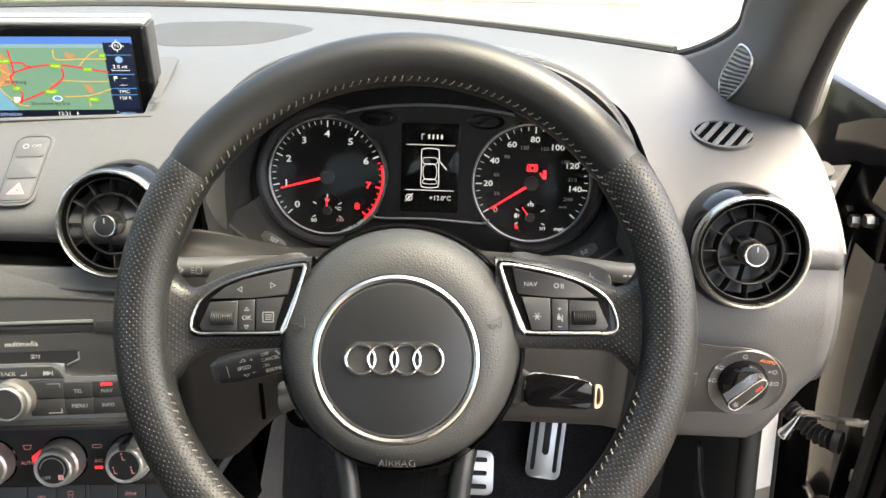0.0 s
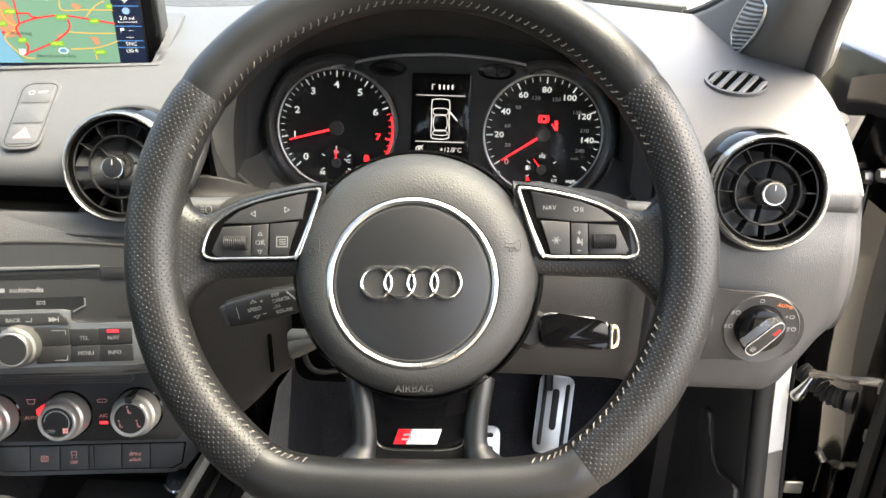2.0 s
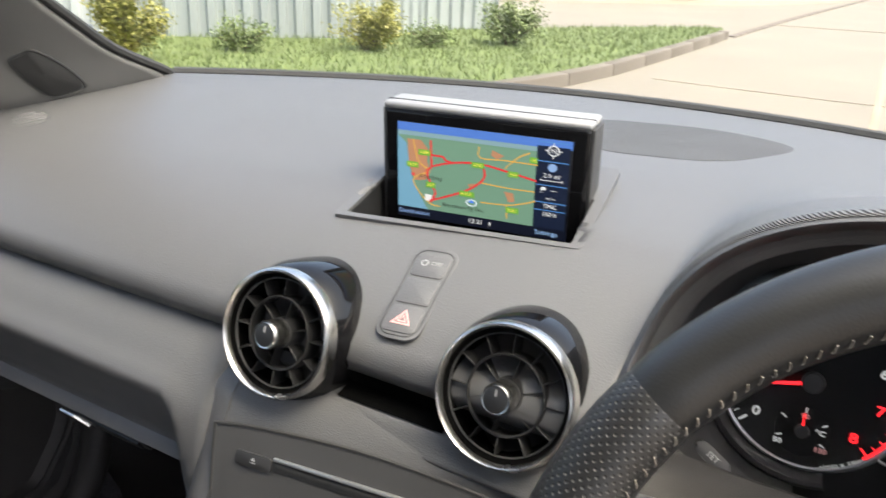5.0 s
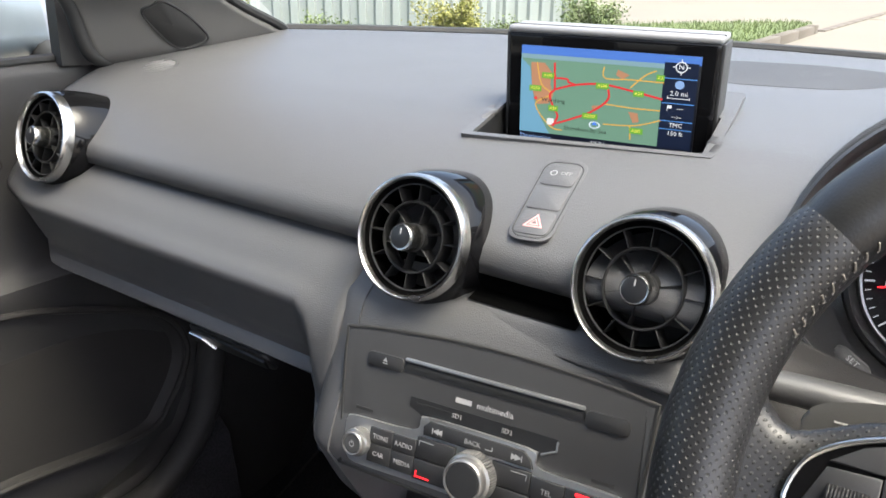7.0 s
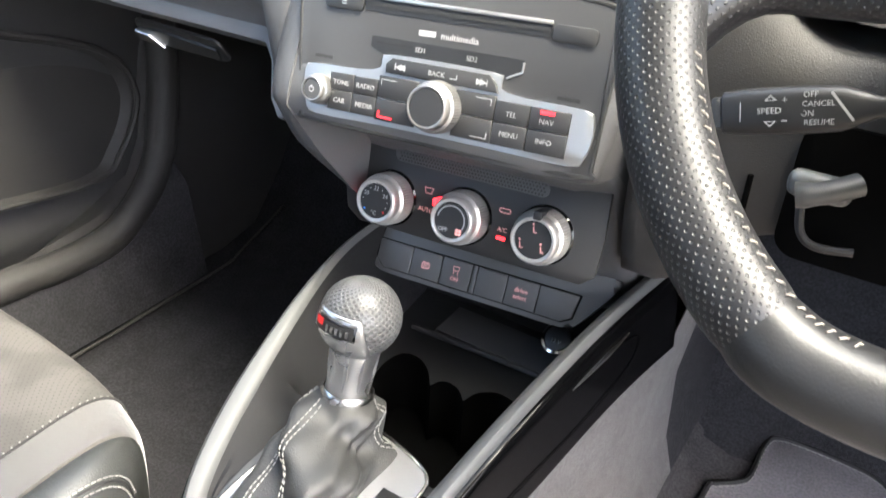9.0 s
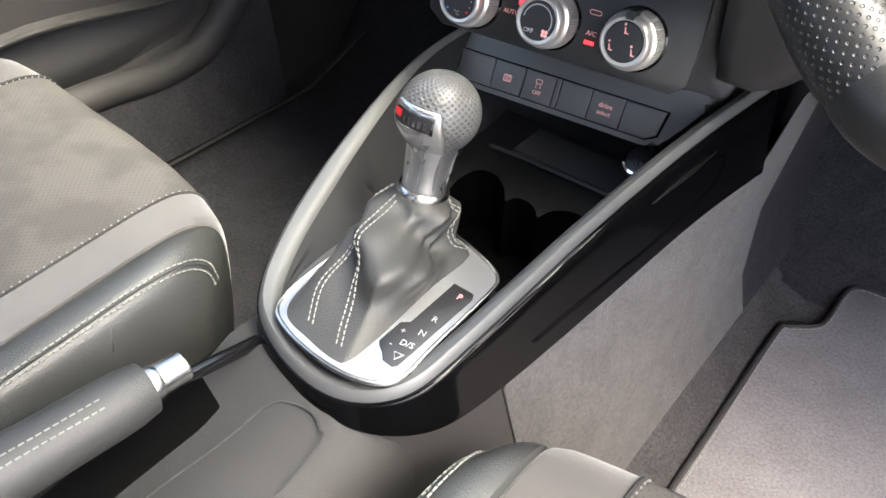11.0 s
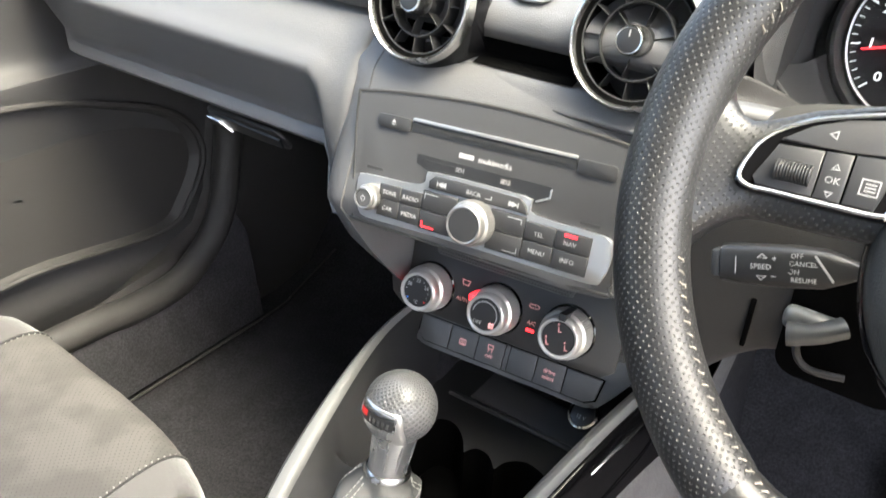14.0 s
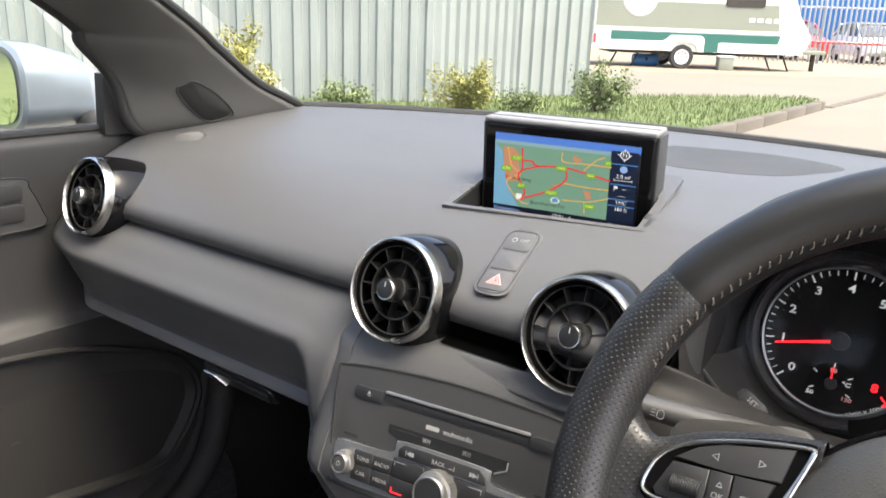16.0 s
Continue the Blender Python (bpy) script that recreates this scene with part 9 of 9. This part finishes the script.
def build_fence():
    f = thing("corrugated_fence", "tall grey-green corrugated steel sheet fence", "fence")
    pitch, deep, high = 0.2, 0.045, 3.1
    prof = [(0.0, 0), (0.075, 0), (0.10, deep), (0.175, deep), (0.2, 0)]
    for a, b in zip(FENCE_LINE, FENCE_LINE[1:]):
        a, b = Vector((*a, 0)), Vector((*b, 0))
        d = (b - a).normalized()
        n = Vector((d.y, -d.x, 0))
        total, s, k = (b - a).length, 0.0, 0
        while s < total - 0.05:
            end = min(total, s + 5 * pitch)
            rows, u = [], s
            while u < end - 1e-6:
                for x, q in prof[:-1]:
                    if u + x <= end:
                        p = a + d * (u + x) + n * (q + 0.006 * (k % 2))
                        rows.append([p + Vector((0, 0, 0.03)), p + Vector((0, 0, high))])
                u += pitch
            p = a + d * end + n * (0.006 * (k % 2))
            rows.append([p + Vector((0, 0, 0.03)), p + Vector((0, 0, high))])
            ob = part("sheet_panel", sheet(rows), SHEETING, f, smooth=False)
            solid(ob, 0.002, 0)
            s, k = end, k + 1
        for z in (0.5, 1.6, 2.7):
            part("rail", tube([a - n * 0.05 + Vector((0, 0, z)), b - n * 0.05 + Vector((0, 0, z))], 0.03, 6), GALV, f)


def leaves(n, place, size, droop=0.4):
    verts, faces = [], []
    for _ in range(n):
        c = place()
        a, t = random.uniform(0, 6.28), random.uniform(-0.9, 0.9)
        s = size * random.uniform(0.6, 1.3)
        u = Vector((math.cos(a) * math.cos(t), math.sin(a) * math.cos(t), math.sin(t) - droop * 0.5)).normalized()
        v = u.cross(Vector((random.uniform(-1, 1), random.uniform(-1, 1), 1))).normalized() * s * 0.32
        i = len(verts)
        verts += [c, c + u * s * 0.5 + v, c + u * s, c + u * s * 0.5 - v]
        faces.append((i, i + 1, i + 2, i + 3))
    me = bpy.data.meshes.new("leaves")
    me.from_pydata([tuple(q) for q in verts], [], faces)
    return me


def build_shrub(x, y, w, h, seed, mat, label):
    random.seed(seed)
    s = thing("shrub", label, "shrub", Matrix.Translation((x, y, 0.08)), group="shrubs along the fence")
    tips = []
    for i in range(16):
        a, r = random.uniform(0, 6.28), w / 2 * math.sqrt(random.random())
        t = Vector((r * math.cos(a), r * math.sin(a), h * random.uniform(0.45, 1.0) * (1 - 0.35 * (2 * r / w) ** 2)))
        m = Vector((t.x * 0.35, t.y * 0.35, t.z * 0.5))
        part("stem", tube([(t.x * 0.1, t.y * 0.1, -0.02), m, t], [0.008, 0.006, 0.003], 5), BARK, s)
        tips += [m.lerp(t, f) for f in (0.2, 0.5, 0.75, 1.0)] + [Vector((t.x * 0.2, t.y * 0.2, t.z * 0.3))]

    def place():
        q = random.choice(tips)
        return q + Vector([random.gauss(0, 0.05 * max(1, w)) for _ in range(3)])
    tagged(part("crown", leaves(int(4200 * w * h / 0.4), place, 0.036, -0.6), mat, s, smooth=False), "", kind="stuff")


def build_tree(x, y, h, seed):
    random.seed(seed)
    t = thing("tree", "broad green tree beyond the yard", "tree", Matrix.Translation((x, y, 0)), group="trees beyond the fence")
    part("trunk", tube([(0, 0, -0.1), (0.05, 0, h * 0.25), (0.1, 0.05, h * 0.6)], [h * 0.03, h * 0.024, h * 0.01], 8), BARK, t)
    tips = []
    for i in range(11):
        a, z = i * 2.4, h * (0.25 + 0.05 * (i % 6))
        e = Vector((math.cos(a) * h * 0.3 * random.uniform(0.6, 1.1), math.sin(a) * h * 0.3 * random.uniform(0.6, 1.1), z + h * random.uniform(0.15, 0.4)))
        part("limb", tube([(0.08, 0.03, z), Vector((0.08, 0.03, z)).lerp(e, 0.5) + Vector((0, 0, 0.1 * h)), e], [h * 0.012, h * 0.008, h * 0.003], 6), BARK, t)
        tips += [e, Vector((0.08, 0.03, z)).lerp(e, 0.7)]
    tips.append(Vector((0.1, 0.05, h * 0.85)))

    def place():
        return random.choice(tips) + Vector([random.gauss(0, h * 0.07) for _ in range(3)])
    tagged(part("crown", leaves(3500, place, 0.26), LEAF_GREEN if seed % 2 else LEAF_YELLOW, t, smooth=False), "", kind="stuff")


def wheel(parent, m, r, w, rim):
    tyre = part("wheel", moved(lathe([(r * 0.62, -w / 2), (r * 0.93, -w / 2), (r, -w * 0.32), (r, w * 0.32), (r * 0.93, w / 2), (r * 0.62, w / 2)], 36), Matrix.Rotation(radians(90), 4, "X")), TYRE, parent, "black tyre", m=m)
    part("rim", moved(lathe([(0.0, w * 0.46), (r * 0.15, w * 0.50), (r * 0.2, w * 0.40), (r * 0.5, w * 0.43), (r * 0.60, w * 0.5), (r * 0.65, w * 0.47)], 36), Matrix.Rotation(radians(90), 4, "X")), rim, tyre)
    for i in range(8):
        a = 2 * math.pi * i / 8
        part("rim_hole", moved(lathe([(0, w * 0.43), (r * 0.07, w * 0.425)], 8), Matrix.Rotation(radians(90), 4, "X") @ at(r * 0.38 * math.cos(a), r * 0.38 * math.sin(a), 0.002)), TYRE, tyre)


def build_caravan():
    """x runs along its near side from the wheel, y goes away through it."""
    d = Vector((0.80, 0.60, 0)).normalized()
    m = Matrix(((d.x, -d.y, 0, -8.06), (d.y, d.x, 0, 21.4), (0, 0, 1, 0), (0, 0, 0, 1)))
    c = thing("caravan", "white touring caravan with a sage band and bottle green stripe", "caravan", m)
    side = [(p.x, p.y) for p in smooth_line([(-2.35, 0.48, 0), (-2.42, 0.8, 0), (-2.40, 1.6, 0), (-2.30, 2.45, 0), (-2.0, 2.58, 0), (0, 2.60, 0), (2.3, 2.55, 0), (2.75, 2.2, 0), (3.05, 1.5, 0), (3.35, 1.05, 0), (3.42, 0.85, 0), (3.25, 0.55, 0), (3.0, 0.46, 0), (0, 0.46, 0)], 5, True)]
    body = prism(side, 2.15, 0.0)
    part("body", moved(body, Matrix(((1, 0, 0, 0), (0, 0, 1, 0.0), (0, 1, 0, 0), (0, 0, 0, 1)))), CARAVAN_WHITE, c, smooth=False)

    def decal(name, pts, mat, lift=0.012, label="", parent=None):
        return part(name, moved(prism(pts, lift, 0), Matrix(((1, 0, 0, 0), (0, 0, -1, 0), (0, 1, 0, 0), (0, 0, 0, 1)))), mat, parent or c, label, smooth=False)
    decal("sage_band", [(-2.38, 1.02), (2.55, 1.02), (2.45, 1.72), (-2.37, 1.72)], SAGE, 0.008)
    decal("white_line", [(-2.38, 0.97), (2.6, 0.97), (2.58, 1.05), (-2.38, 1.05)], CARAVAN_WHITE, 0.014)
    decal("green_stripe", [(-1.95, 0.72), (2.55, 0.72), (2.60, 0.94), (-1.95, 0.94)], BOTTLE, 0.010)
    decal("green_panel", [(0.55, 0.46), (0.95, 0.46), (0.95, 0.85), (0.55, 0.85)], BOTTLE, 0.013)
    decal("skirt", [(-2.3, 0.46), (-0.3, 0.46), (-0.3, 0.70), (-2.3, 0.70)], CARAVAN_WHITE, 0.03)
    decal("skirt", [(1.0, 0.46), (2.9, 0.46), (2.95, 0.70), (1.0, 0.72)], CARAVAN_WHITE, 0.03)
    decal("wheel_arch", [(-0.55, 0.46), (-0.40, 0.46), (-0.34, 0.62), (-0.16, 0.71), (0.16, 0.71), (0.34, 0.62), (0.40, 0.46), (0.56, 0.46), (0.56, 0.80), (0.46, 0.88), (-0.36, 0.88), (-0.42, 0.80), (-0.55, 0.72)], CARAVAN_WHITE, 0.06)
    decal("window", [(p[0], p[1]) for p in rounded(1.05, 0.75, 0.08, 4, 1.55, 2.02)], TINTED, 0.025, "dark tinted window")
    decal("window", [(p[0], p[1]) for p in rounded(0.75, 0.55, 0.08, 4, 0.15, 2.10)], CARAVAN_WHITE, 0.025, "blank white hatch")
    ring = moved(lathe([(0.28, 0), (0.30, 0.012), (0.44, 0.012), (0.46, 0)], 40), Matrix.Translation((-1.25, -0.008, 1.78)) @ Matrix.Rotation(radians(90), 4, "X"))
    part("wreath_emblem", ring, RIM_PAINT, c, "pale round emblem")
    part("emblem_disc", moved(lathe([(0, 0.012), (0.27, 0.012), (0.28, 0)], 40), Matrix.Translation((-1.25, -0.008, 1.78)) @ Matrix.Rotation(radians(90), 4, "X")), CARAVAN_WHITE, c)
    for i in range(4):
        decal("name_bar", [(1.70 + 0.22 * i, 1.27), (1.85 + 0.22 * i, 1.27), (1.85 + 0.22 * i, 1.38), (1.70 + 0.22 * i, 1.38)], CARAVAN_WHITE, 0.014)
    decal("front_shade", [(2.62, 1.1), (3.0, 1.35), (2.75, 2.0), (2.5, 2.35)], RIM_PAINT, 0.016)
    decal("tail_lamp", [(-2.41, 0.62), (-2.36, 0.62), (-2.36, 0.85), (-2.41, 0.85)], RED_PAINT, 0.05)
    wheel(c, Matrix.Translation((0, 0.05, 0.32)), 0.32, 0.18, RIM_PAINT)
    wheel(c, Matrix.Translation((0, 2.1, 0.32)), 0.32, 0.18, RIM_PAINT)
    for x, sg in ((-1.65, -1), (-1.05, -1), (2.35, 1), (2.85, 1)):
        part("corner_leg", tube([(x, 0.35, 0.47), (x + 0.22 * sg, 0.35, 0.02)], 0.025, 6), TYRE, c)
    part("draw_bar", moved(box(1.0, 0.5, 0.10, 0.02), Matrix.Translation((3.75, 1.0, 0.52))), SAGE, c)
    part("jockey_stand", box(0.10, 0.10, 0.50, 0.01, at=(4.0, 1.0, 0.25)), TYRE, c)
    part("floor_pan", box(4.6, 1.6, 0.10, 0.02, at=(0.4, 1.1, 0.42)), TYRE, c)
    b = thing("water_container", "blue plastic water container under the caravan", "container", m @ Matrix.Translation((-0.75, 0.9, 0.0)))
    part("drum", moved(lathe([(0, -0.35), (0.15, -0.35), (0.17, -0.32), (0.17, 0.32), (0.15, 0.35), (0, 0.35)], 24), Matrix.Translation((0, 0, 0.171)) @ Matrix.Rotation(radians(90), 4, "Y")), BLUE_CLAD, b)
    part("drum_cap", moved(lathe([(0, 0.04), (0.05, 0.04), (0.05, 0.0)], 16), Matrix.Translation((0, -0.16, 0.2)) @ Matrix.Rotation(radians(90), 4, "X")), TYRE, b)
    s = thing("step_box", "pale plastic step beside the caravan", "step", m @ Matrix.Translation((1.15, -0.12, 0.0)))
    part("tread", box(0.45, 0.35, 0.05, 0.012, at=(0, 0, 0.37)), CARAVAN_WHITE, s)
    part("riser", box(0.40, 0.30, 0.35, 0.02, at=(0, 0, 0.175)), SAGE, s)


def build_car(x, y, turn, paint, label):
    m = Matrix.Translation((x, y, 0)) @ Matrix.Rotation(turn, 4, "Z")
    c = thing("parked_car", label, "car", m, group="cars behind the palisade")
    secs = []
    for px_, lo, mid, hi, w in ((-2.0, 0.45, 0.7, 0.8, 0.70), (-1.95, 0.30, 0.75, 0.95, 0.80), (-1.2, 0.25, 0.80, 1.0, 0.86), (0.0, 0.25, 0.80, 0.96, 0.88), (1.0, 0.25, 0.80, 0.95, 0.87), (1.8, 0.28, 0.70, 0.80, 0.80), (2.0, 0.42, 0.6, 0.66, 0.68)):
        secs.append([(px_, -w, lo), (px_, -w * 1.02, mid), (px_, -w * 0.92, hi), (px_, 0, hi + 0.02), (px_, w * 0.92, hi), (px_, w * 1.02, mid), (px_, w, lo)])
    part("body", sheet(secs, caps=True, close_v=True), paint, c)
    cab = []
    for px_, w, z in ((-1.85, 0.74, 0.97), (-1.45, 0.64, 1.40), (-0.4, 0.64, 1.47), (0.3, 0.63, 1.42), (1.05, 0.72, 0.97)):
        cab.append([(px_, -w, z), (px_, 0, z + 0.03), (px_, w, z), (px_, w + 0.05, 0.93), (px_, -w - 0.05, 0.93)])
    part("cabin", sheet(cab, caps=True, close_v=True), TINTED, c, "dark windows")
    part("roof", box(1.6, 1.16, 0.04, 0.02, at=(-0.5, 0, 1.47)), paint, c)
    for yy in (-1, 1):
        for x0, x1 in ((-1.45, -1.85), (-0.45, -0.45), (0.32, 1.02)):
            part("window_post", tube([(x0, yy * 0.66, 1.43), (x1, yy * 0.79, 0.96)], 0.035, 6), paint, c)
        for xx in (-1.25, 1.25):
            wheel(c, Matrix.Translation((xx, yy * 0.78, 0.30)) @ Matrix.Rotation(0 if yy < 0 else math.pi, 4, "Z"), 0.30, 0.2, RIM_PAINT)
        part("headlight", box(0.10, 0.28, 0.12, 0.03, at=(1.88, yy * 0.58, 0.70)), CARAVAN_WHITE, c)
        part("tail_light", box(0.08, 0.2, 0.2, 0.03, at=(-1.95, yy * 0.64, 0.82)), RED_PAINT, c)
    part("number_plate", box(0.02, 0.5, 0.11, 0.004, at=(2.0, 0, 0.45)), WHITE_INK, c)


def build_far():
    f = thing("palisade_fence", "galvanised palisade fence with a red lower rail", "fence")
    a, b = Vector((-9.5, 29.5, 0)), Vector((2.0, 33.5, 0))
    n = 76
    for i in range(n):
        p = a.lerp(b, i / (n - 1))
        part("pale", box(0.065, 0.02, 2.15, 0.004, at=(p.x, p.y, 1.12)), GALV, f)
    for z, mat in ((0.75, RED_PAINT), (1.9, GALV)):
        part("rail", tube([a + Vector((0, 0.04, z)), b + Vector((0, 0.04, z))], 0.06 if z < 1 else 0.035, 6), mat, f, "red rail" if z < 1 else "")
    for i in range(5):
        p = a.lerp(b, i / 4)
        part("post", box(0.10, 0.10, 2.3, 0.01, at=(p.x, p.y + 0.1, 1.15)), GALV, f)
    build_car(-8.6, 34.6, radians(-55), RED_PAINT, "red hatchback parked behind the palisade")
    build_car(-5.9, 35.6, radians(-60), WHITE_PAINT, "white hatchback parked behind the palisade")
    h = thing("warehouse", "blue clad warehouse with a pink corner behind the cars", "building", Matrix.Translation((-10.0, 52.0, 0)))
    part("wall", box(30, 10, 7.0, 0.05, at=(0, 5, 3.5)), BLUE_CLAD, h)
    part("roof", box(30.6, 10.6, 0.25, 0.05, at=(0, 5, 7.1)), GALV, h)
    for i in range(9):
        part("cladding_post", box(0.5, 0.12, 7.0, 0.02, at=(-14 + 3.5 * i, -0.05, 3.5)), GALV if i % 2 else BLUE_CLAD, h)
    part("door", box(3.4, 0.12, 4.0, 0.03, at=(6.0, -0.05, 2.0)), CARAVAN_WHITE, h, "pale roller door")


build_ground()
build_fence()
build_shrub(-4.3, 8.9, 0.75, 0.62, 3, LEAF_GREEN, "dark green shrub at the end of the fence")
build_shrub(-5.2, 7.3, 0.75, 0.66, 5, LEAF_YELLOW, "yellow-green shrub in front of the steel fence")
build_shrub(-6.3, 5.0, 0.85, 0.95, 8, LEAF_YELLOW, "tall yellow-green shrub in front of the steel fence")
build_shrub(-6.1, 6.3, 0.6, 0.35, 11, LEAF_GREEN, "low weedy shrub at the foot of the fence")
build_shrub(-4.9, 8.0, 0.5, 0.28, 12, LEAF_GREEN, "low weedy shrub at the foot of the fence")
build_caravan()
build_far()
build_tree(-17.0, 2.0, 6.5, 21)
build_tree(-15.5, -4.0, 6.0, 22)
build_tree(-14.0, -9.0, 6.5, 24)
build_tree(-21.0, 7.5, 7.0, 23)
